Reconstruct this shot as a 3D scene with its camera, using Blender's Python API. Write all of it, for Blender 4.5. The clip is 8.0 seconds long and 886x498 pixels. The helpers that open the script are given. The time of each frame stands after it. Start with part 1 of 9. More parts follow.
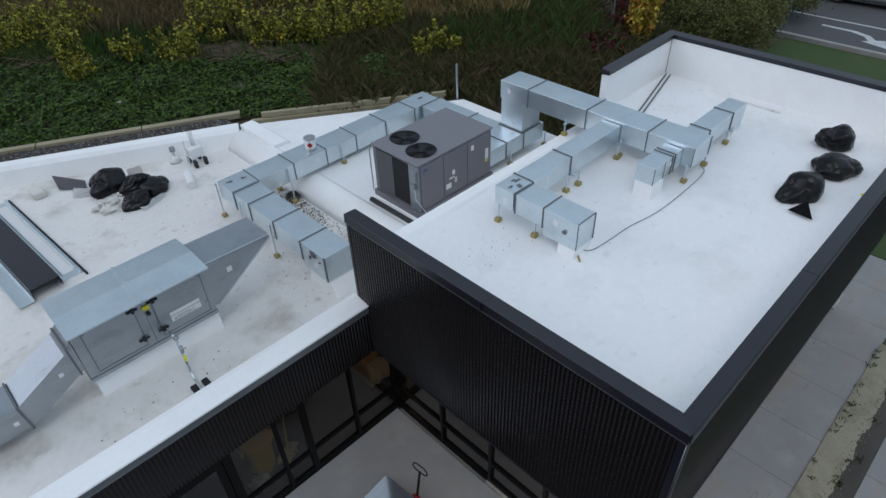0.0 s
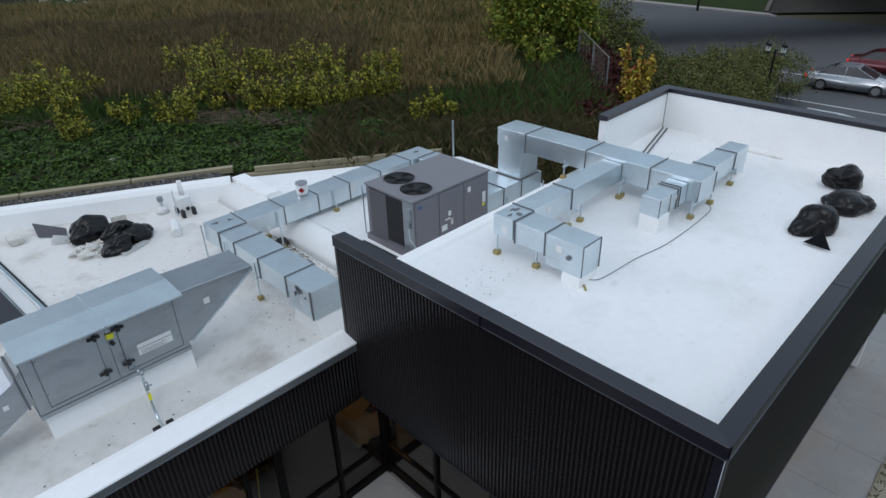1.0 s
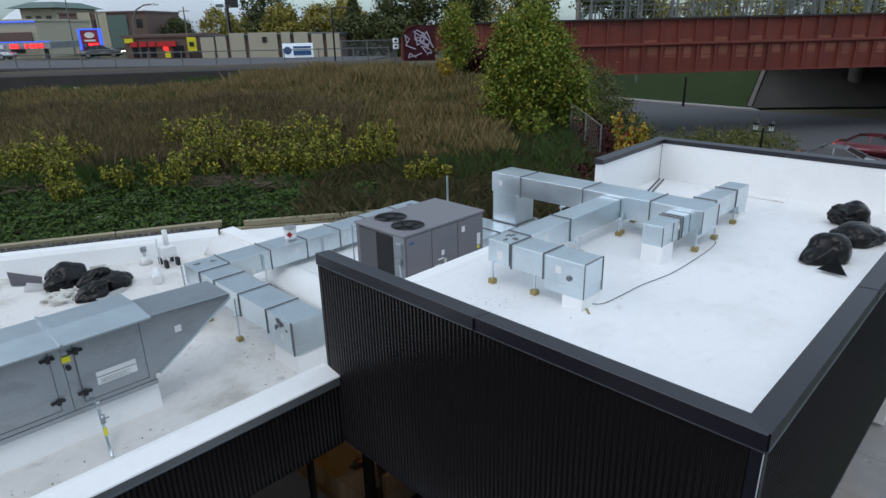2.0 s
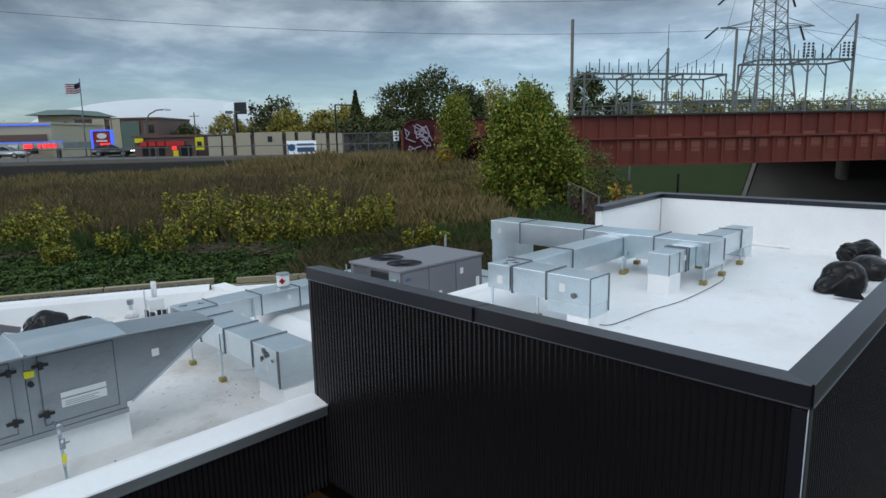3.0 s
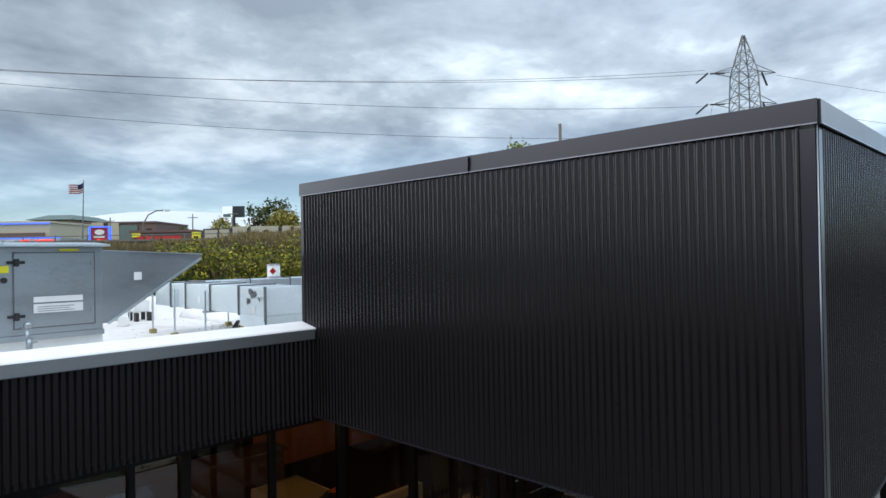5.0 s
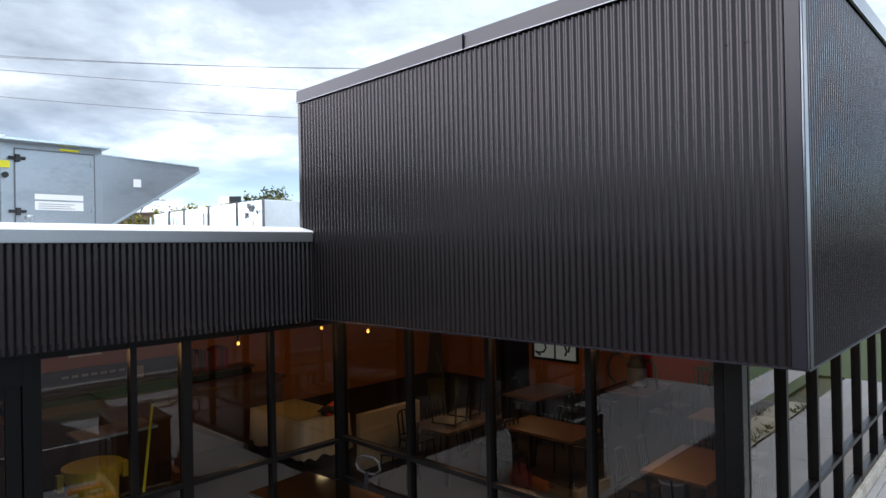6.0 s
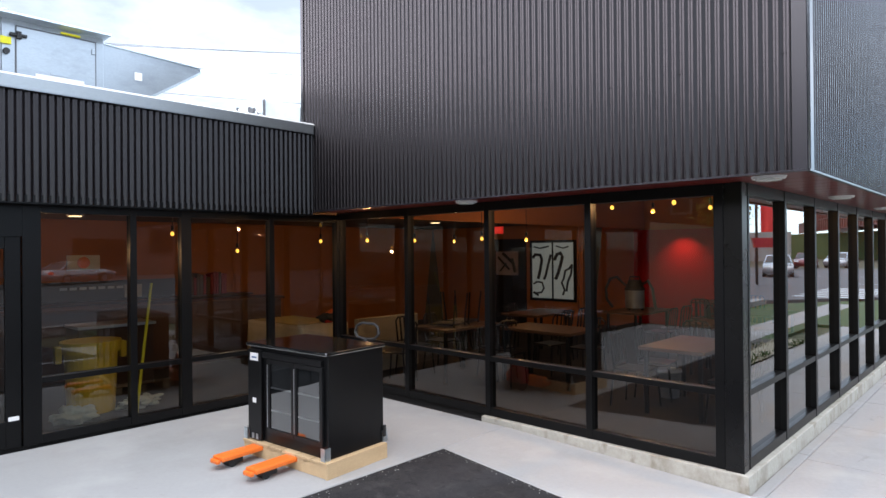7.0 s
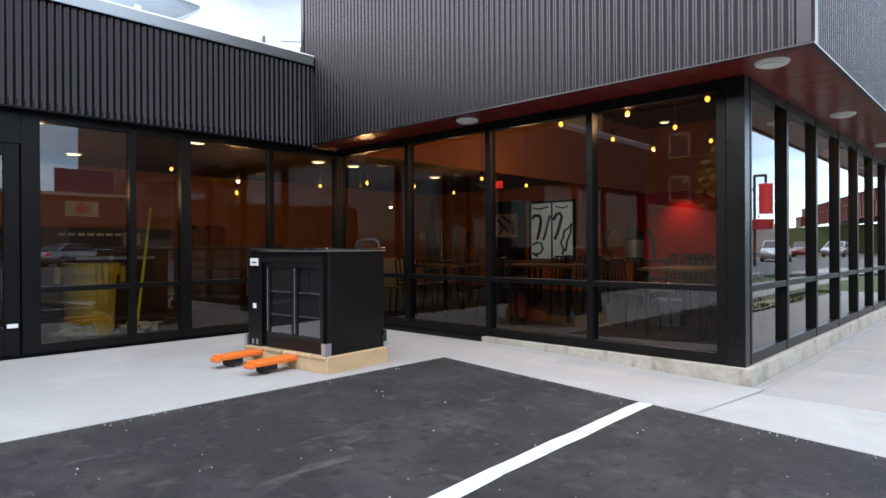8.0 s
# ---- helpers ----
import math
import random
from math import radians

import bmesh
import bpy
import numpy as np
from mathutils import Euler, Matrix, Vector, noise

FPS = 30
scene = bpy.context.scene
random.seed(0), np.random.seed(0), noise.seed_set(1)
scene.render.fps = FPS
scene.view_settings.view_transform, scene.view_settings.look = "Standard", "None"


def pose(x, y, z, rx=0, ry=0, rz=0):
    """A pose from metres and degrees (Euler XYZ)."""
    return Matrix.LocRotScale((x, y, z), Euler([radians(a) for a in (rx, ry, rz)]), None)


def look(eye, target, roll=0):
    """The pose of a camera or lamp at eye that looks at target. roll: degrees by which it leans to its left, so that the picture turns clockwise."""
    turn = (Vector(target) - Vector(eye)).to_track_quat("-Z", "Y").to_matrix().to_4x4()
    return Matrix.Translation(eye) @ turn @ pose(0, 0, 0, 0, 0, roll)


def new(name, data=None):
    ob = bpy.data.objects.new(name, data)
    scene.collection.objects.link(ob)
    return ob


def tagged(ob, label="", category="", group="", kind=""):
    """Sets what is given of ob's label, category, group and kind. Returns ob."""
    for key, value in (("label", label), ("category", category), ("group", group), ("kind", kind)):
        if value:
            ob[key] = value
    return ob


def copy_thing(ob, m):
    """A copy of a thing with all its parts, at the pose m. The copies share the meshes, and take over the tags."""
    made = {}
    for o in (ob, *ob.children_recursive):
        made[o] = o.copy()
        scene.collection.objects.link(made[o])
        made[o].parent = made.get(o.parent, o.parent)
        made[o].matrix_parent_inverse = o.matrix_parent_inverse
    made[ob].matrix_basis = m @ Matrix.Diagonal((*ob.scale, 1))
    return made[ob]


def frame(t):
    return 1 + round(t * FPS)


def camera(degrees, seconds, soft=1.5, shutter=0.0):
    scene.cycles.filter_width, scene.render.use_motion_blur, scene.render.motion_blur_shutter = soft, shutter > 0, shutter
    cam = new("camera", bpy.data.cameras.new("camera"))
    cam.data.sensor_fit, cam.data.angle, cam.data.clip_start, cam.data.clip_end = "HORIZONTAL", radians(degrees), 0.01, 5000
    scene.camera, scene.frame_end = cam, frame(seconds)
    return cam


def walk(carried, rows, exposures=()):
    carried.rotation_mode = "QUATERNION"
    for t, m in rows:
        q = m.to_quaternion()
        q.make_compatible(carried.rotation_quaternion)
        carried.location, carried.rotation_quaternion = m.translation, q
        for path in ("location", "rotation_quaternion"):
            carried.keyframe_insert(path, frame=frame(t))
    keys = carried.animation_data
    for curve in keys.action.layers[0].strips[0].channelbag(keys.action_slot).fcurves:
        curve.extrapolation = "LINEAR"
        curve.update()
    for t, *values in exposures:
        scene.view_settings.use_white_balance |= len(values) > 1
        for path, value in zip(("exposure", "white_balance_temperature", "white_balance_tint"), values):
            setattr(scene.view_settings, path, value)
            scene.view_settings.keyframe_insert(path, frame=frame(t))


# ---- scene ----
SKY_ZENITH = 2.1
cam = camera(71.4, 8.0)
PATH = [
    (0, (-4.633, -1.069, 11.463), (-3.558, 0.068, 10.217), -2.3),
    (0.5, (-4.667, -1.062, 10.762), (-3.517, 0.133, 9.645), -1.9),
    (1, (-4.704, -1.096, 10.047), (-3.487, 0.154, 9.068), -1.6),
    (1.5, (-4.679, -1.111, 9.342), (-3.403, 0.184, 8.509), -1.4),
    (1.7, (-4.660, -1.108, 9.075), (-3.370, 0.197, 8.300), -1.4),
    (3, (-4.596, -1.045, 7.308), (-3.201, 0.343, 6.951), -1.2),
    (3.5, (-4.623, -1.034, 6.68), (-3.212, 0.363, 6.443), -1.1),
    (4, (-4.672, -1.028, 6.043), (-3.247, 0.370, 5.925), -0.9),
    (4.2, (-4.675, -1.030, 5.760), (-3.247, 0.368, 5.690), -0.9),
    (5.3, (-4.722, -1.090, 4.220), (-3.283, 0.299, 4.245), -1.0),
    (5.5, (-4.72, -1.113, 4.013), (-3.283, 0.277, 4.026), -1.0),
    (6, (-4.803, -1.14, 3.334), (-3.359, 0.243, 3.343), -1.2),
    (6.5, (-4.806, -1.134, 2.619), (-3.364, 0.251, 2.629), -0.8),
    (7, (-4.844, -1.105, 1.922), (-3.394, 0.273, 1.928), -0.5),
    (7.5, (-4.853, -1.076, 1.299), (-3.401, 0.3, 1.297), -0.4),
    (8, (-4.857, -1.066, 1.059), (-3.402, 0.307, 1.055), -0.3),
]
walk(cam, [(t, look(eye, goal, lean)) for t, eye, goal, lean in PATH],
     [(0, -0.15, 6200, 13), (1.0, 0.05, 6250, 13), (1.7, 0.18, 6250, 13), (3.0, 0.12, 6350, 11), (3.5, 0.20, 6450, 9), (4.2, 0.36, 6450, 9), (5.3, 0.95, 6450, 15), (6.0, 1.42, 6600, 17), (7.0, 1.82, 6600, 18), (8.0, 1.74, 6600, 17)])

# ---- sky and sun: a dusk overcast, brightest overhead ----
world = bpy.data.worlds.new("world")
scene.world = world
world.use_nodes = True
wt = world.node_tree
wt.nodes.clear()


def wnode(kind, **values):
    n = wt.nodes.new(kind)
    for k, v in values.items():
        n.inputs[k].default_value = v
    return n


w_out = wt.nodes.new("ShaderNodeOutputWorld")
w_bg = wnode("ShaderNodeBackground", Strength=1.0)
w_sky = wt.nodes.new("ShaderNodeTexSky")
w_sky.sky_type, w_sky.sun_disc = "NISHITA", False
w_sky.sun_elevation, w_sky.sun_rotation = radians(60), radians(225)
w_co = wt.nodes.new("ShaderNodeTexCoord")
w_sep = wt.nodes.new("ShaderNodeSeparateXYZ")
wt.links.new(w_co.outputs["Generated"], w_sep.inputs[0])
# clouds lie on a flat layer: directions are divided by their height
w_h = wt.nodes.new("ShaderNodeMath")
w_h.operation = "MAXIMUM"
w_h.inputs[1].default_value = 0.0
wt.links.new(w_sep.outputs["Z"], w_h.inputs[0])
w_h2 = wt.nodes.new("ShaderNodeMath")
w_h2.operation = "ADD"
w_h2.inputs[1].default_value = 0.16
wt.links.new(w_h.outputs[0], w_h2.inputs[0])
w_div = wt.nodes.new("ShaderNodeVectorMath")
w_div.operation = "DIVIDE"
wt.links.new(w_co.outputs["Generated"], w_div.inputs[0])
w_cmb = wt.nodes.new("ShaderNodeCombineXYZ")
for k in range(3):
    wt.links.new(w_h2.outputs[0], w_cmb.inputs[k])
wt.links.new(w_cmb.outputs[0], w_div.inputs[1])
w_flat = wt.nodes.new("ShaderNodeVectorMath")
w_flat.operation = "MULTIPLY"
w_flat.inputs[1].default_value = (1.0, 1.0, 0.0)
wt.links.new(w_div.outputs[0], w_flat.inputs[0])
w_n1 = wnode("ShaderNodeTexNoise", Scale=1.15, Detail=7.0, Roughness=0.56, Distortion=0.35)
w_n2 = wnode("ShaderNodeTexNoise", Scale=3.6, Detail=6.0, Roughness=0.6, Distortion=0.2)
for n in (w_n1, w_n2):
    wt.links.new(w_flat.outputs[0], n.inputs["Vector"])
w_mixn = wt.nodes.new("ShaderNodeMath")
w_mixn.operation = "MULTIPLY_ADD"
w_mixn.inputs[1].default_value = 0.35
wt.links.new(w_n2.outputs["Fac"], w_mixn.inputs[0])
wt.links.new(w_n1.outputs["Fac"], w_mixn.inputs[2])
w_ramp = wt.nodes.new("ShaderNodeValToRGB")
e = w_ramp.color_ramp.elements
e[0].position, e[0].color = 0.52, (0.176, 0.222, 0.270, 1)
e[1].position, e[1].color = 0.86, (0.525, 0.610, 0.660, 1)
m = e.new(0.68)
m.color = (0.275, 0.338, 0.393, 1)
wt.links.new(w_mixn.outputs[0], w_ramp.inputs[0])
# an overcast sky is brighter overhead than at the horizon
w_grad = wt.nodes.new("ShaderNodeMapRange")
w_grad.inputs["From Min"].default_value, w_grad.inputs["From Max"].default_value = 0.15, 0.95
w_grad.inputs["To Min"].default_value, w_grad.inputs["To Max"].default_value = 1.0, SKY_ZENITH
wt.links.new(w_sep.outputs["Z"], w_grad.inputs["Value"])
# the cloud thins towards the east
w_dot = wt.nodes.new("ShaderNodeVectorMath")
w_dot.operation = "DOT_PRODUCT"
w_dot.inputs[1].default_value = (0.699, -0.715, 0.0)
wt.links.new(w_co.outputs["Generated"], w_dot.inputs[0])
w_thin = wt.nodes.new("ShaderNodeMapRange")
w_thin.interpolation_type = "SMOOTHSTEP"
w_thin.inputs["From Min"].default_value, w_thin.inputs["From Max"].default_value = -0.75, 0.75
w_thin.inputs["To Min"].default_value, w_thin.inputs["To Max"].default_value = 0.76, 1.18
wt.links.new(w_dot.outputs["Value"], w_thin.inputs["Value"])
# the afterglow: the cloud in the north-west is brighter and warmer
w_dotw = wt.nodes.new("ShaderNodeVectorMath")
w_dotw.operation = "DOT_PRODUCT"
w_dotw.inputs[1].default_value = (-0.80, 0.60, 0.0)
wt.links.new(w_co.outputs["Generated"], w_dotw.inputs[0])
w_west = wt.nodes.new("ShaderNodeMapRange")
w_west.interpolation_type = "SMOOTHSTEP"
w_west.inputs["From Min"].default_value, w_west.inputs["From Max"].default_value = 0.52, 1.0
w_west.inputs["To Min"].default_value, w_west.inputs["To Max"].default_value = 0.0, 1.0
wt.links.new(w_dotw.outputs["Value"], w_west.inputs["Value"])
w_glow = wt.nodes.new("ShaderNodeMix")
w_glow.data_type = "RGBA"
w_glow.inputs[6].default_value = (1, 1, 1, 1)
w_glow.inputs[7].default_value = (6.6, 5.7, 5.45, 1)
wt.links.new(w_west.outputs[0], w_glow.inputs["Factor"])
# and the cloud breaks up in the south-east, beyond the view
w_east = wt.nodes.new("ShaderNodeMapRange")
w_east.interpolation_type = "SMOOTHSTEP"
w_east.inputs["From Min"].default_value, w_east.inputs["From Max"].default_value = 0.60, 0.96
w_east.inputs["To Min"].default_value, w_east.inputs["To Max"].default_value = 0.0, 1.0
wt.links.new(w_dot.outputs["Value"], w_east.inputs["Value"])
w_break = wt.nodes.new("ShaderNodeMix")
w_break.data_type = "RGBA"
w_break.inputs[7].default_value = (1.75, 1.85, 1.95, 1)
wt.links.new(w_east.outputs[0], w_break.inputs["Factor"])
wt.links.new(w_glow.outputs[2], w_break.inputs[6])
w_both = wt.nodes.new("ShaderNodeMath")
w_both.operation = "MULTIPLY"
wt.links.new(w_grad.outputs[0], w_both.inputs[0])
wt.links.new(w_thin.outputs[0], w_both.inputs[1])
w_mul = wt.nodes.new("ShaderNodeVectorMath")
w_mul.operation = "SCALE"
wt.links.new(w_ramp.outputs["Color"], w_mul.inputs[0])
wt.links.new(w_both.outputs[0], w_mul.inputs["Scale"])
# a paler band low in the sky, where the cloud ends
w_low = wt.nodes.new("ShaderNodeMapRange")
w_low.interpolation_type = "SMOOTHSTEP"
w_low.inputs["From Min"].default_value, w_low.inputs["From Max"].default_value = 0.0, 0.24
w_low.inputs["To Min"].default_value, w_low.inputs["To Max"].default_value = 0.55, 0.0
wt.links.new(w_sep.outputs["Z"], w_low.inputs["Value"])
w_skys = wt.nodes.new("ShaderNodeVectorMath")
w_skys.operation = "SCALE"
w_skys.inputs["Scale"].default_value = 0.14
wt.links.new(w_sky.outputs[0], w_skys.inputs[0])
w_tint = wt.nodes.new("ShaderNodeVectorMath")
w_tint.operation = "MULTIPLY"
w_tint.inputs[1].default_value = (0.80, 1.0, 1.10)
w_lows = wt.nodes.new("ShaderNodeVectorMath")
w_lows.operation = "SCALE"
wt.links.new(w_skys.outputs[0], w_lows.inputs[0])
wt.links.new(w_thin.outputs[0], w_lows.inputs["Scale"])
wt.links.new(w_lows.outputs[0], w_tint.inputs[0])
w_mix = wt.nodes.new("ShaderNodeMix")
w_mix.data_type = "RGBA"
wt.links.new(w_low.outputs[0], w_mix.inputs["Factor"])
wt.links.new(w_mul.outputs[0], w_mix.inputs[6])
wt.links.new(w_tint.outputs[0], w_mix.inputs[7])
w_out_glow = wt.nodes.new("ShaderNodeVectorMath")
w_out_glow.operation = "MULTIPLY"
wt.links.new(w_mix.outputs[2], w_out_glow.inputs[0])
wt.links.new(w_break.outputs[2], w_out_glow.inputs[1])
wt.links.new(w_out_glow.outputs[0], w_bg.inputs["Color"])
wt.links.new(w_bg.outputs[0], w_out.inputs[0])

sun = new("sun", bpy.data.lights.new("sun", "SUN"))
sun.data.energy, sun.data.angle, sun.data.color = 0.5, radians(25), (1.0, 0.95, 0.9)
sun.matrix_world = look((-25, -25, 60), (0, 0, 0))

# ---- materials ----
def mat(name, color, rough=0.6, metal=0.0, vary=0.12, big=1.5, small=25.0, bump=0.05, dirt=None, dirt_amount=0.0, dirt_scale=0.8,
        spec=0.5, coat=0.0, stretch=(1, 1, 1), object_vary=0.0, rough_vary=0.1):
    """A surface with grain at two scales, stains with a shape of their own, and fine relief."""
    ma = bpy.data.materials.new(name)
    ma.use_nodes = True
    nt = ma.node_tree
    b = nt.nodes["Principled BSDF"]
    tc = nt.nodes.new("ShaderNodeTexCoord")
    mp = nt.nodes.new("ShaderNodeMapping")
    mp.inputs["Scale"].default_value = stretch
    nt.links.new(tc.outputs["Object"], mp.inputs[0])
    def noise_tex(scale, detail=4.0, rgh=0.55):
        n = nt.nodes.new("ShaderNodeTexNoise")
        n.inputs["Scale"].default_value, n.inputs["Detail"].default_value, n.inputs["Roughness"].default_value = scale, detail, rgh
        nt.links.new(mp.outputs[0], n.inputs["Vector"])
        return n
    def math_node(op, a, b_, c=None):
        n = nt.nodes.new("ShaderNodeMath")
        n.operation = op
        for k, v in enumerate((a, b_, c)):
            if v is None:
                continue
            if isinstance(v, (int, float)):
                n.inputs[k].default_value = v
            else:
                nt.links.new(v, n.inputs[k])
        return n.outputs[0]
    n1, n2 = noise_tex(big), noise_tex(small)
    s = math_node("ADD", n1.outputs["Fac"], n2.outputs["Fac"])
    gain = math_node("MULTIPLY_ADD", s, 2 * vary, 1 - 2 * vary)
    if object_vary:
        oi = nt.nodes.new("ShaderNodeObjectInfo")
        gain = math_node("MULTIPLY", gain, math_node("MULTIPLY_ADD", oi.outputs["Random"], 2 * object_vary, 1 - object_vary))
    sc = nt.nodes.new("ShaderNodeVectorMath")
    sc.operation = "SCALE"
    sc.inputs[0].default_value = color
    nt.links.new(gain, sc.inputs["Scale"])
    colour = sc.outputs[0]
    if dirt:
        dn = noise_tex(dirt_scale, 7.0, 0.62)
        mr = nt.nodes.new("ShaderNodeMapRange")
        mr.inputs["From Min"].default_value, mr.inputs["From Max"].default_value = 0.52, 0.72
        mr.inputs["To Max"].default_value = dirt_amount
        nt.links.new(dn.outputs["Fac"], mr.inputs["Value"])
        mx = nt.nodes.new("ShaderNodeMix")
        mx.data_type = "RGBA"
        mx.inputs[7].default_value = (*dirt, 1)
        nt.links.new(mr.outputs[0], mx.inputs["Factor"])
        nt.links.new(colour, mx.inputs[6])
        colour = mx.outputs[2]
    nt.links.new(colour, b.inputs["Base Color"])
    nt.links.new(math_node("MULTIPLY_ADD", n1.outputs["Fac"], rough_vary, rough - rough_vary / 2), b.inputs["Roughness"])
    b.inputs["Metallic"].default_value = metal
    b.inputs["Specular IOR Level"].default_value = spec
    b.inputs["Coat Weight"].default_value = coat
    if bump:
        bp = nt.nodes.new("ShaderNodeBump")
        bp.inputs["Strength"].default_value, bp.inputs["Distance"].default_value = min(1.0, bump * 4), 0.01
        nt.links.new(n2.outputs["Fac"], bp.inputs["Height"])
        nt.links.new(bp.outputs[0], b.inputs["Normal"])
    return ma


def worn(ma, color, amount, scale, stretch=(1, 1, 1), lo=0.55, hi=0.70, detail=6.0, rough=None):
    """A second layer of wear over a surface: scuffs, drag marks or spots."""
    nt = ma.node_tree
    b = nt.nodes["Principled BSDF"]
    tc = nt.nodes.new("ShaderNodeTexCoord")
    mp = nt.nodes.new("ShaderNodeMapping")
    mp.inputs["Scale"].default_value = stretch
    mp.inputs["Rotation"].default_value = (0, 0, 0.5)
    nt.links.new(tc.outputs["Object"], mp.inputs[0])
    n = nt.nodes.new("ShaderNodeTexNoise")
    n.inputs["Scale"].default_value, n.inputs["Detail"].default_value, n.inputs["Roughness"].default_value = scale, detail, 0.6
    nt.links.new(mp.outputs[0], n.inputs["Vector"])
    mr = nt.nodes.new("ShaderNodeMapRange")
    mr.inputs["From Min"].default_value, mr.inputs["From Max"].default_value, mr.inputs["To Max"].default_value = lo, hi, amount
    nt.links.new(n.outputs["Fac"], mr.inputs["Value"])
    mx = nt.nodes.new("ShaderNodeMix")
    mx.data_type = "RGBA"
    mx.inputs[7].default_value = (*color, 1)
    nt.links.new(mr.outputs[0], mx.inputs["Factor"])
    nt.links.new(b.inputs["Base Color"].links[0].from_socket, mx.inputs[6])
    nt.links.new(mx.outputs[2], b.inputs["Base Color"])
    return ma


def leafy(name, colors, rough=0.65):
    """Foliage whose colour differs from leaf to leaf."""
    ma = bpy.data.materials.new(name)
    ma.use_nodes = True
    nt = ma.node_tree
    b = nt.nodes["Principled BSDF"]
    g = nt.nodes.new("ShaderNodeNewGeometry")
    r = nt.nodes.new("ShaderNodeValToRGB")
    el = r.color_ramp.elements
    el[0].color, el[1].color = (*colors[0], 1), (*colors[-1], 1)
    for k in range(1, len(colors) - 1):
        el.new(k / (len(colors) - 1)).color = (*colors[k], 1)
    nt.links.new(g.outputs["Random Per Island"], r.inputs[0])
    nt.links.new(r.outputs["Color"], b.inputs["Base Color"])
    b.inputs["Roughness"].default_value = rough
    b.inputs["Specular IOR Level"].default_value = 0.25
    return ma


def glow(name, color, strength):
    ma = bpy.data.materials.new(name)
    ma.use_nodes = True
    b = ma.node_tree.nodes["Principled BSDF"]
    b.inputs["Base Color"].default_value = (*color, 1)
    b.inputs["Emission Color"].default_value = (*color, 1)
    b.inputs["Emission Strength"].default_value = strength
    return ma


def pane_glass(name, tint, gloss=1.0, faces=4):
    """Insulating glass: every face of its sheets gives back a share of the light."""
    ma = bpy.data.materials.new(name)
    ma.use_nodes = True
    nt = ma.node_tree
    nt.nodes.clear()
    out = nt.nodes.new("ShaderNodeOutputMaterial")
    tr = nt.nodes.new("ShaderNodeBsdfTransparent")
    tr.inputs[0].default_value = (*tint, 1)
    gl = nt.nodes.new("ShaderNodeBsdfGlossy")
    gl.inputs["Roughness"].default_value = 0.0
    gl.inputs[0].default_value = (gloss, gloss, gloss, 1)
    fr = nt.nodes.new("ShaderNodeFresnel")
    fr.inputs[0].default_value = 1.52
    mx = nt.nodes.new("ShaderNodeMixShader")
    through_one = nt.nodes.new("ShaderNodeMath")
    through_one.operation = "SUBTRACT"
    through_one.inputs[0].default_value = 1.0
    nt.links.new(fr.outputs[0], through_one.inputs[1])
    through_all = nt.nodes.new("ShaderNodeMath")
    through_all.operation = "POWER"
    through_all.inputs[1].default_value = faces
    nt.links.new(through_one.outputs[0], through_all.inputs[0])
    back = nt.nodes.new("ShaderNodeMath")
    back.operation = "SUBTRACT"
    back.inputs[0].default_value = 1.0
    nt.links.new(through_all.outputs[0], back.inputs[1])
    nt.links.new(back.outputs[0], mx.inputs[0])
    nt.links.new(tr.outputs[0], mx.inputs[1])
    nt.links.new(gl.outputs[0], mx.inputs[2])
    nt.links.new(mx.outputs[0], out.inputs[0])
    return ma


M_MEMBRANE = mat("white_membrane", (0.82, 0.82, 0.815), 0.5, vary=0.05, big=0.35, small=9, bump=0.02, dirt=(0.46, 0.44, 0.38), dirt_amount=0.22, dirt_scale=0.9)
M_MEMBRANE_DIRTY = mat("soiled_white_membrane", (0.72, 0.70, 0.67), 0.6, vary=0.08, big=0.5, small=9, bump=0.03, dirt=(0.30, 0.26, 0.20), dirt_amount=0.55, dirt_scale=0.75)
M_WHITE_WALL = mat("white_parapet_membrane", (0.87, 0.87, 0.86), 0.5, vary=0.04, big=0.6, small=14, bump=0.02, dirt=(0.55, 0.52, 0.46), dirt_amount=0.14)
M_PANEL = mat("dark_bronze_steel", (0.0056, 0.0045, 0.0050), 0.25, metal=0.0, vary=0.10, big=0.7, small=60, bump=0.0, spec=0.56, rough_vary=0.05)
M_PANEL.node_tree.nodes["Principled BSDF"].inputs["Specular Tint"].default_value = (1.0, 0.93, 0.955, 1)
M_COPING = mat("dark_bronze_coping", (0.0098, 0.0092, 0.0150), 0.32, vary=0.06, big=1.0, small=40, bump=0.0, spec=0.6, dirt=(0.04, 0.04, 0.045), dirt_amount=0.15)
M_COPING_GREY = mat("grey_metal_coping", (0.36, 0.38, 0.39), 0.36, metal=0.8, vary=0.08, big=1.2, small=40, bump=0.0)
M_TRIM_EDGE = mat("bare_metal_edge", (0.26, 0.27, 0.29), 0.34, metal=0.9, vary=0.06, bump=0.0)
M_GALV = mat("galvanised_steel", (0.66, 0.735, 0.77), 0.33, metal=0.94, vary=0.10, big=2.6, small=26, bump=0.01, rough_vary=0.12, dirt=(0.40, 0.43, 0.45), dirt_amount=0.25, dirt_scale=1.1)
M_SEAL = mat("dark_duct_sealant", (0.13, 0.135, 0.145), 0.6, vary=0.3, big=6, small=50, bump=0.06)
M_GALV_DARK = mat("weathered_galvanised_cabinet", (0.37, 0.40, 0.425), 0.32, metal=0.78, vary=0.13, big=1.4, small=30, bump=0.01, rough_vary=0.2, dirt=(0.22, 0.235, 0.25), dirt_amount=0.6, dirt_scale=1.3, stretch=(1, 1, 2.2))
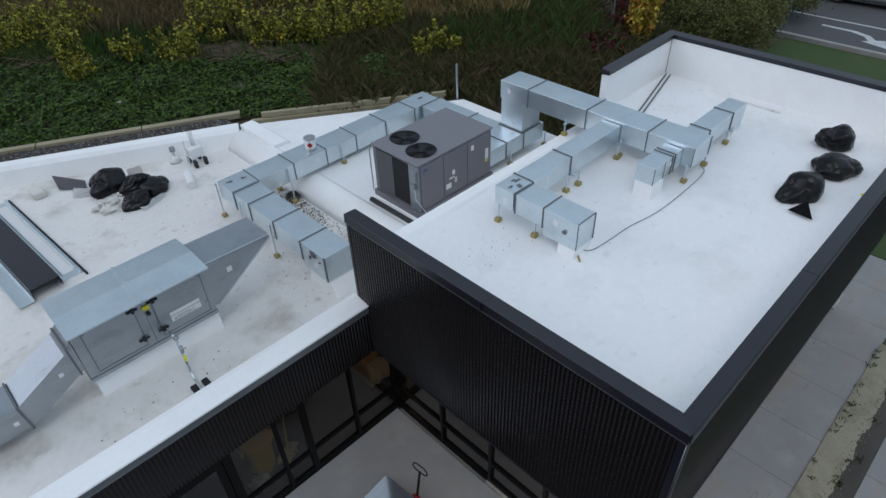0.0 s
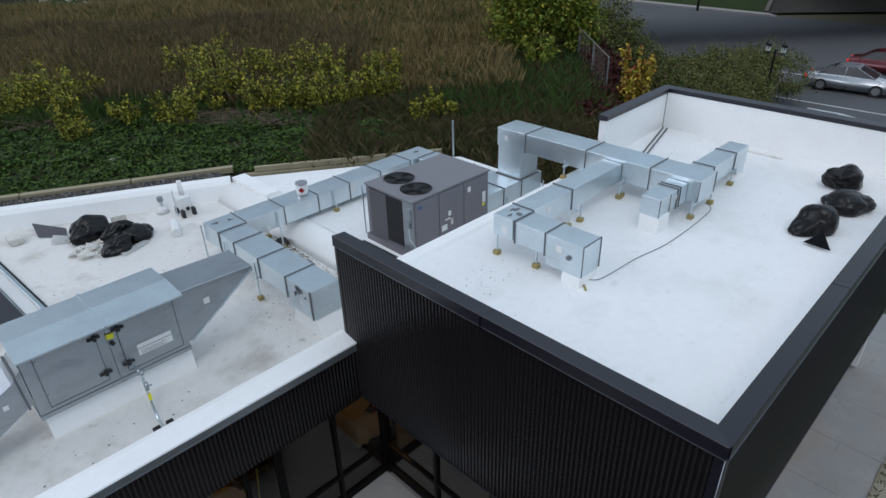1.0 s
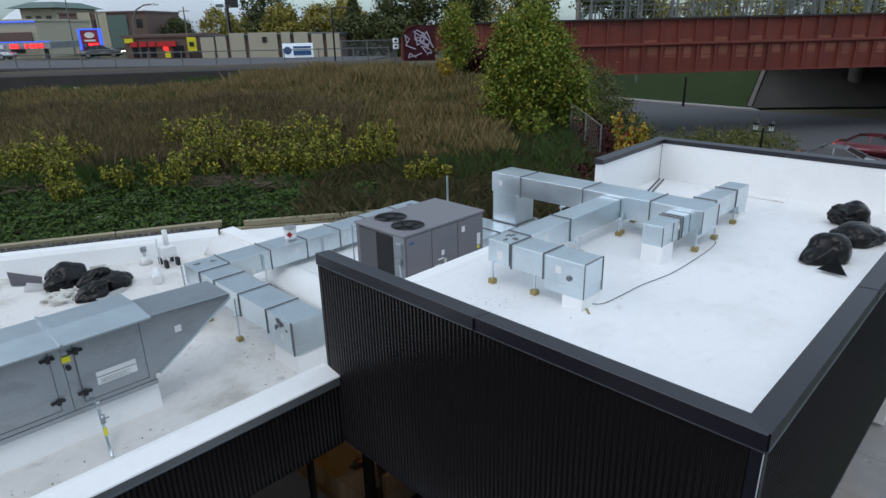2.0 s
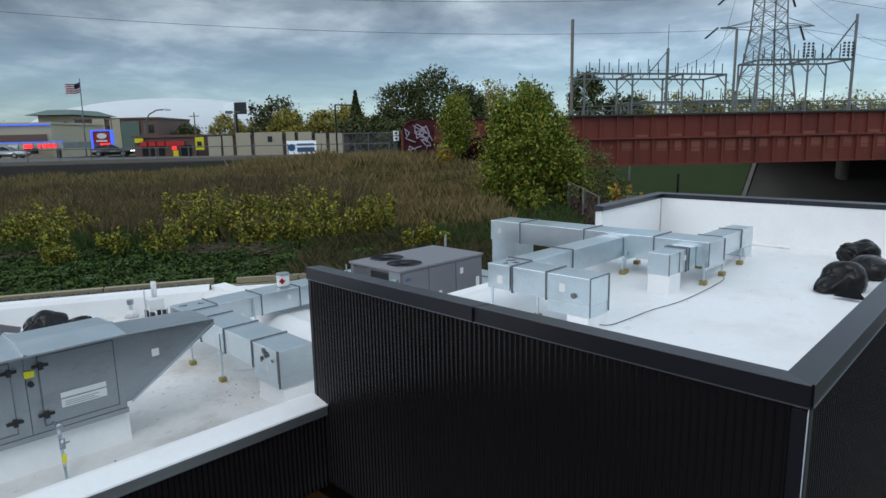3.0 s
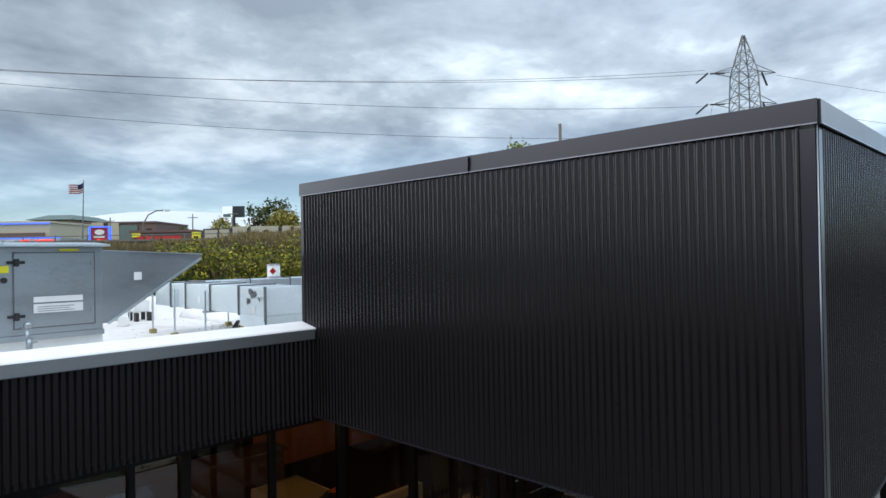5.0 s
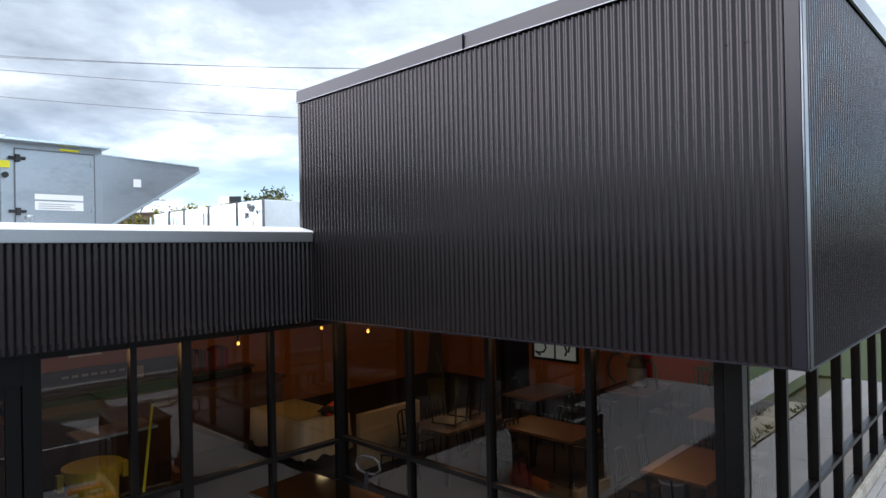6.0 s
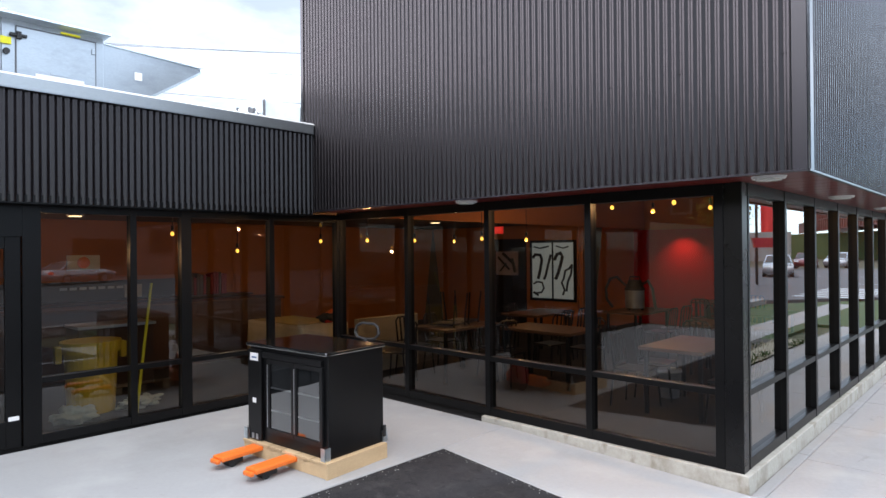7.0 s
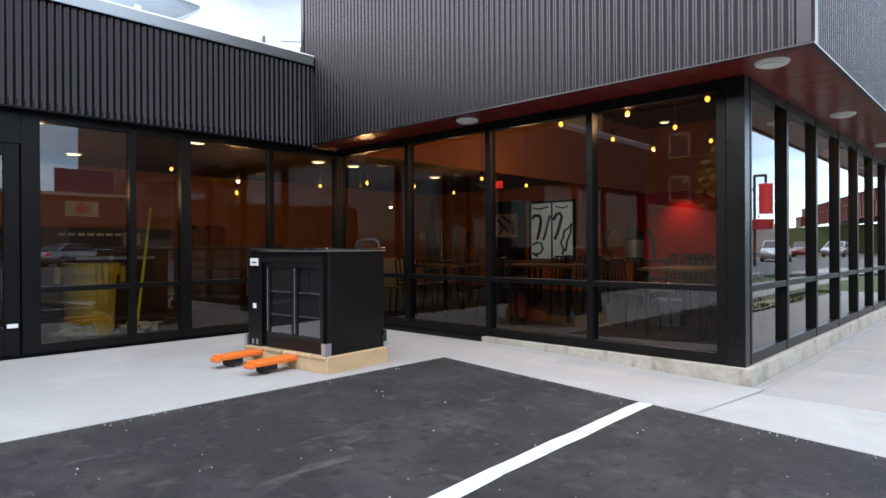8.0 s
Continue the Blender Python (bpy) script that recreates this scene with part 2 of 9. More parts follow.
M_RTU = mat("grey_painted_unit", (0.17, 0.165, 0.18), 0.5, vary=0.07, big=1.5, small=40, bump=0.01)
M_RTU_TOP = mat("grey_unit_lid", (0.19, 0.185, 0.20), 0.5, vary=0.08, big=2.0, small=40, bump=0.01)
M_COIL_COVER = mat("grey_coil_cover", (0.085, 0.083, 0.09), 0.6, vary=0.1, big=2, small=150, bump=0.05)
M_COIL = mat("dark_coil_fins", (0.045, 0.045, 0.048), 0.6, vary=0.25, big=2, small=120, bump=0.05)
M_BLACK = mat("black_rubber", (0.015, 0.015, 0.016), 0.6, vary=0.2, bump=0.02)
M_BLACK_METAL = mat("black_painted_metal", (0.006, 0.006, 0.0065), 0.34, vary=0.15, bump=0.0, spec=0.4)
M_BAG = mat("black_bin_bag", (0.0030, 0.0030, 0.0034), 0.30, vary=0.3, big=5, small=14, bump=0.03, spec=0.30)
M_WOOD = mat("pale_pallet_wood", (0.52, 0.37, 0.21), 0.75, vary=0.16, big=2.0, small=30, bump=0.06, stretch=(1, 6, 6), object_vary=0.15)
M_TIMBER = mat("weathered_timber", (0.30, 0.26, 0.17), 0.85, vary=0.2, big=1.5, small=30, bump=0.08, dirt=(0.15, 0.14, 0.10), dirt_amount=0.5)
M_FOOT = mat("treated_timber_block", (0.33, 0.26, 0.10), 0.8, vary=0.2, small=50, bump=0.08)
M_CONCRETE = mat("pale_new_concrete", (0.315, 0.315, 0.31), 0.8, vary=0.07, big=0.5, small=30, bump=0.03, dirt=(0.235, 0.23, 0.215), dirt_amount=0.5, dirt_scale=0.7)
M_CONCRETE_OLD = mat("old_concrete_walk", (0.275, 0.268, 0.262), 0.85, vary=0.1, big=0.5, small=30, bump=0.04, dirt=(0.21, 0.195, 0.17), dirt_amount=0.5, dirt_scale=0.55)
M_STEM = mat("rough_concrete_stem", (0.38, 0.36, 0.31), 0.9, vary=0.2, big=2.0, small=25, bump=0.12, dirt=(0.20, 0.17, 0.12), dirt_amount=0.7, dirt_scale=2.5)
M_ASPHALT = mat("fresh_asphalt", (0.0165, 0.0162, 0.0178), 0.85, vary=0.28, big=0.7, small=140, bump=0.12, dirt=(0.048, 0.046, 0.045), dirt_amount=0.75, dirt_scale=1.1, spec=0.3)
M_ROAD = mat("grey_road_asphalt", (0.080, 0.080, 0.085), 0.85, vary=0.12, big=0.25, small=50, bump=0.03, dirt=(0.06, 0.06, 0.062), dirt_amount=0.5, dirt_scale=0.2)
M_LINE = mat("white_road_paint", (0.50, 0.52, 0.52), 0.7, vary=0.14, big=3, small=60, bump=0.08, dirt=(0.16, 0.16, 0.16), dirt_amount=0.55, dirt_scale=5)
M_SOFFIT = mat("oxide_red_soffit", (0.150, 0.017, 0.012), 0.30, vary=0.1, big=0.8, small=30, bump=0.0, object_vary=0.08, spec=0.35)
M_FRAME = mat("black_storefront_frame", (0.0028, 0.0028, 0.003), 0.36, vary=0.1, big=3, small=50, bump=0.0, spec=0.2)
M_POSTFRAME = mat("black_corner_post", (0.003, 0.003, 0.0033), 0.28, vary=0.06, big=3, small=50, bump=0.0, spec=0.3)
M_GLASS = pane_glass("storefront_glass", (0.46, 0.46, 0.445), faces=1.6)
M_COOLER_GLASS = pane_glass("cooler_door_glass", (0.62, 0.66, 0.68), faces=4)
M_ORANGE = mat("orange_jack_paint", (0.78, 0.16, 0.02), 0.4, vary=0.08, bump=0.0)
M_STEEL = mat("brushed_steel", (0.5, 0.5, 0.51), 0.3, metal=0.9, vary=0.07, bump=0.0, stretch=(1, 12, 1))
M_COOLER = mat("black_cooler_enamel", (0.0035, 0.0035, 0.004), 0.35, vary=0.1, bump=0.0, spec=0.35)
M_COOLER_TOP = mat("polished_stainless_top", (0.50, 0.50, 0.50), 0.08, metal=1.0, vary=0.12, bump=0.0, stretch=(1, 12, 1), rough_vary=0.04)
M_LINER = mat("dark_cooler_liner", (0.035, 0.037, 0.040), 0.4, vary=0.1, bump=0.0)
M_WALLTAN = mat("tan_orange_wall", (0.44, 0.160, 0.045), 0.8, vary=0.05, big=0.8, small=25, bump=0.01, spec=0.2)
M_WALLRED = mat("red_accent_wall", (0.44, 0.008, 0.006), 0.8, vary=0.05, big=0.8, small=25, bump=0.01, spec=0.1)
M_CEIL = mat("dark_ceiling", (0.09, 0.055, 0.04), 0.8, vary=0.08, bump=0.01)
M_FLOOR = mat("dark_tile_floor", (0.034, 0.031, 0.029), 0.7, vary=0.14, big=0.8, small=20, bump=0.02, spec=0.2)
M_TABLE = mat("brown_table_top", (0.085, 0.040, 0.019), 0.4, vary=0.15, big=2, small=30, bump=0.02, stretch=(1, 6, 1))
M_YELLOW = mat("yellow_bin_plastic", (0.62, 0.44, 0.02), 0.45, vary=0.06, bump=0.01)
M_WHITE = mat("white_plastic", (0.75, 0.75, 0.74), 0.5, vary=0.05, bump=0.01)
M_WHITE_DIRTY = mat("soiled_white_foam", (0.62, 0.60, 0.55), 0.8, vary=0.12, bump=0.05, dirt=(0.3, 0.27, 0.2), dirt_amount=0.5, dirt_scale=3)
M_LABELRED = mat("red_label", (0.55, 0.02, 0.02), 0.6, vary=0.04, bump=0.0)
M_LABELYEL = mat("yellow_sticker", (0.75, 0.68, 0.02), 0.6, vary=0.04, bump=0.0)
M_BULB = glow("warm_filament_bulb", (1.0, 0.50, 0.07), 1.3)
M_DOWN = glow("warm_white_downlight", (1.0, 0.82, 0.45), 1.2)
M_LENS = mat("unlit_white_lens", (0.72, 0.74, 0.70), 0.4, vary=0.03, bump=0.0)
M_GRASS_DRY = leafy("dry_tall_grass", [(0.080, 0.072, 0.024), (0.290, 0.205, 0.090), (0.150, 0.120, 0.044), (0.330, 0.240, 0.110), (0.056, 0.062, 0.020), (0.200, 0.136, 0.060)])
M_GRASS_GREEN = leafy("green_grass", [(0.034, 0.072, 0.015), (0.053, 0.091, 0.019), (0.029, 0.058, 0.011)])
# the two near-black greens put the shaded gaps between leaves into the colour
M_IVY = leafy("green_ground_cover", [(0.026, 0.056, 0.006), (0.048, 0.096, 0.010), (0.032, 0.066, 0.008), (0.075, 0.125, 0.013), (0.008, 0.017, 0.004), (0.012, 0.024, 0.005)])
M_SHRUB = leafy("yellowing_shrub_leaves", [(0.320, 0.300, 0.030), (0.130, 0.145, 0.020), (0.420, 0.365, 0.036), (0.200, 0.205, 0.025), (0.040, 0.054, 0.012), (0.060, 0.070, 0.014)])
M_TREE = leafy("green_tree_leaves", [(0.094, 0.148, 0.019), (0.179, 0.234, 0.027), (0.117, 0.172, 0.022), (0.257, 0.265, 0.028), (0.058, 0.098, 0.016), (0.359, 0.281, 0.028)])
M_TREE_DARK = leafy("dark_tree_leaves", [(0.035, 0.054, 0.019), (0.060, 0.082, 0.026), (0.095, 0.100, 0.030), (0.040, 0.058, 0.021), (0.13, 0.12, 0.032)])
M_TREE_YELLOW = leafy("autumn_tree_leaves", [(0.290, 0.240, 0.045), (0.190, 0.190, 0.040), (0.350, 0.270, 0.052), (0.120, 0.135, 0.034)])
M_THICKET = leafy("thicket_leaves", [(0.081, 0.113, 0.028), (0.138, 0.155, 0.037), (0.098, 0.115, 0.031), (0.190, 0.172, 0.055), (0.046, 0.067, 0.021), (0.127, 0.092, 0.046)])
M_SUMAC = leafy("sumac_leaves", [(0.420, 0.330, 0.030), (0.240, 0.040, 0.026), (0.480, 0.390, 0.040), (0.220, 0.225, 0.028), (0.400, 0.230, 0.030)])
M_REDLEAF = leafy("dark_red_leaves", [(0.060, 0.008, 0.010), (0.034, 0.012, 0.009), (0.085, 0.010, 0.012), (0.026, 0.022, 0.010)])
M_BARK = mat("grey_brown_bark", (0.10, 0.08, 0.06), 0.9, vary=0.25, big=3, small=25, bump=0.15, stretch=(1, 1, 0.3))
M_TWIG = mat("dead_twigs", (0.13, 0.095, 0.065), 0.9, vary=0.25, small=30, bump=0.05)
M_SOIL = mat("rough_field_soil", (0.075, 0.066, 0.035), 0.95, vary=0.25, big=0.25, small=6, bump=0.15, dirt=(0.045, 0.06, 0.02), dirt_amount=0.8, dirt_scale=0.12)
M_GRAVEL = mat("dark_rail_ballast", (0.038, 0.035, 0.033), 0.95, vary=0.35, big=0.5, small=14, bump=0.2)
M_RED = mat("rust_red_girder_paint", (0.160, 0.031, 0.018), 0.65, vary=0.16, big=0.3, small=8, bump=0.03, dirt=(0.070, 0.021, 0.016), dirt_amount=0.7, dirt_scale=0.25)
M_REDPATCH = mat("faded_red_repaint", (0.235, 0.078, 0.046), 0.7, vary=0.12, big=0.6, small=10, bump=0.02, object_vary=0.2)
M_PIER = mat("bridge_pier_concrete", (0.105, 0.096, 0.084), 0.9, vary=0.14, big=0.3, small=10, bump=0.05, dirt=(0.055, 0.05, 0.042), dirt_amount=0.7, dirt_scale=0.2)
M_TOWER = mat("grey_lattice_steel", (0.145, 0.155, 0.150), 0.6, metal=0.3, vary=0.1, bump=0.0)
M_POLE = mat("weathered_pole", (0.17, 0.15, 0.12), 0.8, vary=0.15, bump=0.03)
M_TRACKWALL = mat("sooty_track_wall", (0.045, 0.041, 0.037), 0.95, vary=0.3, big=0.6, small=8, bump=0.1)
M_WIRE = mat("dark_wire", (0.10, 0.10, 0.11), 0.5, vary=0.05, bump=0.0)
M_BEIGE = mat("beige_block_wall", (0.43, 0.39, 0.29), 0.85, vary=0.08, big=0.3, small=6, bump=0.02)
M_BROWNWALL = mat("brown_brick_wall", (0.14, 0.09, 0.075), 0.85, vary=0.12, big=0.3, small=6, bump=0.02)
# brick of the unseen side block, darkened to dim what the west glass reflects
M_DARKBRICK = mat("dark_unseen_brick", (0.040, 0.027, 0.025), 0.9, vary=0.15, big=0.3, small=6, bump=0.02)
M_GREENROOF = mat("green_metal_roof", (0.10, 0.15, 0.13), 0.6, vary=0.08, bump=0.0)
M_DOME = mat("white_fabric_dome", (0.62, 0.65, 0.67), 0.6, vary=0.05, big=0.05, small=1, bump=0.0)
M_DARKWIN = mat("dark_window", (0.02, 0.022, 0.025), 0.15, vary=0.1, bump=0.0)
M_SILVER = mat("silver_car_paint", (0.42, 0.44, 0.46), 0.28, metal=0.7, vary=0.04, bump=0.0, coat=0.6)
M_MAROON = mat("maroon_car_paint", (0.12, 0.010, 0.016), 0.28, metal=0.3, vary=0.04, bump=0.0, coat=0.6)
M_DARKCAR = mat("dark_car_paint", (0.02, 0.021, 0.024), 0.25, metal=0.2, vary=0.04, bump=0.0, coat=0.6)
M_TAIL = glow("red_tail_light", (0.7, 0.03, 0.02), 0.35)
M_HEAD = glow("white_head_light", (1.0, 0.95, 0.85), 3.0)
M_BLUELED = glow("blue_sign_light", (0.05, 0.13, 0.9), 0.8)
M_REDLED = glow("red_sign_light", (1.0, 0.03, 0.03), 1.3)
M_GREENLED = glow("green_sign_light", (0.03, 1.0, 0.05), 1.3)
M_SIGNRED = mat("dark_red_sign_face", (0.30, 0.015, 0.025), 0.5, vary=0.05, bump=0.0)
M_SIGNWHITE = glow("lit_white_sign", (0.75, 0.85, 0.9), 0.25)
M_SIGNBLUE = mat("blue_sign_print", (0.03, 0.09, 0.22), 0.5, vary=0.05, bump=0.0)
M_GRAFF = mat("pale_graffiti_paint", (0.42, 0.36, 0.44), 0.7, vary=0.1, bump=0.0)
M_GRAFFRED = mat("dark_graffiti_ground", (0.11, 0.02, 0.03), 0.7, vary=0.2, bump=0.0)
M_ARTWHITE = glow("backlit_white_artwork", (0.50, 0.62, 0.62), 0.10)
M_FLAGRED = mat("flag_red", (0.4, 0.05, 0.06), 0.8, vary=0.05, bump=0.0)
M_FLAGBLUE = mat("flag_blue", (0.03, 0.04, 0.12), 0.8, vary=0.05, bump=0.0)

worn(M_CONCRETE, (0.38, 0.38, 0.37), 0.6, 1.7, (1, 1, 1), 0.50, 0.72)
worn(M_CONCRETE, (0.22, 0.21, 0.19), 0.4, 9.0, (1, 1, 1), 0.66, 0.76)
worn(M_CONCRETE_OLD, (0.35, 0.34, 0.32), 0.6, 1.7, (1, 1, 1), 0.52, 0.72)
worn(M_MEMBRANE_DIRTY, (0.36, 0.34, 0.31), 0.55, 2.6, (1, 1.6, 1), 0.60, 0.74)
worn(M_MEMBRANE_DIRTY, (0.20, 0.17, 0.12), 0.5, 11.0, (1, 1, 1), 0.68, 0.78)
worn(M_MEMBRANE, (0.55, 0.54, 0.50), 0.4, 3.4, (1, 1.6, 1), 0.62, 0.76)
worn(M_GALV, (0.74, 0.79, 0.81), 0.2, 3.0, (1, 1, 0.5), 0.56, 0.72)
worn(M_STEM, (0.20, 0.17, 0.12), 0.7, 7.0, (1, 1, 0.6), 0.54, 0.68)
worn(M_RED, (0.19, 0.070, 0.045), 0.5, 1.2, (1, 1, 0.25), 0.58, 0.74)
worn(M_ASPHALT, (0.036, 0.034, 0.036), 0.8, 1.6, (1, 0.7, 1), 0.48, 0.68)
worn(M_ASPHALT, (0.060, 0.056, 0.056), 0.6, 7.0, (1, 0.8, 1), 0.56, 0.72, 9.0)
worn(M_ASPHALT, (0.005, 0.005, 0.006), 0.75, 11.0, (1, 1, 1), 0.54, 0.68, 9.0)
worn(M_ASPHALT, (0.17, 0.165, 0.155), 0.8, 60.0, (1, 1, 1), 0.70, 0.76, 2.0)
worn(M_ASPHALT, (0.085, 0.082, 0.080), 0.55, 1.7, (1, 3.2, 1), 0.60, 0.70, 10.0)
worn(M_ASPHALT, (0.075, 0.072, 0.070), 0.45, 2.3, (2.4, 1, 1), 0.62, 0.72, 10.0)
worn(M_CONCRETE_OLD, (0.30, 0.255, 0.215), 0.7, 0.9, (0.4, 1.6, 1), 0.50, 0.66)
worn(M_CONCRETE_OLD, (0.15, 0.135, 0.12), 0.5, 2.4, (0.5, 2.0, 1), 0.64, 0.72)
M_DROPCLOTH = mat("crumpled_pale_plastic", (0.38, 0.43, 0.35), 0.5, vary=0.2, bump=0.05)

# ---- building blocks for meshes ----
def part(name, bm, material, parent=None, label="", smooth=False, kind=""):
    """Link a bmesh as one mesh object, under a thing or a part."""
    me = bpy.data.meshes.new(name)
    bm.normal_update()
    bm.to_mesh(me)
    bm.free()
    if smooth:
        me.polygons.foreach_set("use_smooth", [True] * len(me.polygons))
    me.materials.append(material)
    ob = new(name, me)
    if parent is not None:
        ob.parent = parent
        ob.matrix_parent_inverse = Matrix.Translation(-Vector(parent.location))
    if label:
        ob["label"] = label
    if kind:
        ob["kind"] = kind
    return ob


def thing(name, at, label, category, group="", kind=""):
    ob = new(name)
    ob.empty_display_size = 0.1
    ob.location = at
    return tagged(ob, label, category, group, kind)


def raw(name, verts, faces, material, parent=None, kind="", label="", smooth=False):
    me = bpy.data.meshes.new(name)
    me.from_pydata(verts, [], faces)
    if smooth:
        me.polygons.foreach_set("use_smooth", [True] * len(me.polygons))
    me.materials.append(material)
    ob = new(name, me)
    if parent is not None:
        ob.parent = parent
        ob.matrix_parent_inverse = Matrix.Translation(-Vector(parent.location))
    if kind:
        ob["kind"] = kind
    if label:
        ob["label"] = label
    return ob


def B():
    return bmesh.new()


def bx(b, x0, y0, z0, x1, y1, z1, bev=0.0):
    r = bmesh.ops.create_cube(b, size=1.0)
    for v in r["verts"]:
        v.co = ((x0 + x1) / 2 + v.co.x * (x1 - x0), (y0 + y1) / 2 + v.co.y * (y1 - y0), (z0 + z1) / 2 + v.co.z * (z1 - z0))
    if bev:
        es = list({ed for v in r["verts"] for ed in v.link_edges})
        bmesh.ops.bevel(b, geom=es, offset=bev, segments=2, affect="EDGES", profile=0.5)
    return b


def rod(b, p, q, r, n=8, r2=None):
    p, q = Vector(p), Vector(q)
    d = q - p
    if d.length < 1e-6:
        return b
    m = Matrix.Translation((p + q) / 2) @ d.to_track_quat("Z", "Y").to_matrix().to_4x4()
    bmesh.ops.create_cone(b, cap_ends=True, segments=n, radius1=r, radius2=r if r2 is None else r2, depth=d.length, matrix=m)
    return b


def bar(b, p, q, w, h):
    """A square bar from p to q."""
    p, q = Vector(p), Vector(q)
    d = q - p
    m = Matrix.Translation((p + q) / 2) @ d.to_track_quat("Z", "Y").to_matrix().to_4x4() @ Matrix.Diagonal((w, h, d.length, 1))
    bmesh.ops.create_cube(b, size=1.0, matrix=m)
    return b


def pipe(b, pts, r, n=8):
    for k in range(len(pts) - 1):
        rod(b, pts[k], pts[k + 1], r, n)
    for p in pts[1:-1]:
        bmesh.ops.create_icosphere(b, subdivisions=1, radius=r * 1.02, matrix=Matrix.Translation(p))
    return b


def tube(pts, r, n=6):
    """One continuous round tube along points."""
    b = B()
    pts = [Vector(p) for p in pts]
    rings = []
    side = None
    for k, p in enumerate(pts):
        d = (pts[min(k + 1, len(pts) - 1)] - pts[max(k - 1, 0)]).normalized()
        side = d.orthogonal().normalized() if side is None else (side - d * side.dot(d)).normalized()
        up = d.cross(side)
        rings.append([b.verts.new(p + (side * math.cos(2 * math.pi * j / n) + up * math.sin(2 * math.pi * j / n)) * r) for j in range(n)])
    for a, c in zip(rings, rings[1:]):
        for j in range(n):
            b.faces.new((a[j], a[(j + 1) % n], c[(j + 1) % n], c[j]))
    b.faces.new(rings[0][::-1])
    b.faces.new(rings[-1])
    return b


def prism(b, pts, axis, a0, a1):
    """A polygon of the two other axes, drawn out along one axis."""
    def at(u, v, a):
        return {"x": (a, u, v), "y": (u, a, v), "z": (u, v, a)}[axis]
    lo = [b.verts.new(at(u, v, a0)) for u, v in pts]
    hi = [b.verts.new(at(u, v, a1)) for u, v in pts]
    n = len(pts)
    b.faces.new(lo)
    b.faces.new(hi[::-1])
    for k in range(n):
        b.faces.new((lo[k], hi[k], hi[(k + 1) % n], lo[(k + 1) % n]))
    bmesh.ops.recalc_face_normals(b, faces=b.faces[:])
    return b


def ball(b, at, rx, ry, rz, rough=0.0, sub=3, seed=0.0):
    r = bmesh.ops.create_icosphere(b, subdivisions=sub, radius=1.0)
    for v in r["verts"]:
        c = v.co.copy()
        k = 1 + rough * noise.noise(c * 1.7 + Vector((seed, seed * 2, 0))) + 0.5 * rough * noise.noise(c * 4.5 + Vector((seed, 0, 0)))
        v.co = (at[0] + c.x * rx * k, at[1] + c.y * ry * k, at[2] + c.z * rz * k)
    return b


# ---- heights of the building ----
CAP, EAVE, LOWCAP = 5.57, 2.47, 3.72
ROOF_LOW, ROOF_MID = 3.20, 3.60
GA, GB, GC = 0.60, 6.12, 0.66           # planes of the glass: west, low south, south


def roof_z(x):
    return 4.565 + 0.019 * x


def cap_z(x):
    return CAP + 0.020 * x


# ---- corrugated walls ----
PITCH = 0.0678


def corrugated(name, horizontal, plane, out, a0, a1, z0, z1, label):
    """A corrugated sheet wall. horizontal: the axis it runs along; out: the sign of its outer side."""
    n = int(round((a1 - a0) / PITCH)) * 10
    verts, faces = [], []
    for k in range(n + 1):
        a = a0 + (a1 - a0) * k / n
        ph = 2 * math.pi * k / 10
        w = math.sin(ph) * 0.0082
        for z in (z0, z1):
            zz = z if z == z0 or z1 < CAP - 0.3 else cap_z(a if horizontal == "x" else 0) - 0.10
            verts.append((a, plane + out * w, zz) if horizontal == "x" else (plane + out * w, a, zz))
    for k in range(n):
        f = (2 * k, 2 * k + 2, 2 * k + 3, 2 * k + 1)
        faces.append(f if (horizontal == "x") == (out < 0) else f[::-1])
    ob = raw(name, verts, faces, M_PANEL, smooth=True)
    tagged(ob, label, "wall", kind="structure")
    # screws in rows
    rng = random.Random(name)
    b = B()
    z = z0 + 0.08
    while z < z1 - 0.1:
        for k in range(int((a1 - a0) / PITCH)):
            if rng.random() < 0.06:
                a = a0 + (k + 0.75) * PITCH
                o = plane + out * 0.002
                zz = z + rng.uniform(-0.01, 0.01)
                rod(b, (a, o, zz) if horizontal == "x" else (o, a, zz), (a, o + out * 0.010, zz) if horizontal == "x" else (o + out * 0.010, a, zz), 0.0042, 6)
        z += 0.76
    part("screws", b, M_PANEL, ob, kind="stuff")
    return ob


corrugated("wall_west", "y", 0.0, -1, 0.095, 6.10, EAVE, CAP - 0.1, "dark bronze corrugated steel wall of the tall volume")
corrugated("wall_south", "x", 0.0, -1, 0.10, 10.62, EAVE, CAP - 0.1, "dark bronze corrugated steel side wall above the walk")
corrugated("wall_low_south", "x", 5.90, -1, -9.0, -0.02, 2.43, 3.56, "dark bronze corrugated steel fascia of the low wing")


def wall(name, b, material, label):
    return tagged(part(name, b, material), label, "wall", kind="structure")


# solid cores behind the sheets
b = bx(B(), 0.03, 0.03, EAVE + 0.01, 0.20, 6.12, CAP - 0.06)
wall("wall_west_core", b, M_WHITE_WALL, "white membrane on the inside of the parapet")
b = B()
prism(b, [(0.21, EAVE + 0.01), (10.62, EAVE + 0.01), (10.62, cap_z(10.62) - 0.06), (0.21, CAP - 0.06)], "y", 0.03, 0.20)
wall("wall_south_core", b, M_WHITE_WALL, "white membrane on the inside of the side parapet")
b = bx(B(), 10.42, 0.21, 0.0, 10.62, 6.02, cap_z(10.5) - 0.06)
wall("wall_east", b, M_WHITE_WALL, "white membrane wall at the far end of the roof")
b = B()
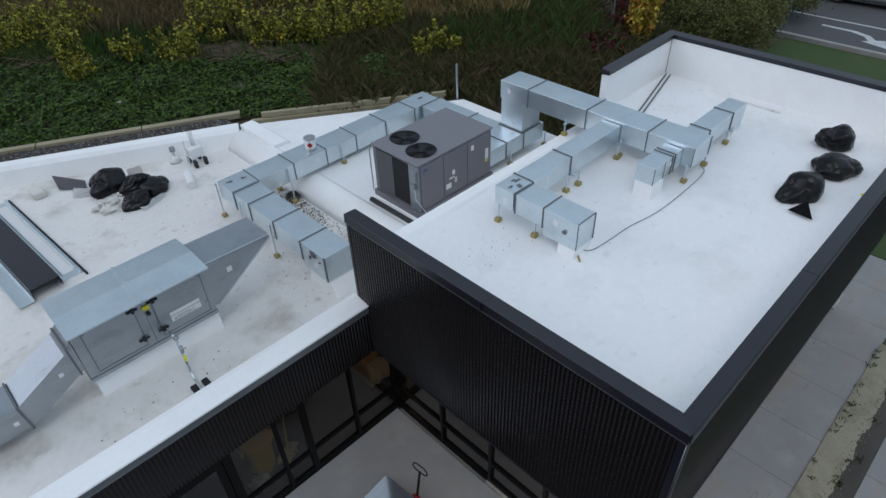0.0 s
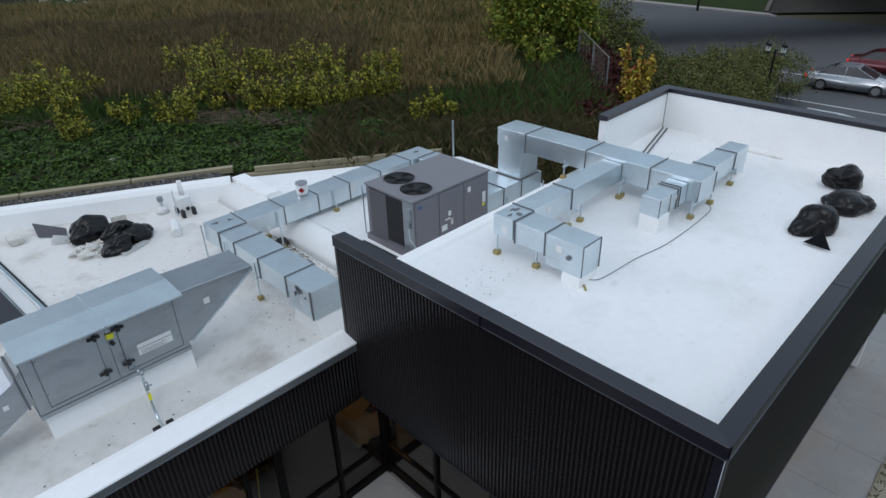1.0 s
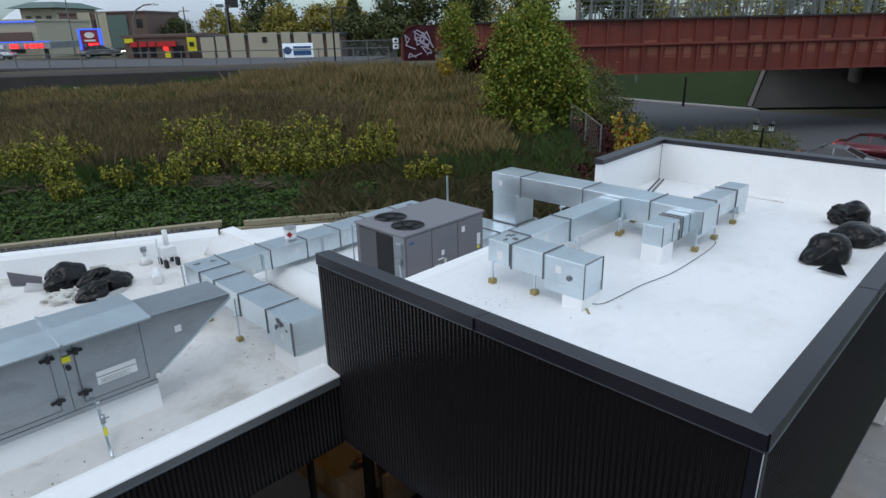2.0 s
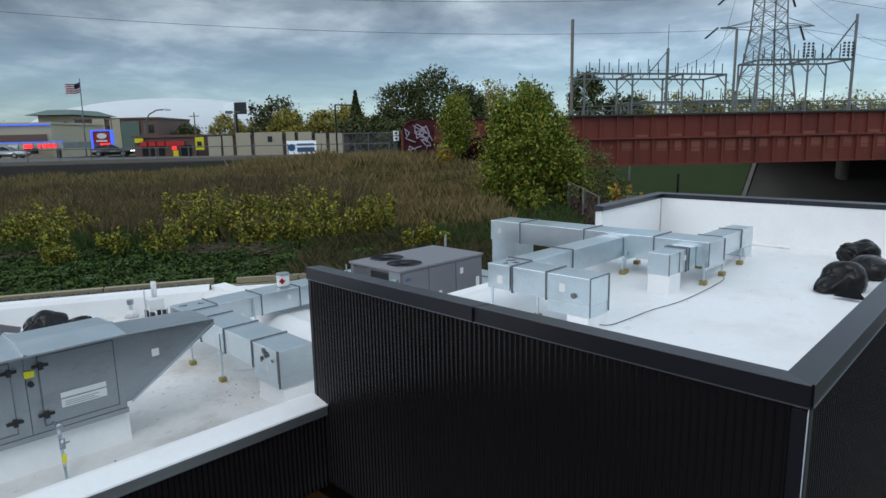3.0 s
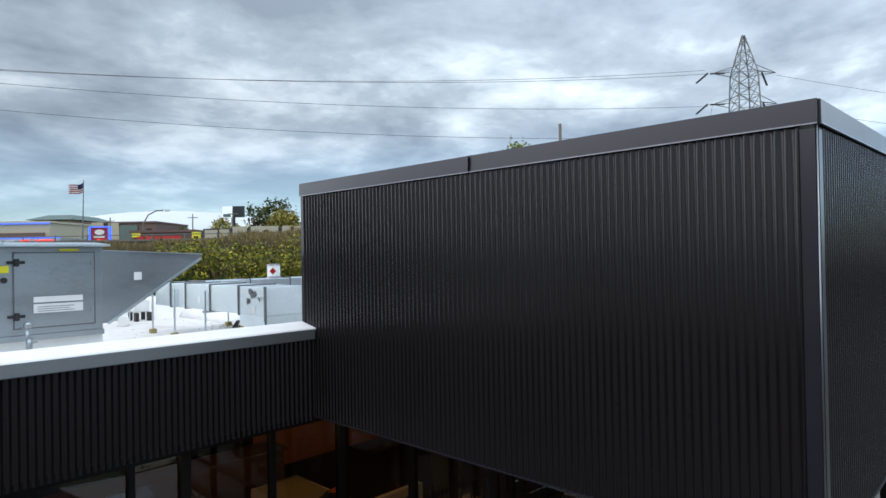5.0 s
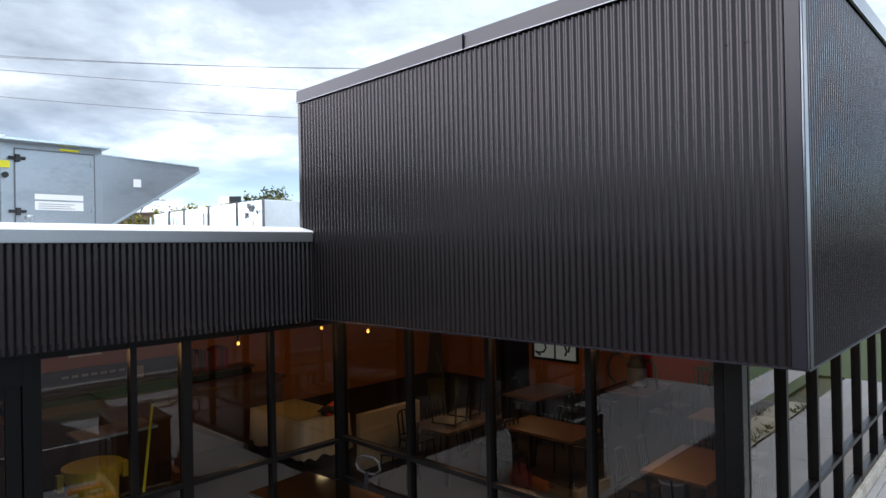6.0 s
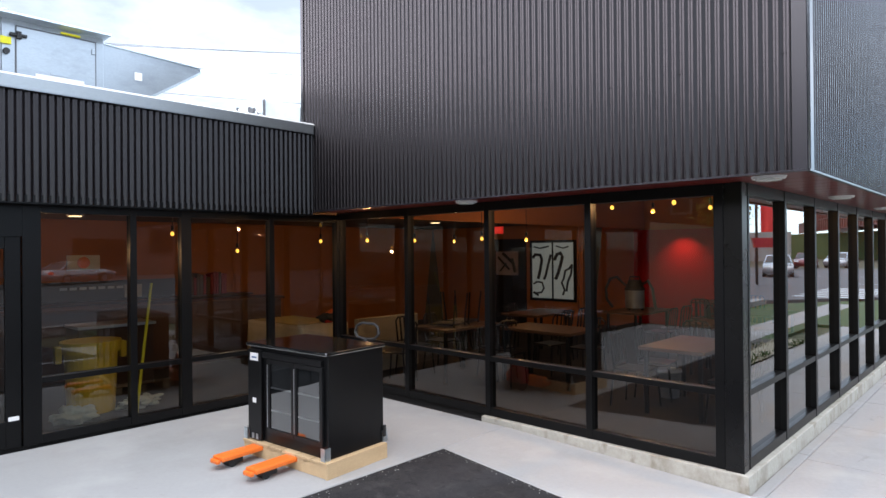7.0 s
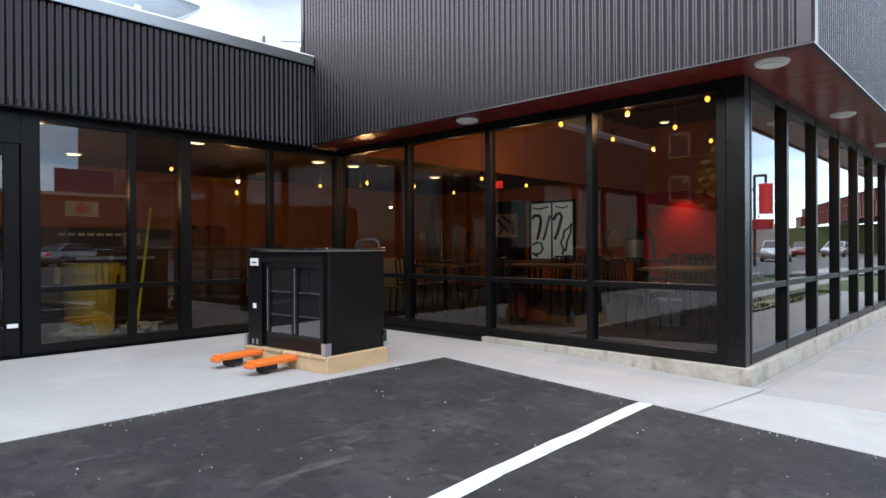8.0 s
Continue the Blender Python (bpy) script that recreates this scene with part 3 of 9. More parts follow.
prism(b, [(7.55, 3.0), (10.41, 3.0), (10.41, cap_z(10.4) - 0.06), (7.55, cap_z(7.55) - 0.06)], "y", 6.03, 6.20)
wall("wall_north_return", b, M_WHITE_WALL, "white membrane return wall beside the ducts")
b = bx(B(), 0.21, 5.98, 2.63, 7.54, 6.12, roof_z(3) + 0.03)
wall("wall_north", b, M_WHITE_WALL, "white upstand between the tall roof and the middle roof")
b = bx(B(), -0.0, 6.13, 3.2, 0.20, 6.19, CAP - 0.06)
wall("wall_west_end", b, M_PANEL, "dark bronze end return of the tall wall")
tagged(part("fascia_closure", bx(B(), -9.0, 5.905, 2.415, -0.02, 6.06, 2.50), M_FRAME), "black metal closure under the low fascia", "trim", kind="structure")
b = bx(B(), -9.0, 5.93, 2.505, -0.02, 6.08, 3.60)
wall("wall_low_core", b, M_WHITE_WALL, "white membrane parapet of the low roof")

# flat corner trim with a bare bright edge
b = bx(B(), -0.016, 0.0, EAVE, 0.01, 0.093, CAP - 0.18)
bx(b, 0.012, -0.016, EAVE, 0.10, 0.01, CAP - 0.18)
tagged(part("trim_corner", b, M_COPING), "flat dark corner trim on the tall wall", "trim", kind="structure")
b = rod(B(), (-0.012, -0.010, EAVE), (-0.012, -0.010, CAP - 0.13), 0.0060, 10)
tagged(part("trim_corner_edge", b, M_TRIM_EDGE, smooth=True), "worn bright metal edge of the corner trim", "trim", kind="structure")


# ---- copings: lengths of folded sheet with joints ----
def coping(name, p, q, w0, w1, drop, label, material=M_COPING, lip=True, ends=3.05):
    """From p to q, w0 to the left side and w1 to the right of the line, the outer face on the right."""
    p, q = Vector(p), Vector(q)
    d = (q - p).normalized()
    side = Vector((d.y, -d.x, 0)).normalized()
    root = thing(name, p, label, "trim", kind="structure")
    length = (q - p).length
    n = max(1, round(length / ends))
    for k in range(n):
        a, c = p + d * (length * k / n), p + d * (length * (k + 1) / n - 0.006)
        b = B()
        rows = []
        prof = [(-w0, -0.10), (-w0, 0.0), (w1, 0.018), (w1 + 0.004, 0.012), (w1 + 0.006, -drop), (w1 - 0.012, -drop - 0.006)]
        for e0 in (a, c):
            rows.append([b.verts.new(e0 + side * u + Vector((0, 0, h))) for u, h in prof])
        for j in range(len(prof) - 1):
            b.faces.new((rows[0][j], rows[0][j + 1], rows[1][j + 1], rows[1][j]))
        b.faces.new(rows[0][::-1])
        b.faces.new(rows[1])
        bmesh.ops.recalc_face_normals(b, faces=b.faces[:])
        part("coping_length", b, material, root)
        if lip:
            e0, e1 = a + side * (w1 + 0.008) - Vector((0, 0, drop + 0.004)), c + side * (w1 + 0.008) - Vector((0, 0, drop + 0.004))
            part("drip_edge", bar(B(), e0, e1, 0.008, 0.008), M_TRIM_EDGE, root, "bare bright drip edge")
        if k:
            b = B()
            bar(b, a + side * (w1 + 0.005), a + side * (w1 + 0.005) - Vector((0, 0, drop)), 0.05, 0.005)
            bar(b, a - side * (w0 - 0.01) + Vector((0, 0, 0.002)), a + side * (w1) + Vector((0, 0, 0.018)), 0.05, 0.006)
            part("joint_cover", b, material, root)
    return root


coping("coping_west", (0.0, 6.17, CAP), (0.0, -0.025, CAP), 0.21, 0.03, 0.145, "dark bronze metal coping on the tall west parapet", lip=True)
coping("coping_south", (0.0, 0.0, CAP), (10.66, 0.0, cap_z(10.66)), 0.19, 0.03, 0.145, "dark bronze metal coping on the south parapet")
coping("coping_east", (10.62, 0.0, cap_z(10.62)), (10.62, 6.2, cap_z(10.62)), 0.21, 0.04, 0.12, "dark bronze metal coping at the far end", lip=False)
coping("coping_return", (10.62, 6.19, cap_z(10.62) + 0.004), (7.52, 6.19, cap_z(7.52) + 0.004), 0.2, 0.03, 0.12, "dark bronze metal coping on the short return wall", lip=False)
b = B()
bx(b, -9.0, 5.866, 3.512, -0.018, 5.886, 3.632)
tagged(part("coping_low_face", b, M_COPING_GREY), "grey metal edge face along the low roof", "trim", kind="structure")
part("drip_edge", bx(B(), -9.0, 5.855, 3.503, -0.02, 5.866, 3.512), M_TRIM_EDGE, bpy.data.objects["coping_low_face"], "bare bright drip edge")
b = B()
prism(b, [(5.872, 3.634), (5.885, 3.652), (6.20, 3.715), (6.30, 3.70), (6.52, 3.20), (6.09, 3.20), (6.09, 3.61), (5.892, 3.61)], "x", -9.0, -0.02)
tagged(part("parapet_low", b, M_WHITE_WALL), "white membrane low parapet along the front edge", "parapet", kind="structure")
b = prism(B(), [(5.872, 3.634), (5.885, 3.652), (6.20, 3.715), (6.30, 3.70), (6.30, 3.30), (6.09, 3.30), (6.09, 3.61), (5.892, 3.61)], "x", -0.02, 0.0)
part("parapet_end", b, M_WHITE_WALL, bpy.data.objects["parapet_low"])


# ---- roofs ----
def sheet(name, pts, thick, material, label, cat="roof"):
    b = B()
    top = [b.verts.new(p) for p in pts]
    low = [b.verts.new((p[0], p[1], p[2] - thick)) for p in pts]
    n = len(pts)
    b.faces.new(top)
    b.faces.new(low[::-1])
    for k in range(n):
        b.faces.new((top[k], low[k], low[(k + 1) % n], top[(k + 1) % n]))
    bmesh.ops.recalc_face_normals(b, faces=b.faces[:])
    return tagged(part(name, b, material), label, cat, kind="structure")


def back_y(x):
    return 14.10 - 0.506 * (x - 2.2) if x < 2.2 else 14.10 - 0.655 * (x - 2.3)


sheet("roof_tall", [(0.2, 0.2, roof_z(0.2)), (10.42, 0.2, roof_z(10.42)), (10.42, 6.03, roof_z(10.42)), (7.54, 6.03, roof_z(7.54)), (7.54, 6.0, roof_z(7.54)), (0.2, 6.0, roof_z(0.2))],
      0.25, M_MEMBRANE, "bright white membrane roof of the tall volume")
sheet("roof_middle", [(1.98, 6.12, ROOF_MID), (7.54, 6.12, ROOF_MID), (7.54, back_y(7.54), ROOF_MID), (2.2, back_y(2.2), ROOF_MID)], 0.5, M_MEMBRANE, "white membrane middle roof under the packaged unit")
sheet("roof_low", [(-9.0, 6.08, ROOF_LOW), (2.1, 6.12, ROOF_LOW), (2.2, back_y(2.2), ROOF_LOW), (-9.0, back_y(-9.0), ROOF_LOW)], 0.35, M_MEMBRANE_DIRTY, "soiled white membrane low roof with leaf stains")
# rounded step up to the middle roof
b = B()
prism(b, [(1.55, ROOF_LOW - 0.01), (1.66, 3.34), (1.78, 3.50), (1.95, 3.60), (2.12, 3.615), (2.20, 3.60), (2.20, 3.15)], "y", 6.14, 13.95)
wall("upstand_middle", b, M_WHITE_WALL, "rounded white membrane step between two roofs")
for f in bpy.data.objects["upstand_middle"].data.polygons:
    f.use_smooth = len(f.vertices) == 4
# small cant along the edge of the tall roof
b = prism(B(), [(5.75, roof_z(0) - 0.02), (5.90, roof_z(3) + 0.05), (6.13, roof_z(3) + 0.055), (6.22, 3.60), (5.75, 3.60)], "x", 0.21, 7.54)
wall("upstand_tall", b, M_WHITE_WALL, "white membrane edge of the tall roof")
# back parapet of the low roof
b = B()
x0, x1 = -9.0, 2.12
vs = []
for x in (x0, x1):
    y = back_y(x)
    vs.append([b.verts.new((x + 0.46 * o, y + 0.87 * o - 0.0, z)) for o, z in ((-0.42, ROOF_LOW), (-0.30, 3.60), (-0.22, 3.70), (0.06, 3.70), (0.06, 3.0))])
for j in range(4):
    b.faces.new((vs[0][j], vs[1][j], vs[1][j + 1], vs[0][j + 1]))
b.faces.new(vs[0]); b.faces.new(vs[1][::-1])
bmesh.ops.recalc_face_normals(b, faces=b.faces[:])
wall("parapet_back", b, M_WHITE_WALL, "white membrane back parapet of the low roof")
b = B()
prism(b, [(2.12, ROOF_LOW), (2.12, 3.70), (2.5, 3.70), (2.62, 3.60)], "y", 12.3, back_y(2.3) - 0.05)
wall("parapet_step", b, M_WHITE_WALL, "white membrane end of the back parapet")


# ---- shell below: floor, ceilings, inner walls ----
sheet("floor", [(GA, GC, 0.06), (10.4, GC, 0.06), (10.4, 6.2, 0.06), (7.42, 6.2, 0.06), (7.42, 11.0, 0.06), (-9.0, 11.0, 0.06), (-9.0, GB + 0.05, 0.06), (GA, GB + 0.05, 0.06)], 0.3, M_FLOOR, "dark tiled dining room floor", "floor")
sheet("ceiling_tall", [(0.2, 0.2, 4.1), (10.4, 0.2, 4.1), (10.4, 6.0, 4.1), (0.2, 6.0, 4.1)], 0.1, M_CEIL, "dark ceiling of the tall dining room", "ceiling")
sheet("ceiling_low", [(-9.0, 6.2, 2.62), (7.42, 6.2, 2.62), (7.42, 11.0, 2.62), (-9.0, 11.0, 2.62)], 0.1, M_CEIL, "dark low ceiling of the back room", "ceiling")
wall("bulkhead", bx(B(), 0.62, 5.90, 2.42, 10.4, 5.97, 4.02), M_WALLTAN, "tan orange bulkhead above the back room")
wall("wall_inner_east", bx(B(), 10.30, 0.75, 0.06, 10.41, 4.1, 4.0), M_WALLTAN, "tan orange end wall of the dining room")
wall("wall_red", bx(B(), 9.90, 3.9, 0.06, 10.29, 6.2, 2.40), M_WALLRED, "bright red accent wall in the dining room")
wall("wall_inner_top", bx(B(), 9.86, 3.9, 2.40, 10.29, 5.89, 4.0), M_WALLTAN, "tan orange wall over the red accent")
wall("wall_inner_nook", bx(B(), 7.43, 6.2, 0.06, 10.3, 6.3, 2.6), M_WALLTAN, "tan orange wall beside the red accent")
wall("wall_inner_back", bx(B(), -9.0, 10.9, 0.06, 7.42, 11.0, 2.55), M_WALLTAN, "tan orange wall behind the counter")
wall("wall_inner_side", bx(B(), 7.38, 6.3, 0.06, 7.42, 10.9, 2.55), M_WALLTAN, "tan orange wall with the artwork")
wall("wall_far_west", bx(B(), -9.15, 6.0, 0.0, -9.0, 19.0, 3.4), M_PANEL, "dark end wall of the low wing")
wall("wall_rear", bx(B(), -9.0, 11.05, 0.0, 7.4, 11.2, 3.1), M_BEIGE, "plain rear wall against the bank")
wall("wall_rear_east", bx(B(), 7.43, 6.35, 0.0, 7.54, 11.0, 3.3), M_BEIGE, "plain side wall against the bank")
wall("wall_rear_nook", bx(B(), 7.55, 6.32, 0.0, 10.6, 6.42, 3.2), M_BEIGE, "plain wall against the bank")

# ---- red plank soffit ----
soffit = thing("soffit", (0, 0, EAVE), "oxide red plank soffit under the tall volume", "soffit", kind="structure")
b = bx(B(), 0.04, 0.04, EAVE + 0.06, 0.62, 6.0, EAVE + 0.10)
bx(b, 0.621, 0.04, EAVE + 0.06, 10.6, 0.70, EAVE + 0.10)
part("soffit_backing", b, M_BLACK, soffit)
part("edge_angle", bx(B(), -0.018, -0.018, EAVE - 0.014, 0.022, 6.0, EAVE - 0.002), M_COPING, soffit)
part("edge_angle", bx(B(), 0.022, -0.018, EAVE - 0.014, 10.6, 0.022, EAVE - 0.002), M_COPING, soffit)
k = 0
x = 0.62
plank = bpy.data.meshes.new("soffit_plank")
bm_ = bx(B(), 0, 0, 0, 0.296, 0.635, 0.03, 0.003)
bm_.to_mesh(plank); bm_.free()
plank.materials.append(M_SOFFIT)
plank2 = bpy.data.meshes.new("soffit_plank_west")
bm_ = bx(B(), 0, 0, 0, 0.595, 0.296, 0.03, 0.003)
bm_.to_mesh(plank2); bm_.free()
plank2.materials.append(M_SOFFIT)


def lay(name, mesh, at, parent):
    ob = new(name, mesh)
    ob.parent = parent
    ob.location = Vector(at) - Vector(parent.location)
    return ob


for k in range(33):
    lay("plank", plank, (0.64 + 0.30 * k, 0.024, EAVE + 0.004), soffit)
for k in range(18):
    lay("plank", plank2, (0.024, 0.64 + 0.30 * k, EAVE + 0.004), soffit)
b = prism(B(), [(0.024, 0.024), (0.636, 0.024), (0.636, 0.636)], "z", EAVE + 0.004, EAVE + 0.034)
part("corner_panel", b, M_SOFFIT, soffit)
b = prism(B(), [(0.024, 0.03), (0.63, 0.636), (0.024, 0.636)], "z", EAVE + 0.004, EAVE + 0.034)
part("corner_panel", b, M_SOFFIT, soffit)


def downlight(x, y, z, lit=False, group="soffit lights"):
    root = thing("downlight", (x, y, z), "round white recessed downlight in the soffit" if not lit else "lit round recessed ceiling downlight", "light", group)
    b = B()
    bmesh.ops.create_cone(b, cap_ends=True, segments=28, radius1=0.125, radius2=0.115, depth=0.02, matrix=Matrix.Translation((x, y, z - 0.008)) @ Matrix.Rotation(math.pi, 4, "X"))
    part("trim_ring", b, M_WHITE, root, smooth=False)
    b = B()
    bmesh.ops.create_cone(b, cap_ends=True, segments=24, radius1=0.09, radius2=0.085, depth=0.014, matrix=Matrix.Translation((x, y, z - 0.022)))
    part("lens", b, M_DOWN if lit else M_LENS, root)
    return root


for p in ((0.32, 0.34), (2.9, 0.35), (5.62, 0.35), (8.3, 0.35), (0.30, 3.42)):
    downlight(p[0], p[1], EAVE)


# ---- storefronts ----
def mullion(b, axis, plane, a, z0, z1, w, depth=0.11, inner=0.0):
    if axis == "y":
        bx(b, plane - 0.055 + inner, a - w / 2, z0, plane - 0.055 + depth, a + w / 2, z1, 0.004)
    else:
        bx(b, a - w / 2, plane - 0.055 + inner, z0, a + w / 2, plane - 0.055 + depth, z1, 0.004)
    return b


def storefront(name, axis, plane, posts, z0, z1, rail, widths, label):
    root = thing(name, (plane, posts[0], z0) if axis == "y" else (posts[0], plane, z0), label, "window", kind="structure")
    for a, w in zip(posts, widths):
        part("mullion", mullion(B(), axis, plane, a, z0, z1, w), M_FRAME, root)
    for k in range(len(posts) - 1):
        a0, a1 = sorted((posts[k], posts[k + 1]))
        w0, w1 = (widths[k], widths[k + 1]) if posts[k] < posts[k + 1] else (widths[k + 1], widths[k])
        lo, hi = a0 + w0 / 2, a1 - w1 / 2
        for zz, h in ((z0 + 0.045, 0.09), (rail, 0.055), (z1 - 0.05, 0.10)):
            b = B()
            if axis == "y":
                bx(b, plane - 0.05, lo, zz - h / 2, plane + 0.05, hi, zz + h / 2, 0.003)
            else:
                bx(b, lo, plane - 0.05, zz - h / 2, hi, plane + 0.05, zz + h / 2, 0.003)
            part("rail", b, M_FRAME, root)
        for za, zb in ((z0 + 0.09, rail - 0.0275), (rail + 0.0275, z1 - 0.10)):
            t = 0.006
            verts = [(plane, hi, za), (plane, lo, za), (plane, lo, zb), (plane, hi, zb)] if axis == "y" else [(lo, plane, za), (hi, plane, za), (hi, plane, zb), (lo, plane, zb)]
            ob = raw("pane", verts, [(0, 1, 2, 3)], M_GLASS, root)
            ob.visible_shadow = False
    return root


A_POSTS = (6.10, 4.67, 3.34, 2.05, 0.80)
storefront("window_1", "y", GA, A_POSTS, 0.06, EAVE + 0.004, 0.70, (0.07, 0.07, 0.07, 0.07, 0.08), "black framed dining room storefront glazing under the soffit")
C_POSTS = (0.70, 1.80, 2.95, 4.10, 5.26, 6.43, 7.59, 8.75, 9.90)
storefront("window_2", "x", GC, C_POSTS, 0.06, EAVE + 0.004, 0.70, (0.04,) + (0.075,) * 8, "black framed street side storefront glazing")
B_POSTS = (0.53, -0.54, -1.67, -2.26, -3.22)
storefront("window_3", "x", GB, B_POSTS, 0.03, 2.44, 0.66, (0.07, 0.07, 0.12, 0.07, 0.16), "black framed storefront glazing of the low wing")
storefront("window_4", "x", GB, (-4.45, -5.75, -7.05, -8.95), 0.03, 2.44, 0.66, (0.16, 0.07, 0.07, 0.1), "black framed storefront glazing beyond the entrance")
b = bx(B(), GA - 0.055, GC - 0.05, 0.05, GA + 0.08, GC + 0.10, EAVE + 0.004, 0.006)
tagged(part("corner_post", b, M_POSTFRAME), "dark grey metal corner post of the storefront", "post", kind="structure")
b = bx(B(), GA - 0.06, GB - 0.06, 0.03, GA + 0.06, GB + 0.06, 2.44, 0.004)
tagged(part("inner_corner_post", b, M_FRAME), "black post at the inner storefront corner", "post", kind="structure")
# entrance door
door = thing("door_1", (-3.83, GB, 0.03), "closed black framed glass entrance door", "door", kind="structure")
b = B()
bx(b, -4.36, GB - 0.03, 0.03, -4.22, GB + 0.03, 2.1, 0.004)
bx(b, -3.44, GB - 0.03, 0.03, -3.31, GB + 0.03, 2.1, 0.004)
bx(b, -4.22, GB - 0.03, 0.03, -3.44, GB + 0.03, 0.30, 0.004)
bx(b, -4.22, GB - 0.03, 1.98, -3.44, GB + 0.03, 2.1, 0.004)
part("door_frame", b, M_FRAME, door)
raw("pane", [(-4.22, GB, 0.30), (-3.44, GB, 0.30), (-3.44, GB, 1.98), (-4.22, GB, 1.98)], [(0, 1, 2, 3)], M_GLASS, door).visible_shadow = False
part("sticker", bx(B(), -3.42, GB - 0.036, 0.30, -3.33, GB - 0.031, 0.34), M_WHITE, door, "small white sticker")
part("pull_handle", pipe(B(), [(-4.28, GB - 0.03, 0.9), (-4.28, GB - 0.09, 0.92), (-4.28, GB - 0.09, 1.25), (-4.28, GB - 0.03, 1.27)], 0.012), M_STEEL, door, "steel pull handle")
part("transom", bx(B(), -4.37, GB - 0.05, 2.1, -3.30, GB + 0.05, 2.44), M_FRAME, door)

# concrete stem under the glazing, low ground in front of it
b = bx(B(), GA - 0.10, GC - 0.10, -0.25, GA + 0.12, 3.4, 0.055, 0.008)
bx(b, GA + 0.12, GC - 0.10, -0.25, 10.42, GC + 0.12, 0.055, 0.008)
tagged(part("foundation", b, M_STEM), "rough weathered concrete foundation strip under the glazing", "foundation", kind="structure")

# ---- sheet metal ducts on the roofs ----
def duct_run(root, x0, y0, z0, x1, y1, z1, axis, cuts, sags=0.004):
    """A rectangular duct in sections with flanges at the cuts (fractions along its axis)."""
    marks = [0.0, *cuts, 1.0]
    for k in range(len(marks) - 1):
        u, v = marks[k], marks[k + 1]
        b = B()
        if axis == "x":
            bx(b, x0 + (x1 - x0) * u, y0, z0, x0 + (x1 - x0) * v, y1, z1, 0.006)
        else:
            bx(b, x0, y0 + (y1 - y0) * u, z0, x1, y0 + (y1 - y0) * v, z1, 0.006)
        # the sheets are cross-broken: the faces swell a little
        for f in [f for f in b.faces if f.calc_area() > 0.05]:
            r = bmesh.ops.poke(b, faces=[f])
            for vt in r["verts"]:
                vt.co += f.normal * sags if f.is_valid else vt.normal * sags
        part("duct_section", b, M_GALV, root)
    for c in cuts:
        b = B()
        o, h = 0.018, 0.008
        if axis == "x":
            c0 = x0 + (x1 - x0) * c
            bx(b, c0 - h, y0 - o, z1, c0 + h, y1 + o, z1 + o); bx(b, c0 - h, y0 - o, z0 - o, c0 + h, y1 + o, z0)
            bx(b, c0 - h, y0 - o, z0, c0 + h, y0, z1); bx(b, c0 - h, y1, z0, c0 + h, y1 + o, z1)
        else:
            c0 = y0 + (y1 - y0) * c
            bx(b, x0 - o, c0 - h, z1, x1 + o, c0 + h, z1 + o); bx(b, x0 - o, c0 - h, z0 - o, x1 + o, c0 + h, z0)
            bx(b, x0 - o, c0 - h, z0, x0, c0 + h, z1); bx(b, x1, c0 - h, z0, x1 + o, c0 + h, z1)
        part("flange", b, M_SEAL, root, "dark sealed joint flange")


def seam(root, p, q, w=0.018):
    part("sealant_seam", bar(B(), p, q, w, 0.012), M_SEAL, root, "smeared dark sealant")


def smears(root, spots, axis, seed):
    """Dabs of sealant on a face."""
    rng = random.Random(seed)
    b = B()
    for p in spots:
        for _ in range(2):
            q = Vector(p) + Vector((rng.uniform(-0.04, 0.04), rng.uniform(-0.04, 0.04), 0 if axis == "z" else rng.uniform(-0.04, 0.04)))
            s = {"x": (0.006, rng.uniform(0.02, 0.06), rng.uniform(0.02, 0.05)), "y": (rng.uniform(0.02, 0.06), 0.006, rng.uniform(0.02, 0.05)), "z": (rng.uniform(0.03, 0.09), rng.uniform(0.02, 0.04), 0.006)}[axis]
            ball(b, q, *s, rough=0.5, sub=2, seed=rng.random() * 9)
    part("sealant", b, M_SEAL, root, "dabs of dark sealant", kind="stuff")


def leg(root, x, y, z0, z1):
    part("support_leg", bar(B(), (x, y, z0 + 0.05), (x, y, z1), 0.028, 0.028), M_GALV, root)
    part("foot_block", bx(B(), x - 0.055, y - 0.055, z0, x + 0.055, y + 0.055, z0 + 0.08, 0.008), M_FOOT, root, "small treated timber foot block")


def tag_label(root, x, y, z, axis, s=0.09):
    b = B()
    if axis == "x":
        bx(b, x - 0.004, y - s / 2, z - s * 0.6, x, y + s / 2, z + s * 0.6)
    else:
        bx(b, x - s / 2, y - 0.004, z - s * 0.6, x + s / 2, y, z + s * 0.6)
    part("paper_tag", b, M_WHITE, root, "torn white paper tag")


T0, T1 = 4.98, 5.42
trunk = thing("trunk_duct", (6.43, 5.6, roof_z(6.4)), "large galvanised trunk duct crossing onto the tall roof", "duct", "roof ducts")
duct_run(trunk, 6.08, 3.08, T0, 6.78, 8.02, T1, "y", (0.205, 0.505, 0.83))
b = bx(B(), 6.10, 7.32, 4.27, 6.76, 8.00, T0 - 0.003, 0.006)
part("riser", b, M_GALV, trunk, "vertical galvanised riser")
part("flange", bx(B(), 6.06, 7.28, 4.24, 6.80, 8.04, 4.275), M_SEAL, trunk)
for x, y in ((6.02, 6.05), (6.02, 4.62), (6.0, 3.12), (6.84, 3.12), (6.84, 4.8)):
    leg(trunk, x, y, roof_z(x), T0 + 0.1)
for y in (3.12, 4.62, 6.05):
    part("strut_bar", bx(B(), 5.98, y - 0.02, T0 - 0.045, 6.88, y + 0.02, T0 - 0.004), M_GALV, trunk)
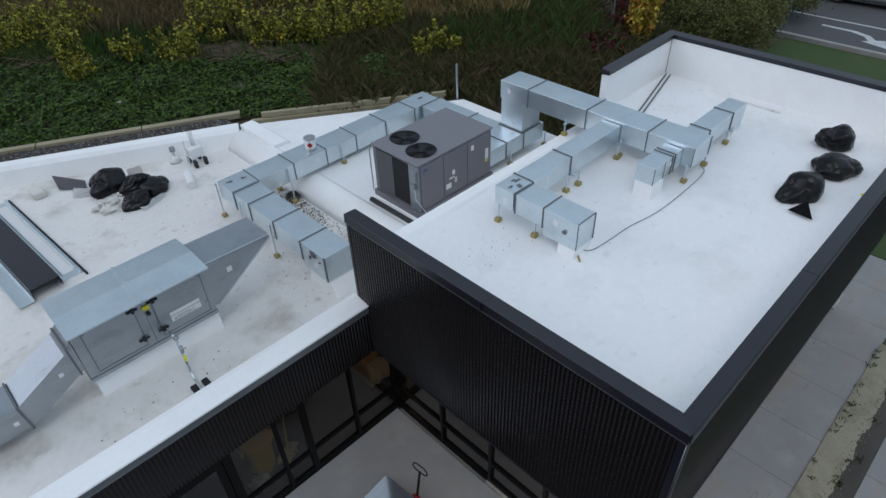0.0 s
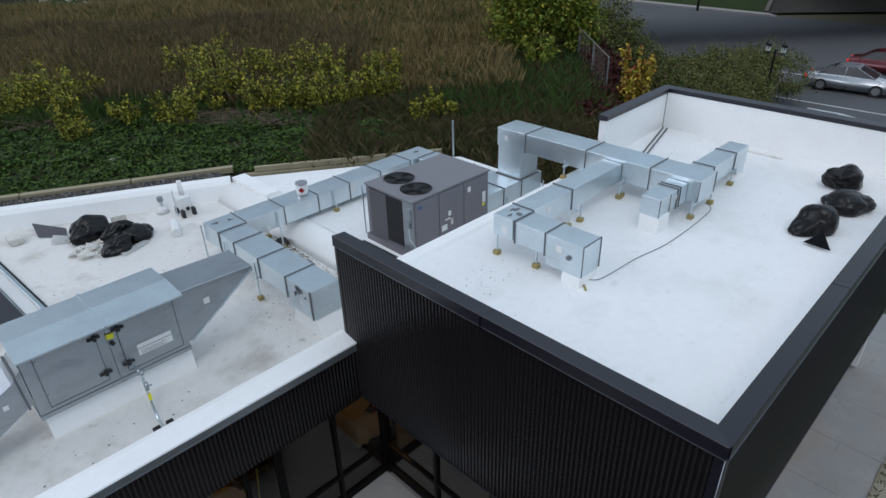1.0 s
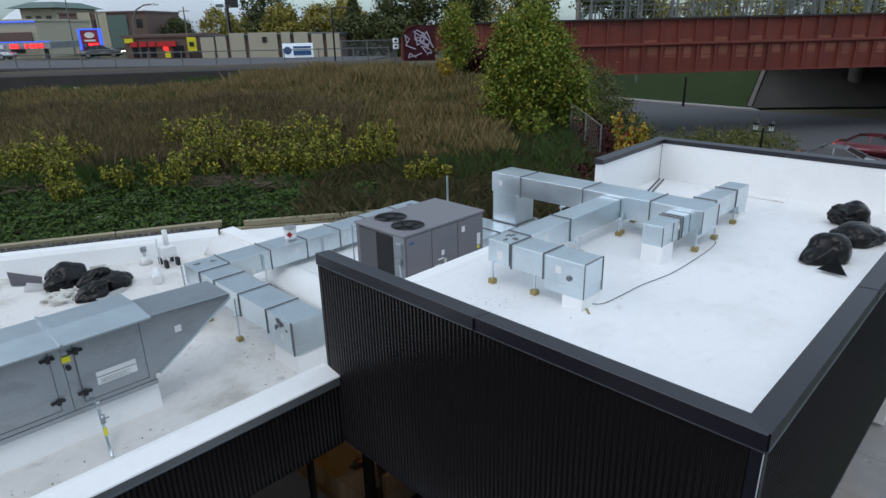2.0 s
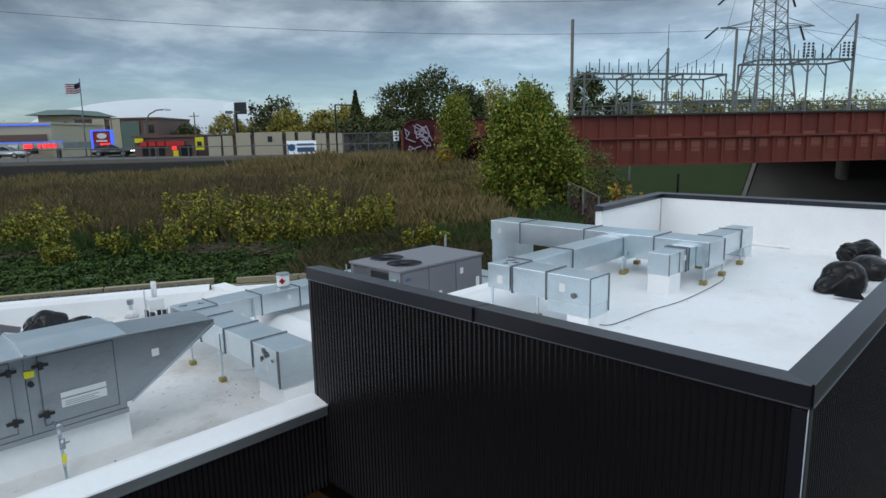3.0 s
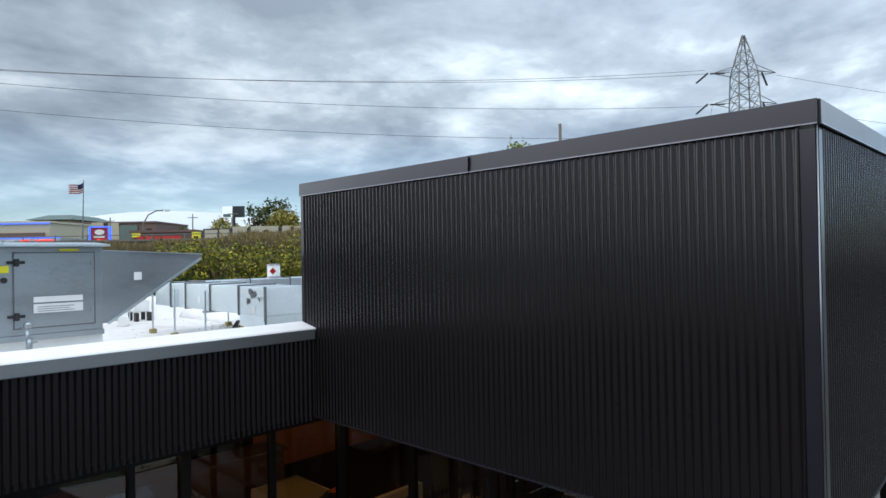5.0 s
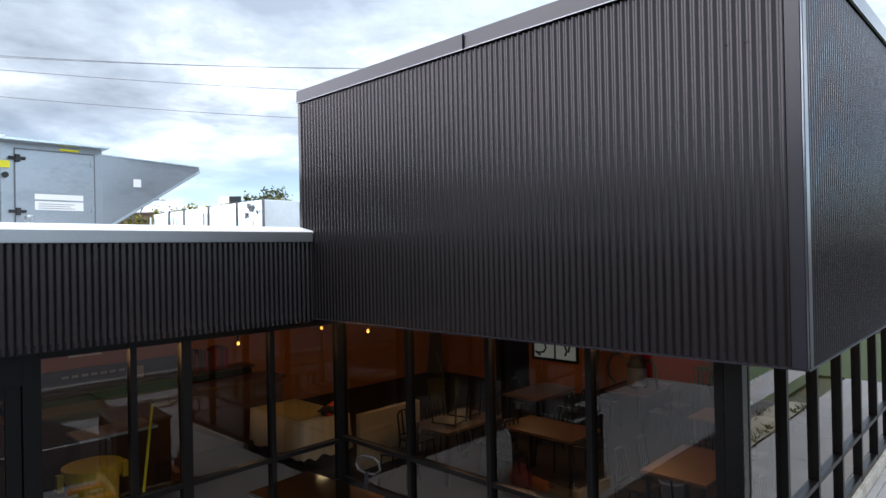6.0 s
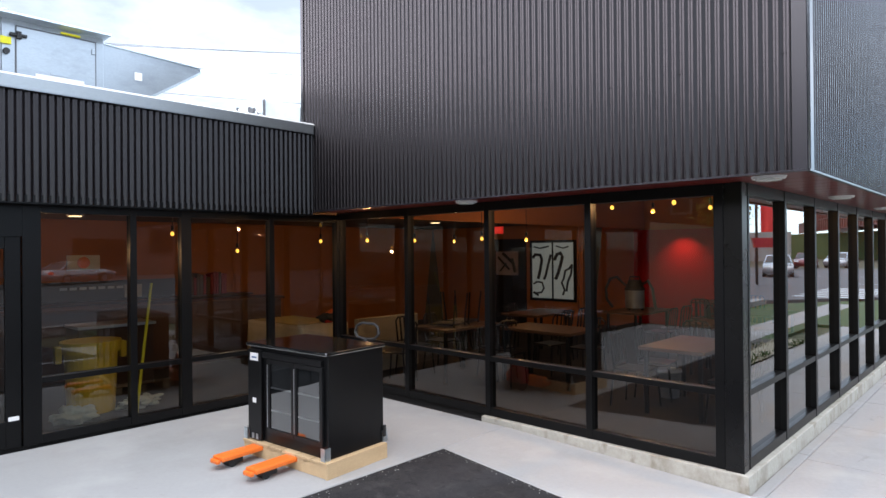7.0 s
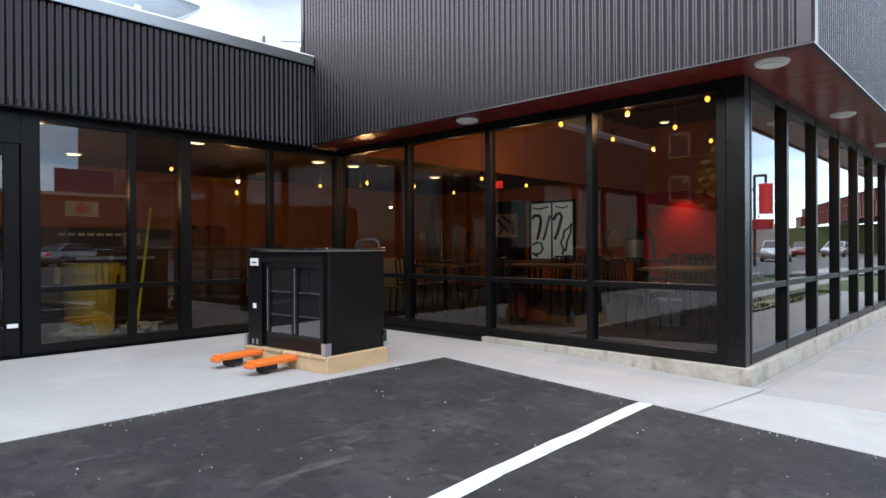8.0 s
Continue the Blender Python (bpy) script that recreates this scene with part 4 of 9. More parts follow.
tag_label(trunk, 6.076, 7.75, 5.2, "x"); tag_label(trunk, 6.095, 7.62, 4.4, "x", 0.07)
seam(trunk, (6.08, 3.075, T0 + 0.02), (6.08, 3.075, T1 - 0.01)); seam(trunk, (6.78, 3.075, T0 + 0.02), (6.78, 3.075, T1 - 0.01))
b = B()
for k in range(9):
    bx(b, 6.10, 4.25 + 0.085 * k, T1 + 0.001, 6.76, 4.265 + 0.085 * k, T1 + 0.007)
part("standing_seams", b, M_GALV, trunk, "raised seams across the duct")

branch = thing("branch_duct", (4.3, 4.9, roof_z(4.3)), "galvanised branch duct turning down into a white curb", "duct", "roof ducts")
duct_run(branch, 2.60, 4.70, 4.97, 6.055, 5.13, 5.36, "x", (0.155, 0.50))
duct_run(branch, 2.60, 3.30, 4.97, 3.10, 4.67, 5.36, "y", (0.53, 0.985))
b = bx(B(), 2.605, 3.305, 4.80, 3.095, 4.0, 4.966, 0.005)
part("drop", b, M_GALV, branch)
b = B()
prism(b, [(2.60, 4.80), (3.10, 4.80), (3.11, roof_z(2.9)), (2.585, roof_z(2.6))], "y", 3.32, 3.66)
part("curb", b, M_WHITE_WALL, branch, "white membrane curb")
for x, y in ((2.58, 5.02), (4.55, 4.62), (4.2, 4.66), (5.9, 4.6), (2.66, 4.22)):
    leg(branch, x, y, roof_z(x), 5.0)
for x in (2.85, 4.4):
    part("strut_bar", bx(B(), x - 0.02, 4.6, 4.925, x + 0.02, 5.2, 4.966), M_GALV, branch)
tag_label(branch, 2.597, 4.88, 5.13, "x", 0.11); tag_label(branch, 2.597, 3.75, 5.18, "x", 0.1); tag_label(branch, 3.6, 4.697, 5.2, "y", 0.1)
smears(branch, [(2.597, 3.55, 5.1), (2.597, 3.42, 5.14)], "x", 3)
smears(branch, [(2.72, 4.85, 5.366), (2.95, 4.95, 5.366), (2.9, 4.78, 5.366)], "z", 5)
for y in (3.30,):
    seam(branch, (2.60, y - 0.003, 4.82), (2.60, y - 0.003, 5.35)); seam(branch, (3.10, y - 0.003, 4.82), (3.10, y - 0.003, 5.35))
    seam(branch, (2.6, 3.3, 5.362), (3.1, 3.3, 5.362), 0.02)

stub = thing("short_duct", (5.5, 3.5, roof_z(5.5)), "short galvanised side duct on a tall white curb", "duct", "roof ducts")
duct_run(stub, 5.02, 3.30, 4.97, 6.055, 3.68, 5.34, "x", (0.62, 0.72))
part("curb", prism(B(), [(5.02, 4.975), (5.42, 4.975), (5.43, roof_z(5.4)), (5.00, roof_z(5.0))], "y", 3.28, 3.66), M_WHITE_WALL, stub, "white membrane curb")
seam(stub, (5.02, 3.297, 4.98), (5.02, 3.297, 5.33)); seam(stub, (5.40, 3.297, 4.98), (5.40, 3.297, 5.33), 0.02)
tag_label(stub, 5.62, 3.297, 5.2, "y", 0.08)

north = thing("end_duct", (7.8, 3.4, roof_z(7.8)), "galvanised end duct stepping down to a white curb", "duct", "roof ducts")
duct_run(north, 6.80, 3.24, 5.0, 8.72, 3.66, 5.38, "x", (0.12, 0.66))
b = prism(B(), [(8.30, 4.99), (8.72, 4.99), (8.72, 4.80), (8.38, 4.80)], "y", 3.25, 3.65)
part("drop", b, M_GALV, north)
part("curb", prism(B(), [(8.36, 4.798), (8.74, 4.798), (8.80, roof_z(8.7)), (8.30, roof_z(8.4))], "y", 3.24, 3.66), M_WHITE_WALL, north, "white membrane curb")
for x, y in ((7.95, 3.2), (7.2, 3.7)):
    leg(north, x, y, roof_z(x), 5.05)
tag_label(north, 8.5, 3.237, 5.2, "y", 0.08)

# middle roof: the run behind the packaged unit
L0, L1 = 3.74, 4.16
back = thing("back_duct", (3.0, 10.7, ROOF_MID), "long galvanised duct run along the back of the roofs", "duct", "roof ducts")
duct_run(back, -0.08, 10.42, L0, 6.28, 11.06, L1, "x", (0.105, 0.255, 0.40, 0.545, 0.70, 0.86))
duct_run(back, 5.62, 8.06, L0 + 0.02, 6.28, 10.40, L1 + 0.02, "y", (0.38, 0.98))
for x, y, z in ((2.9, 10.36, ROOF_MID), (1.35, 10.36, ROOF_LOW), (1.4, 11.1, ROOF_LOW), (-0.12, 11.1, ROOF_LOW), (4.4, 10.36, ROOF_MID), (4.4, 11.1, ROOF_MID)):
    leg(back, x, y, z, L1 - 0.05)
tag_label(back, 2.2, 10.417, 3.98, "y", 0.09); tag_label(back, 1.1, 10.417, 3.82, "y", 0.08); tag_label(back, 3.5, 10.417, 4.02, "y", 0.08)
smears(back, [(0.12, 10.8, 4.166), (0.4, 10.75, 4.166), (5.9, 10.8, 4.17)], "z", 8)
west = thing("west_duct", (0.23, 8.9, ROOF_LOW), "galvanised duct leg ending over a white curb on the low roof", "duct", "roof ducts")
duct_run(west, -0.08, 7.02, L0, 0.55, 10.39, L1, "y", (0.235, 0.52, 0.80, 0.985))
b = bx(B(), -0.075, 7.02, 3.56, 0.545, 7.80, L0 - 0.003, 0.005)
part("drop", b, M_GALV, west)
part("curb", prism(B(), [(7.06, 3.56), (7.74, 3.56), (7.80, ROOF_LOW), (6.86, ROOF_LOW)], "x", -0.02, 0.56), M_WHITE_WALL, west, "white membrane curb")
for x, y in ((-0.12, 8.88), (0.58, 8.88), (-0.12, 10.1)):
    leg(west, x, y, ROOF_LOW, L1 - 0.1)
part("strut_bar", bx(B(), -0.16, 8.86, L0 - 0.045, 0.62, 8.90, L0 - 0.004), M_GALV, west)
tag_label(west, -0.083, 9.2, 3.9, "x", 0.08); tag_label(west, -0.083, 7.35, 3.82, "x", 0.08)
smears(west, [(-0.083, 7.2, 4.0), (-0.083, 7.35, 4.02), (-0.083, 7.5, 3.95), (-0.083, 7.42, 4.1)], "x", 4)
seam(west, (-0.08, 7.017, 3.57), (-0.08, 7.017, 4.15), 0.03); seam(west, (0.55, 7.017, 3.57), (0.55, 7.017, 4.15), 0.02)
part("end_cap_edge", bx(B(), -0.09, 7.0, 3.66, -0.07, 7.05, 4.17), M_SEAL, west)

low = thing("low_duct", (5.6, 7.65, ROOF_MID), "galvanised supply duct joining the packaged unit to the riser", "duct", "roof ducts")
duct_run(low, 4.86, 7.28, 3.84, 6.90, 8.03, 4.255, "x", (0.30, 0.62))
for x, y in ((5.6, 7.24), (6.94, 7.24), (6.94, 8.06)):
    leg(low, x, y, ROOF_MID, 4.0)

# ---- packaged rooftop unit ----
rtu = thing("rooftop_unit", (3.68, 7.93, ROOF_MID), "dark grey packaged rooftop air unit with two fans", "air unit")
X0, X1, Y0, Y1, Z0, Z1 = 2.55, 4.84, 7.20, 8.66, 3.76, 4.93
b = bx(B(), X0 + 0.03, Y0 + 0.01, Z0, X1 - 0.01, Y1 - 0.01, Z1 - 0.03, 0.006)
part("cabinet", b, M_RTU, rtu)
b = bx(B(), X0 - 0.02, Y0 - 0.02, Z1 - 0.03, X1 + 0.02, Y1 + 0.02, Z1 + 0.015, 0.012)
part("lid", b, M_RTU_TOP, rtu)
for k, (fx, fy) in enumerate(((3.16, 8.26), (3.02, 7.58))):
    b = B()
    bmesh.ops.create_cone(b, cap_ends=False, segments=36, radius1=0.352, radius2=0.335, depth=0.022, matrix=Matrix.Translation((fx, fy, Z1 + 0.026)))
    fan = part("fan_ring", b, M_RTU_TOP, rtu, smooth=True)
    # a flat black disc on the lid: the deep well's shade put into colour
    b = B()
    bmesh.ops.create_cone(b, cap_ends=True, segments=32, radius1=0.335, radius2=0.335, depth=0.006, matrix=Matrix.Translation((fx, fy, Z1 + 0.0185)))
    part("fan_well", b, M_BLACK_METAL, rtu)
    b = B()
    for j in range(4):
        a = j * math.pi / 2 + k
        p = [Vector((fx + math.cos(a + t) * r, fy + math.sin(a + t) * r, Z1 + z)) for t, r, z in ((0.0, 0.06, 0.024), (0.75, 0.08, 0.034), (0.55, 0.31, 0.034), (0.0, 0.32, 0.023))]
        vs = [b.verts.new(q) for q in p]
        b.faces.new(vs)
    bmesh.ops.solidify(b, geom=b.faces[:], thickness=0.006)
    part("fan_blade", b, M_BLACK_METAL, rtu, kind="stuff")
    b = B()
    rod(b, (fx, fy, Z1 + 0.022), (fx, fy, Z1 + 0.045), 0.08, 16)
    part("fan_hub", b, M_BLACK_METAL, rtu)
    b = B()
    for r in (0.12, 0.19, 0.26, 0.33):
        for j in range(28):
            a, c = 2 * math.pi * j / 28, 2 * math.pi * (j + 1) / 28
            rod(b, (fx + r * math.cos(a), fy + r * math.sin(a), Z1 + 0.048), (fx + r * math.cos(c), fy + r * math.sin(c), Z1 + 0.048), 0.0022, 4)
    for j in range(4):
        a = j * math.pi / 4 + 0.3
        rod(b, (fx - 0.34 * math.cos(a), fy - 0.34 * math.sin(a), Z1 + 0.045), (fx + 0.34 * math.cos(a), fy + 0.34 * math.sin(a), Z1 + 0.045), 0.003, 4)
    part("fan_guard", b, M_BLACK_METAL, rtu)
b = B()
bx(b, X0 + 0.012, Y0 + 0.30, Z0 + 0.06, X0 + 0.031, Y1 - 0.12, Z1 - 0.08)
part("coil", b, M_COIL, rtu, "dark finned condenser coil")
b = B()
for k in range(60):
    y = Y0 + 0.31 + k * (Y1 - Y0 - 0.44) / 60
    bx(b, X0 + 0.003, y, Z0 + 0.07, X0 + 0.012, y + 0.006, Z1 - 0.09)
part("coil_fin", b, M_COIL, rtu, kind="stuff")
b = B()
bx(b, X0, Y1 - 0.12, Z0 + 0.02, X0 + 0.03, Y1 - 0.02, Z1 - 0.03, 0.004)
part("corner_panel", b, M_RTU, rtu)
part("service_panel", bx(B(), X0, Y0 + 0.0, Z0 + 0.02, X0 + 0.03, Y0 + 0.29, Z1 - 0.03, 0.004), M_GALV_DARK, rtu, "bare metal service panel")
# the far part of the coil is lighter grey than the rest
part("coil_screen", bx(B(), X0 - 0.004, Y0 + 0.80, Z0 + 0.05, X0 + 0.002, Y1 - 0.125, Z1 - 0.07), M_COIL_COVER, rtu, "lighter grey sheet over part of the coil")
for u, v in ((2.62, 3.28), (3.30, 4.02), (4.04, 4.80)):
    part("access_panel", bx(B(), u, Y0 - 0.008, Z0 + 0.05, v, Y0 + 0.012, Z1 - 0.06, 0.005), M_RTU, rtu)
for x, z, w, h, m_ in ((3.55, 4.28, 0.08, 0.11, M_WHITE), (4.15, 4.62, 0.09, 0.12, M_WHITE), (3.35, 3.98, 0.16, 0.13, M_WHITE), (3.62, 4.05, 0.07, 0.14, M_WHITE_DIRTY), (4.62, 4.22, 0.10, 0.26, M_WHITE), (4.62, 4.14, 0.08, 0.06, M_LABELYEL), (3.45, 4.2, 0.16, 0.03, M_WHITE), (2.70, 4.72, 0.12, 0.05, M_SIGNBLUE)):
    part("sticker", bx(B(), x, Y0 - 0.013, z, x + w, Y0 - 0.0085, z + h), m_, rtu, "paper sticker")
b = B()
bx(b, X0 - 0.05, Y0 + 0.03, 4.52, X0 + 0.0, Y0 + 0.16, 4.78, 0.01); bx(b, X0 - 0.07, Y0 + 0.05, 4.36, X0, Y0 + 0.14, 4.47, 0.01)
part("disconnect_box", b, M_GALV_DARK, rtu, "grey electrical disconnect boxes")
part("conduit", pipe(B(), [(X0 - 0.03, Y0 + 0.1, 4.36), (X0 - 0.05, Y0 + 0.05, 4.1), (X0 + 0.05, Y0 - 0.08, 3.85), (X0 + 0.15, Y0 - 0.05, 3.7)], 0.012), M_GALV, rtu, "bent grey conduit")
b = B()
bx(b, X0 - 0.04, Y0 - 0.03, 3.62, X1 + 0.04, Y0 + 0.05, Z0 - 0.002); bx(b, X0 - 0.04, Y1 - 0.05, 3.62, X1 + 0.04, Y1 + 0.03, Z0 - 0.002); bx(b, X0 - 0.04, Y0 + 0.05, 3.62, X0 + 0.04, Y1 - 0.05, Z0 - 0.002)
part("base_rail", b, M_RTU, rtu)
part("hood_edge", bx(B(), X0 - 0.12, Y1 - 0.04, 3.80, X0 - 0.10, Y1 - 0.02, 4.9), M_GALV, rtu)
b = B()
prism(b, [(X0 - 0.1, ROOF_MID), (X1 + 0.1, ROOF_MID), (X1 + 0.03, 3.62), (X0 - 0.03, 3.62)], "y", Y0 - 0.05, Y1 + 0.05)
part("curb", b, M_WHITE_WALL, rtu)
for k, dy in enumerate((0.0, 0.10)):
    b = pipe(B(), [(2.28 + dy, 8.55, 3.66 - 0.02 * k), (2.30 + dy, 6.55, 3.66 - 0.02 * k)], 0.055 if k == 0 else 0.02, 12)
    tagged(part("pipe_length" if k else "insulated_pipe", b, M_BLACK if k == 0 else M_WHITE, smooth=True), "black insulated pipe lying on the white roof" if k == 0 else "thin white pipe lying beside the unit", "pipe")
# ---- make-up air unit on the low roof ----
ahu = thing("makeup_air_unit", (-3.1, 8.15, ROOF_LOW), "galvanised make-up air unit with wedge intake hood", "air unit")
part("curb", prism(B(), [(7.88, 3.63), (8.70, 3.63), (8.86, ROOF_LOW), (7.82, ROOF_LOW)], "x", -4.22, -1.98), M_WHITE_WALL, ahu, "white membrane curb")
for x0, x1 in ((-4.26, -3.13), (-3.125, -2.0)):
    part("casing", bx(B(), x0, 7.8, 3.700, x1, 8.76, 4.785, 0.006), M_GALV_DARK, ahu)
b = B()
for x0, x1 in ((-4.30, -3.13), (-3.13, -1.97)):
    prism(b, [(7.585, 4.775), (7.585, 4.80), (8.18, 4.84), (8.80, 4.80), (8.80, 4.775)], "x", x0, x1)
part("top_cover", b, M_GALV, ahu, "weathered folded top cover")
part("cover_seam", prism(B(), [(7.58, 4.80), (8.18, 4.85), (8.80, 4.81), (8.80, 4.83), (8.18, 4.865), (7.58, 4.82)], "x", -3.15, -3.11), M_GALV, ahu)
part("base_frame", bx(B(), -4.27, 7.78, 3.630, -1.99, 8.78, 3.698), M_GALV_DARK, ahu)
for x0, x1, hinge in ((-4.10, -3.28, 1), (-2.98, -2.10, 0)):
    dr = part("access_door", bx(B(), x0, 7.782, 3.787, x1, 7.802, 4.698, 0.006), M_GALV_DARK, ahu)
    b = B()
    for u, v, w0, w1 in ((x0, x1, 3.776, 3.789), (x0, x1, 4.696, 4.709), (x0 - 0.006, x0 + 0.006, 3.776, 4.709), (x1 - 0.006, x1 + 0.006, 3.776, 4.709)):
        bx(b, u, 7.778, w0, v, 7.786, w1)
    part("gasket", b, M_SEAL, dr, "dark door gasket")
    xs = x1 - 0.02 if hinge else x0 + 0.02
    for z in (4.568, 3.917):
        b = bx(B(), xs - 0.09, 7.745, z, xs + 0.09, 7.78, z + 0.035, 0.006)
        bx(b, xs - 0.02, 7.735, z - 0.03, xs + 0.03, 7.78, z + 0.06, 0.006)
        part("latch", b, M_BLACK, dr, "black door latch")
    xs = x0 + 0.03 if hinge else x1 - 0.03
    for z in (4.536, 3.939):
        part("hinge", bx(B(), xs - 0.02, 7.765, z, xs + 0.02, 7.782, z + 0.07, 0.004), M_GALV_DARK, dr)
part("data_plate", bx(B(), -2.78, 7.774, 3.96, -2.24, 7.781, 4.07), M_WHITE, ahu, "white data plate")
part("data_plate", bx(B(), -2.78, 7.774, 4.09, -2.24, 7.781, 4.16), M_WHITE, ahu, "narrow white plate")
part("data_bar", bx(B(), -2.62, 7.774, 4.175, -2.42, 7.781, 4.20), M_GALV_DARK, ahu, "grey printed bar")
for k in range(3):
    part("print_line", bx(B(), -2.74, 7.7715, 3.98 + 0.026 * k, -2.34 - 0.05 * (k % 2), 7.774, 3.986 + 0.026 * k), M_SEAL, ahu)
part("sticker", bx(B(), -2.50, 7.774, 4.720, -2.28, 7.8, 4.745), M_LABELYEL, ahu, "yellow sticker")
part("sticker", bx(B(), -3.14, 7.774, 4.460, -3.03, 7.781, 4.546), M_LABELYEL, ahu, "yellow sticker")
part("rotary_switch", rod(B(), (-3.08, 7.8, 4.373), (-3.08, 7.755, 4.373), 0.035, 14), M_BLACK, ahu, "black rotary switch")
b = B()
rows = []
for y in (7.83, 8.62):
    rows.append([b.verts.new(p) for p in ((-1.995, y, 3.765), (-1.995, y, 4.720), (-0.66, y, 4.660), (-0.66, y, 4.606), (-1.93, y, 3.765))])
b.faces.new(rows[0]); b.faces.new(rows[1][::-1])
for k in range(5):
    b.faces.new((rows[0][k], rows[1][k], rows[1][(k + 1) % 5], rows[0][(k + 1) % 5]))
bmesh.ops.recalc_face_normals(b, faces=b.faces[:])
part("intake_hood", b, M_GALV_DARK, ahu, "wedge shaped intake hood")
b = bar(B(), (-1.93, 7.82, 3.754), (-0.66, 7.82, 4.601), 0.025, 0.03)
part("hood_edge", b, M_GALV, ahu)
part("hood_edge", bar(B(), (-1.93, 8.63, 3.754), (-0.66, 8.63, 4.601), 0.025, 0.03), M_GALV, ahu)
part("hood_edge", bar(B(), (-1.99, 7.82, 4.725), (-0.66, 7.82, 4.666), 0.02, 0.012), M_GALV, ahu)
part("paper_tag", bx(B(), -1.60, 7.818, 4.319, -1.50, 7.826, 4.427), M_WHITE, ahu, "torn white paper tag")
# discharge elbow beside it
prof = [(-4.27, 4.56), (-4.27, 3.96), (-4.38, 3.90), (-5.25, 3.43), (-6.40, 3.43), (-6.40, 3.92), (-5.29, 3.92), (-4.42, 4.40)]
b = prism(B(), prof, "y", 7.80, 8.46)
part("discharge_elbow", b, M_GALV_DARK, ahu, "sloping galvanised discharge elbow")
for p, q in (((-4.34, 3.90), (-4.36, 4.48)), ((-5.26, 3.41), (-5.30, 3.94))):
    b = bar(B(), (p[0], 7.787, p[1]), (q[0], 7.787, q[1]), 0.03, 0.03)
    bar(b, (q[0], 7.787, q[1]), (q[0], 8.475, q[1]), 0.03, 0.03)
    part("flange", b, M_SEAL, ahu, "dark sealed joint flange")
for x, z in ((-4.62, 4.05), (-5.45, 3.62)):
    part("paper_tag", bx(B(), x, 7.792, z, x + 0.07, 7.799, z + 0.07), M_WHITE, ahu, "white paper tag")
# gas pipe
gas = thing("gas_pipe", (-2.95, 7.2, ROOF_LOW), "grey and yellow gas pipe with valve on a rubber block", "pipe")
part("pipe_length", pipe(B(), [(-2.9, 7.79, 3.80), (-2.9, 7.60, 3.80), (-2.9, 7.52, 3.72), (-2.93, 7.34, 3.34), (-3.0, 6.95, 3.30), (-3.08, 6.30, 3.62)], 0.020), M_GALV, gas, smooth=True)
b = rod(B(), (-2.905, 7.42, 3.70), (-2.915, 7.38, 3.58), 0.034, 10)
part("valve", b, M_GALV_DARK, gas, smooth=True)
part("valve_lever", rod(B(), (-2.91, 7.40, 3.64), (-2.84, 7.36, 3.66), 0.012, 8), M_GALV_DARK, gas)
part("regulator", ball(B(), (-2.9, 7.50, 3.845), 0.05, 0.05, 0.045, 0.0, 2), M_GALV_DARK, gas, smooth=True)
b = rod(B(), (-2.918, 7.36, 3.52), (-2.925, 7.33, 3.42), 0.026, 10)
part("sleeve", b, M_LABELYEL, gas, "yellow painted sleeve")
for dx in (-0.13, 0.07):
    part("support_block", bx(B(), -3.0 + dx, 6.72, ROOF_LOW, -2.89 + dx, 6.90, 3.27, 0.012), M_BLACK, gas, "black rubber support block")

# ---- loose things on the low roof ----
stack = thing("flashing_stack", (-4.1, 13.2, ROOF_LOW), "stack of leftover dark and white metal coping lengths", "metal scrap")
p0, d0, s0 = Vector((-3.95, 11.35, 0)), Vector((-0.07, 1.0, 0)).normalized(), Vector((1.0, 0.07, 0)).normalized()


def channel(w, h, z, off, l0, l1, t, material, label, flip=1):
    b = B()
    prof = [(-w / 2, 0), (-w / 2, h), (-w / 2 + t, h), (-w / 2 + t, t), (w / 2 - t, t), (w / 2 - t, h), (w / 2, h), (w / 2, 0)]
    rows = [[b.verts.new(p0 + d0 * l + s0 * (off + u) + Vector((0, 0, z + (v if flip > 0 else h - v)))) for u, v in prof] for l in (l0, l1)]
    n = len(prof)
    b.faces.new(rows[0]); b.faces.new(rows[1][::-1])
    for k in range(n):
        b.faces.new((rows[0][k], rows[1][k], rows[1][(k + 1) % n], rows[0][(k + 1) % n]))
    bmesh.ops.recalc_face_normals(b, faces=b.faces[:])
    part("coping_length", b, material, stack, label)


channel(0.40, 0.10, 3.20, 0.50, 0.1, 4.3, 0.02, M_GALV, "pale blue grey folded metal length")
channel(0.26, 0.08, 3.21, 0.50, 0.3, 4.1, 0.015, M_WHITE, "white folded metal length")
channel(0.30, 0.10, 3.22, -0.47, -0.1, 4.2, 0.02, M_GALV, "pale grey folded metal length")
channel(0.58, 0.24, 3.24, -0.02, -0.05, 4.2, 0.012, M_COPING, "dark brown folded metal length", -1)
part("bracing", bar(B(), p0 + s0 * 0.75 + Vector((0, -0.05, 3.22)), p0 + d0 * 4.3 + s0 * 0.75 + Vector((0, 0, 3.22)), 0.04, 0.05), M_BLACK, stack)


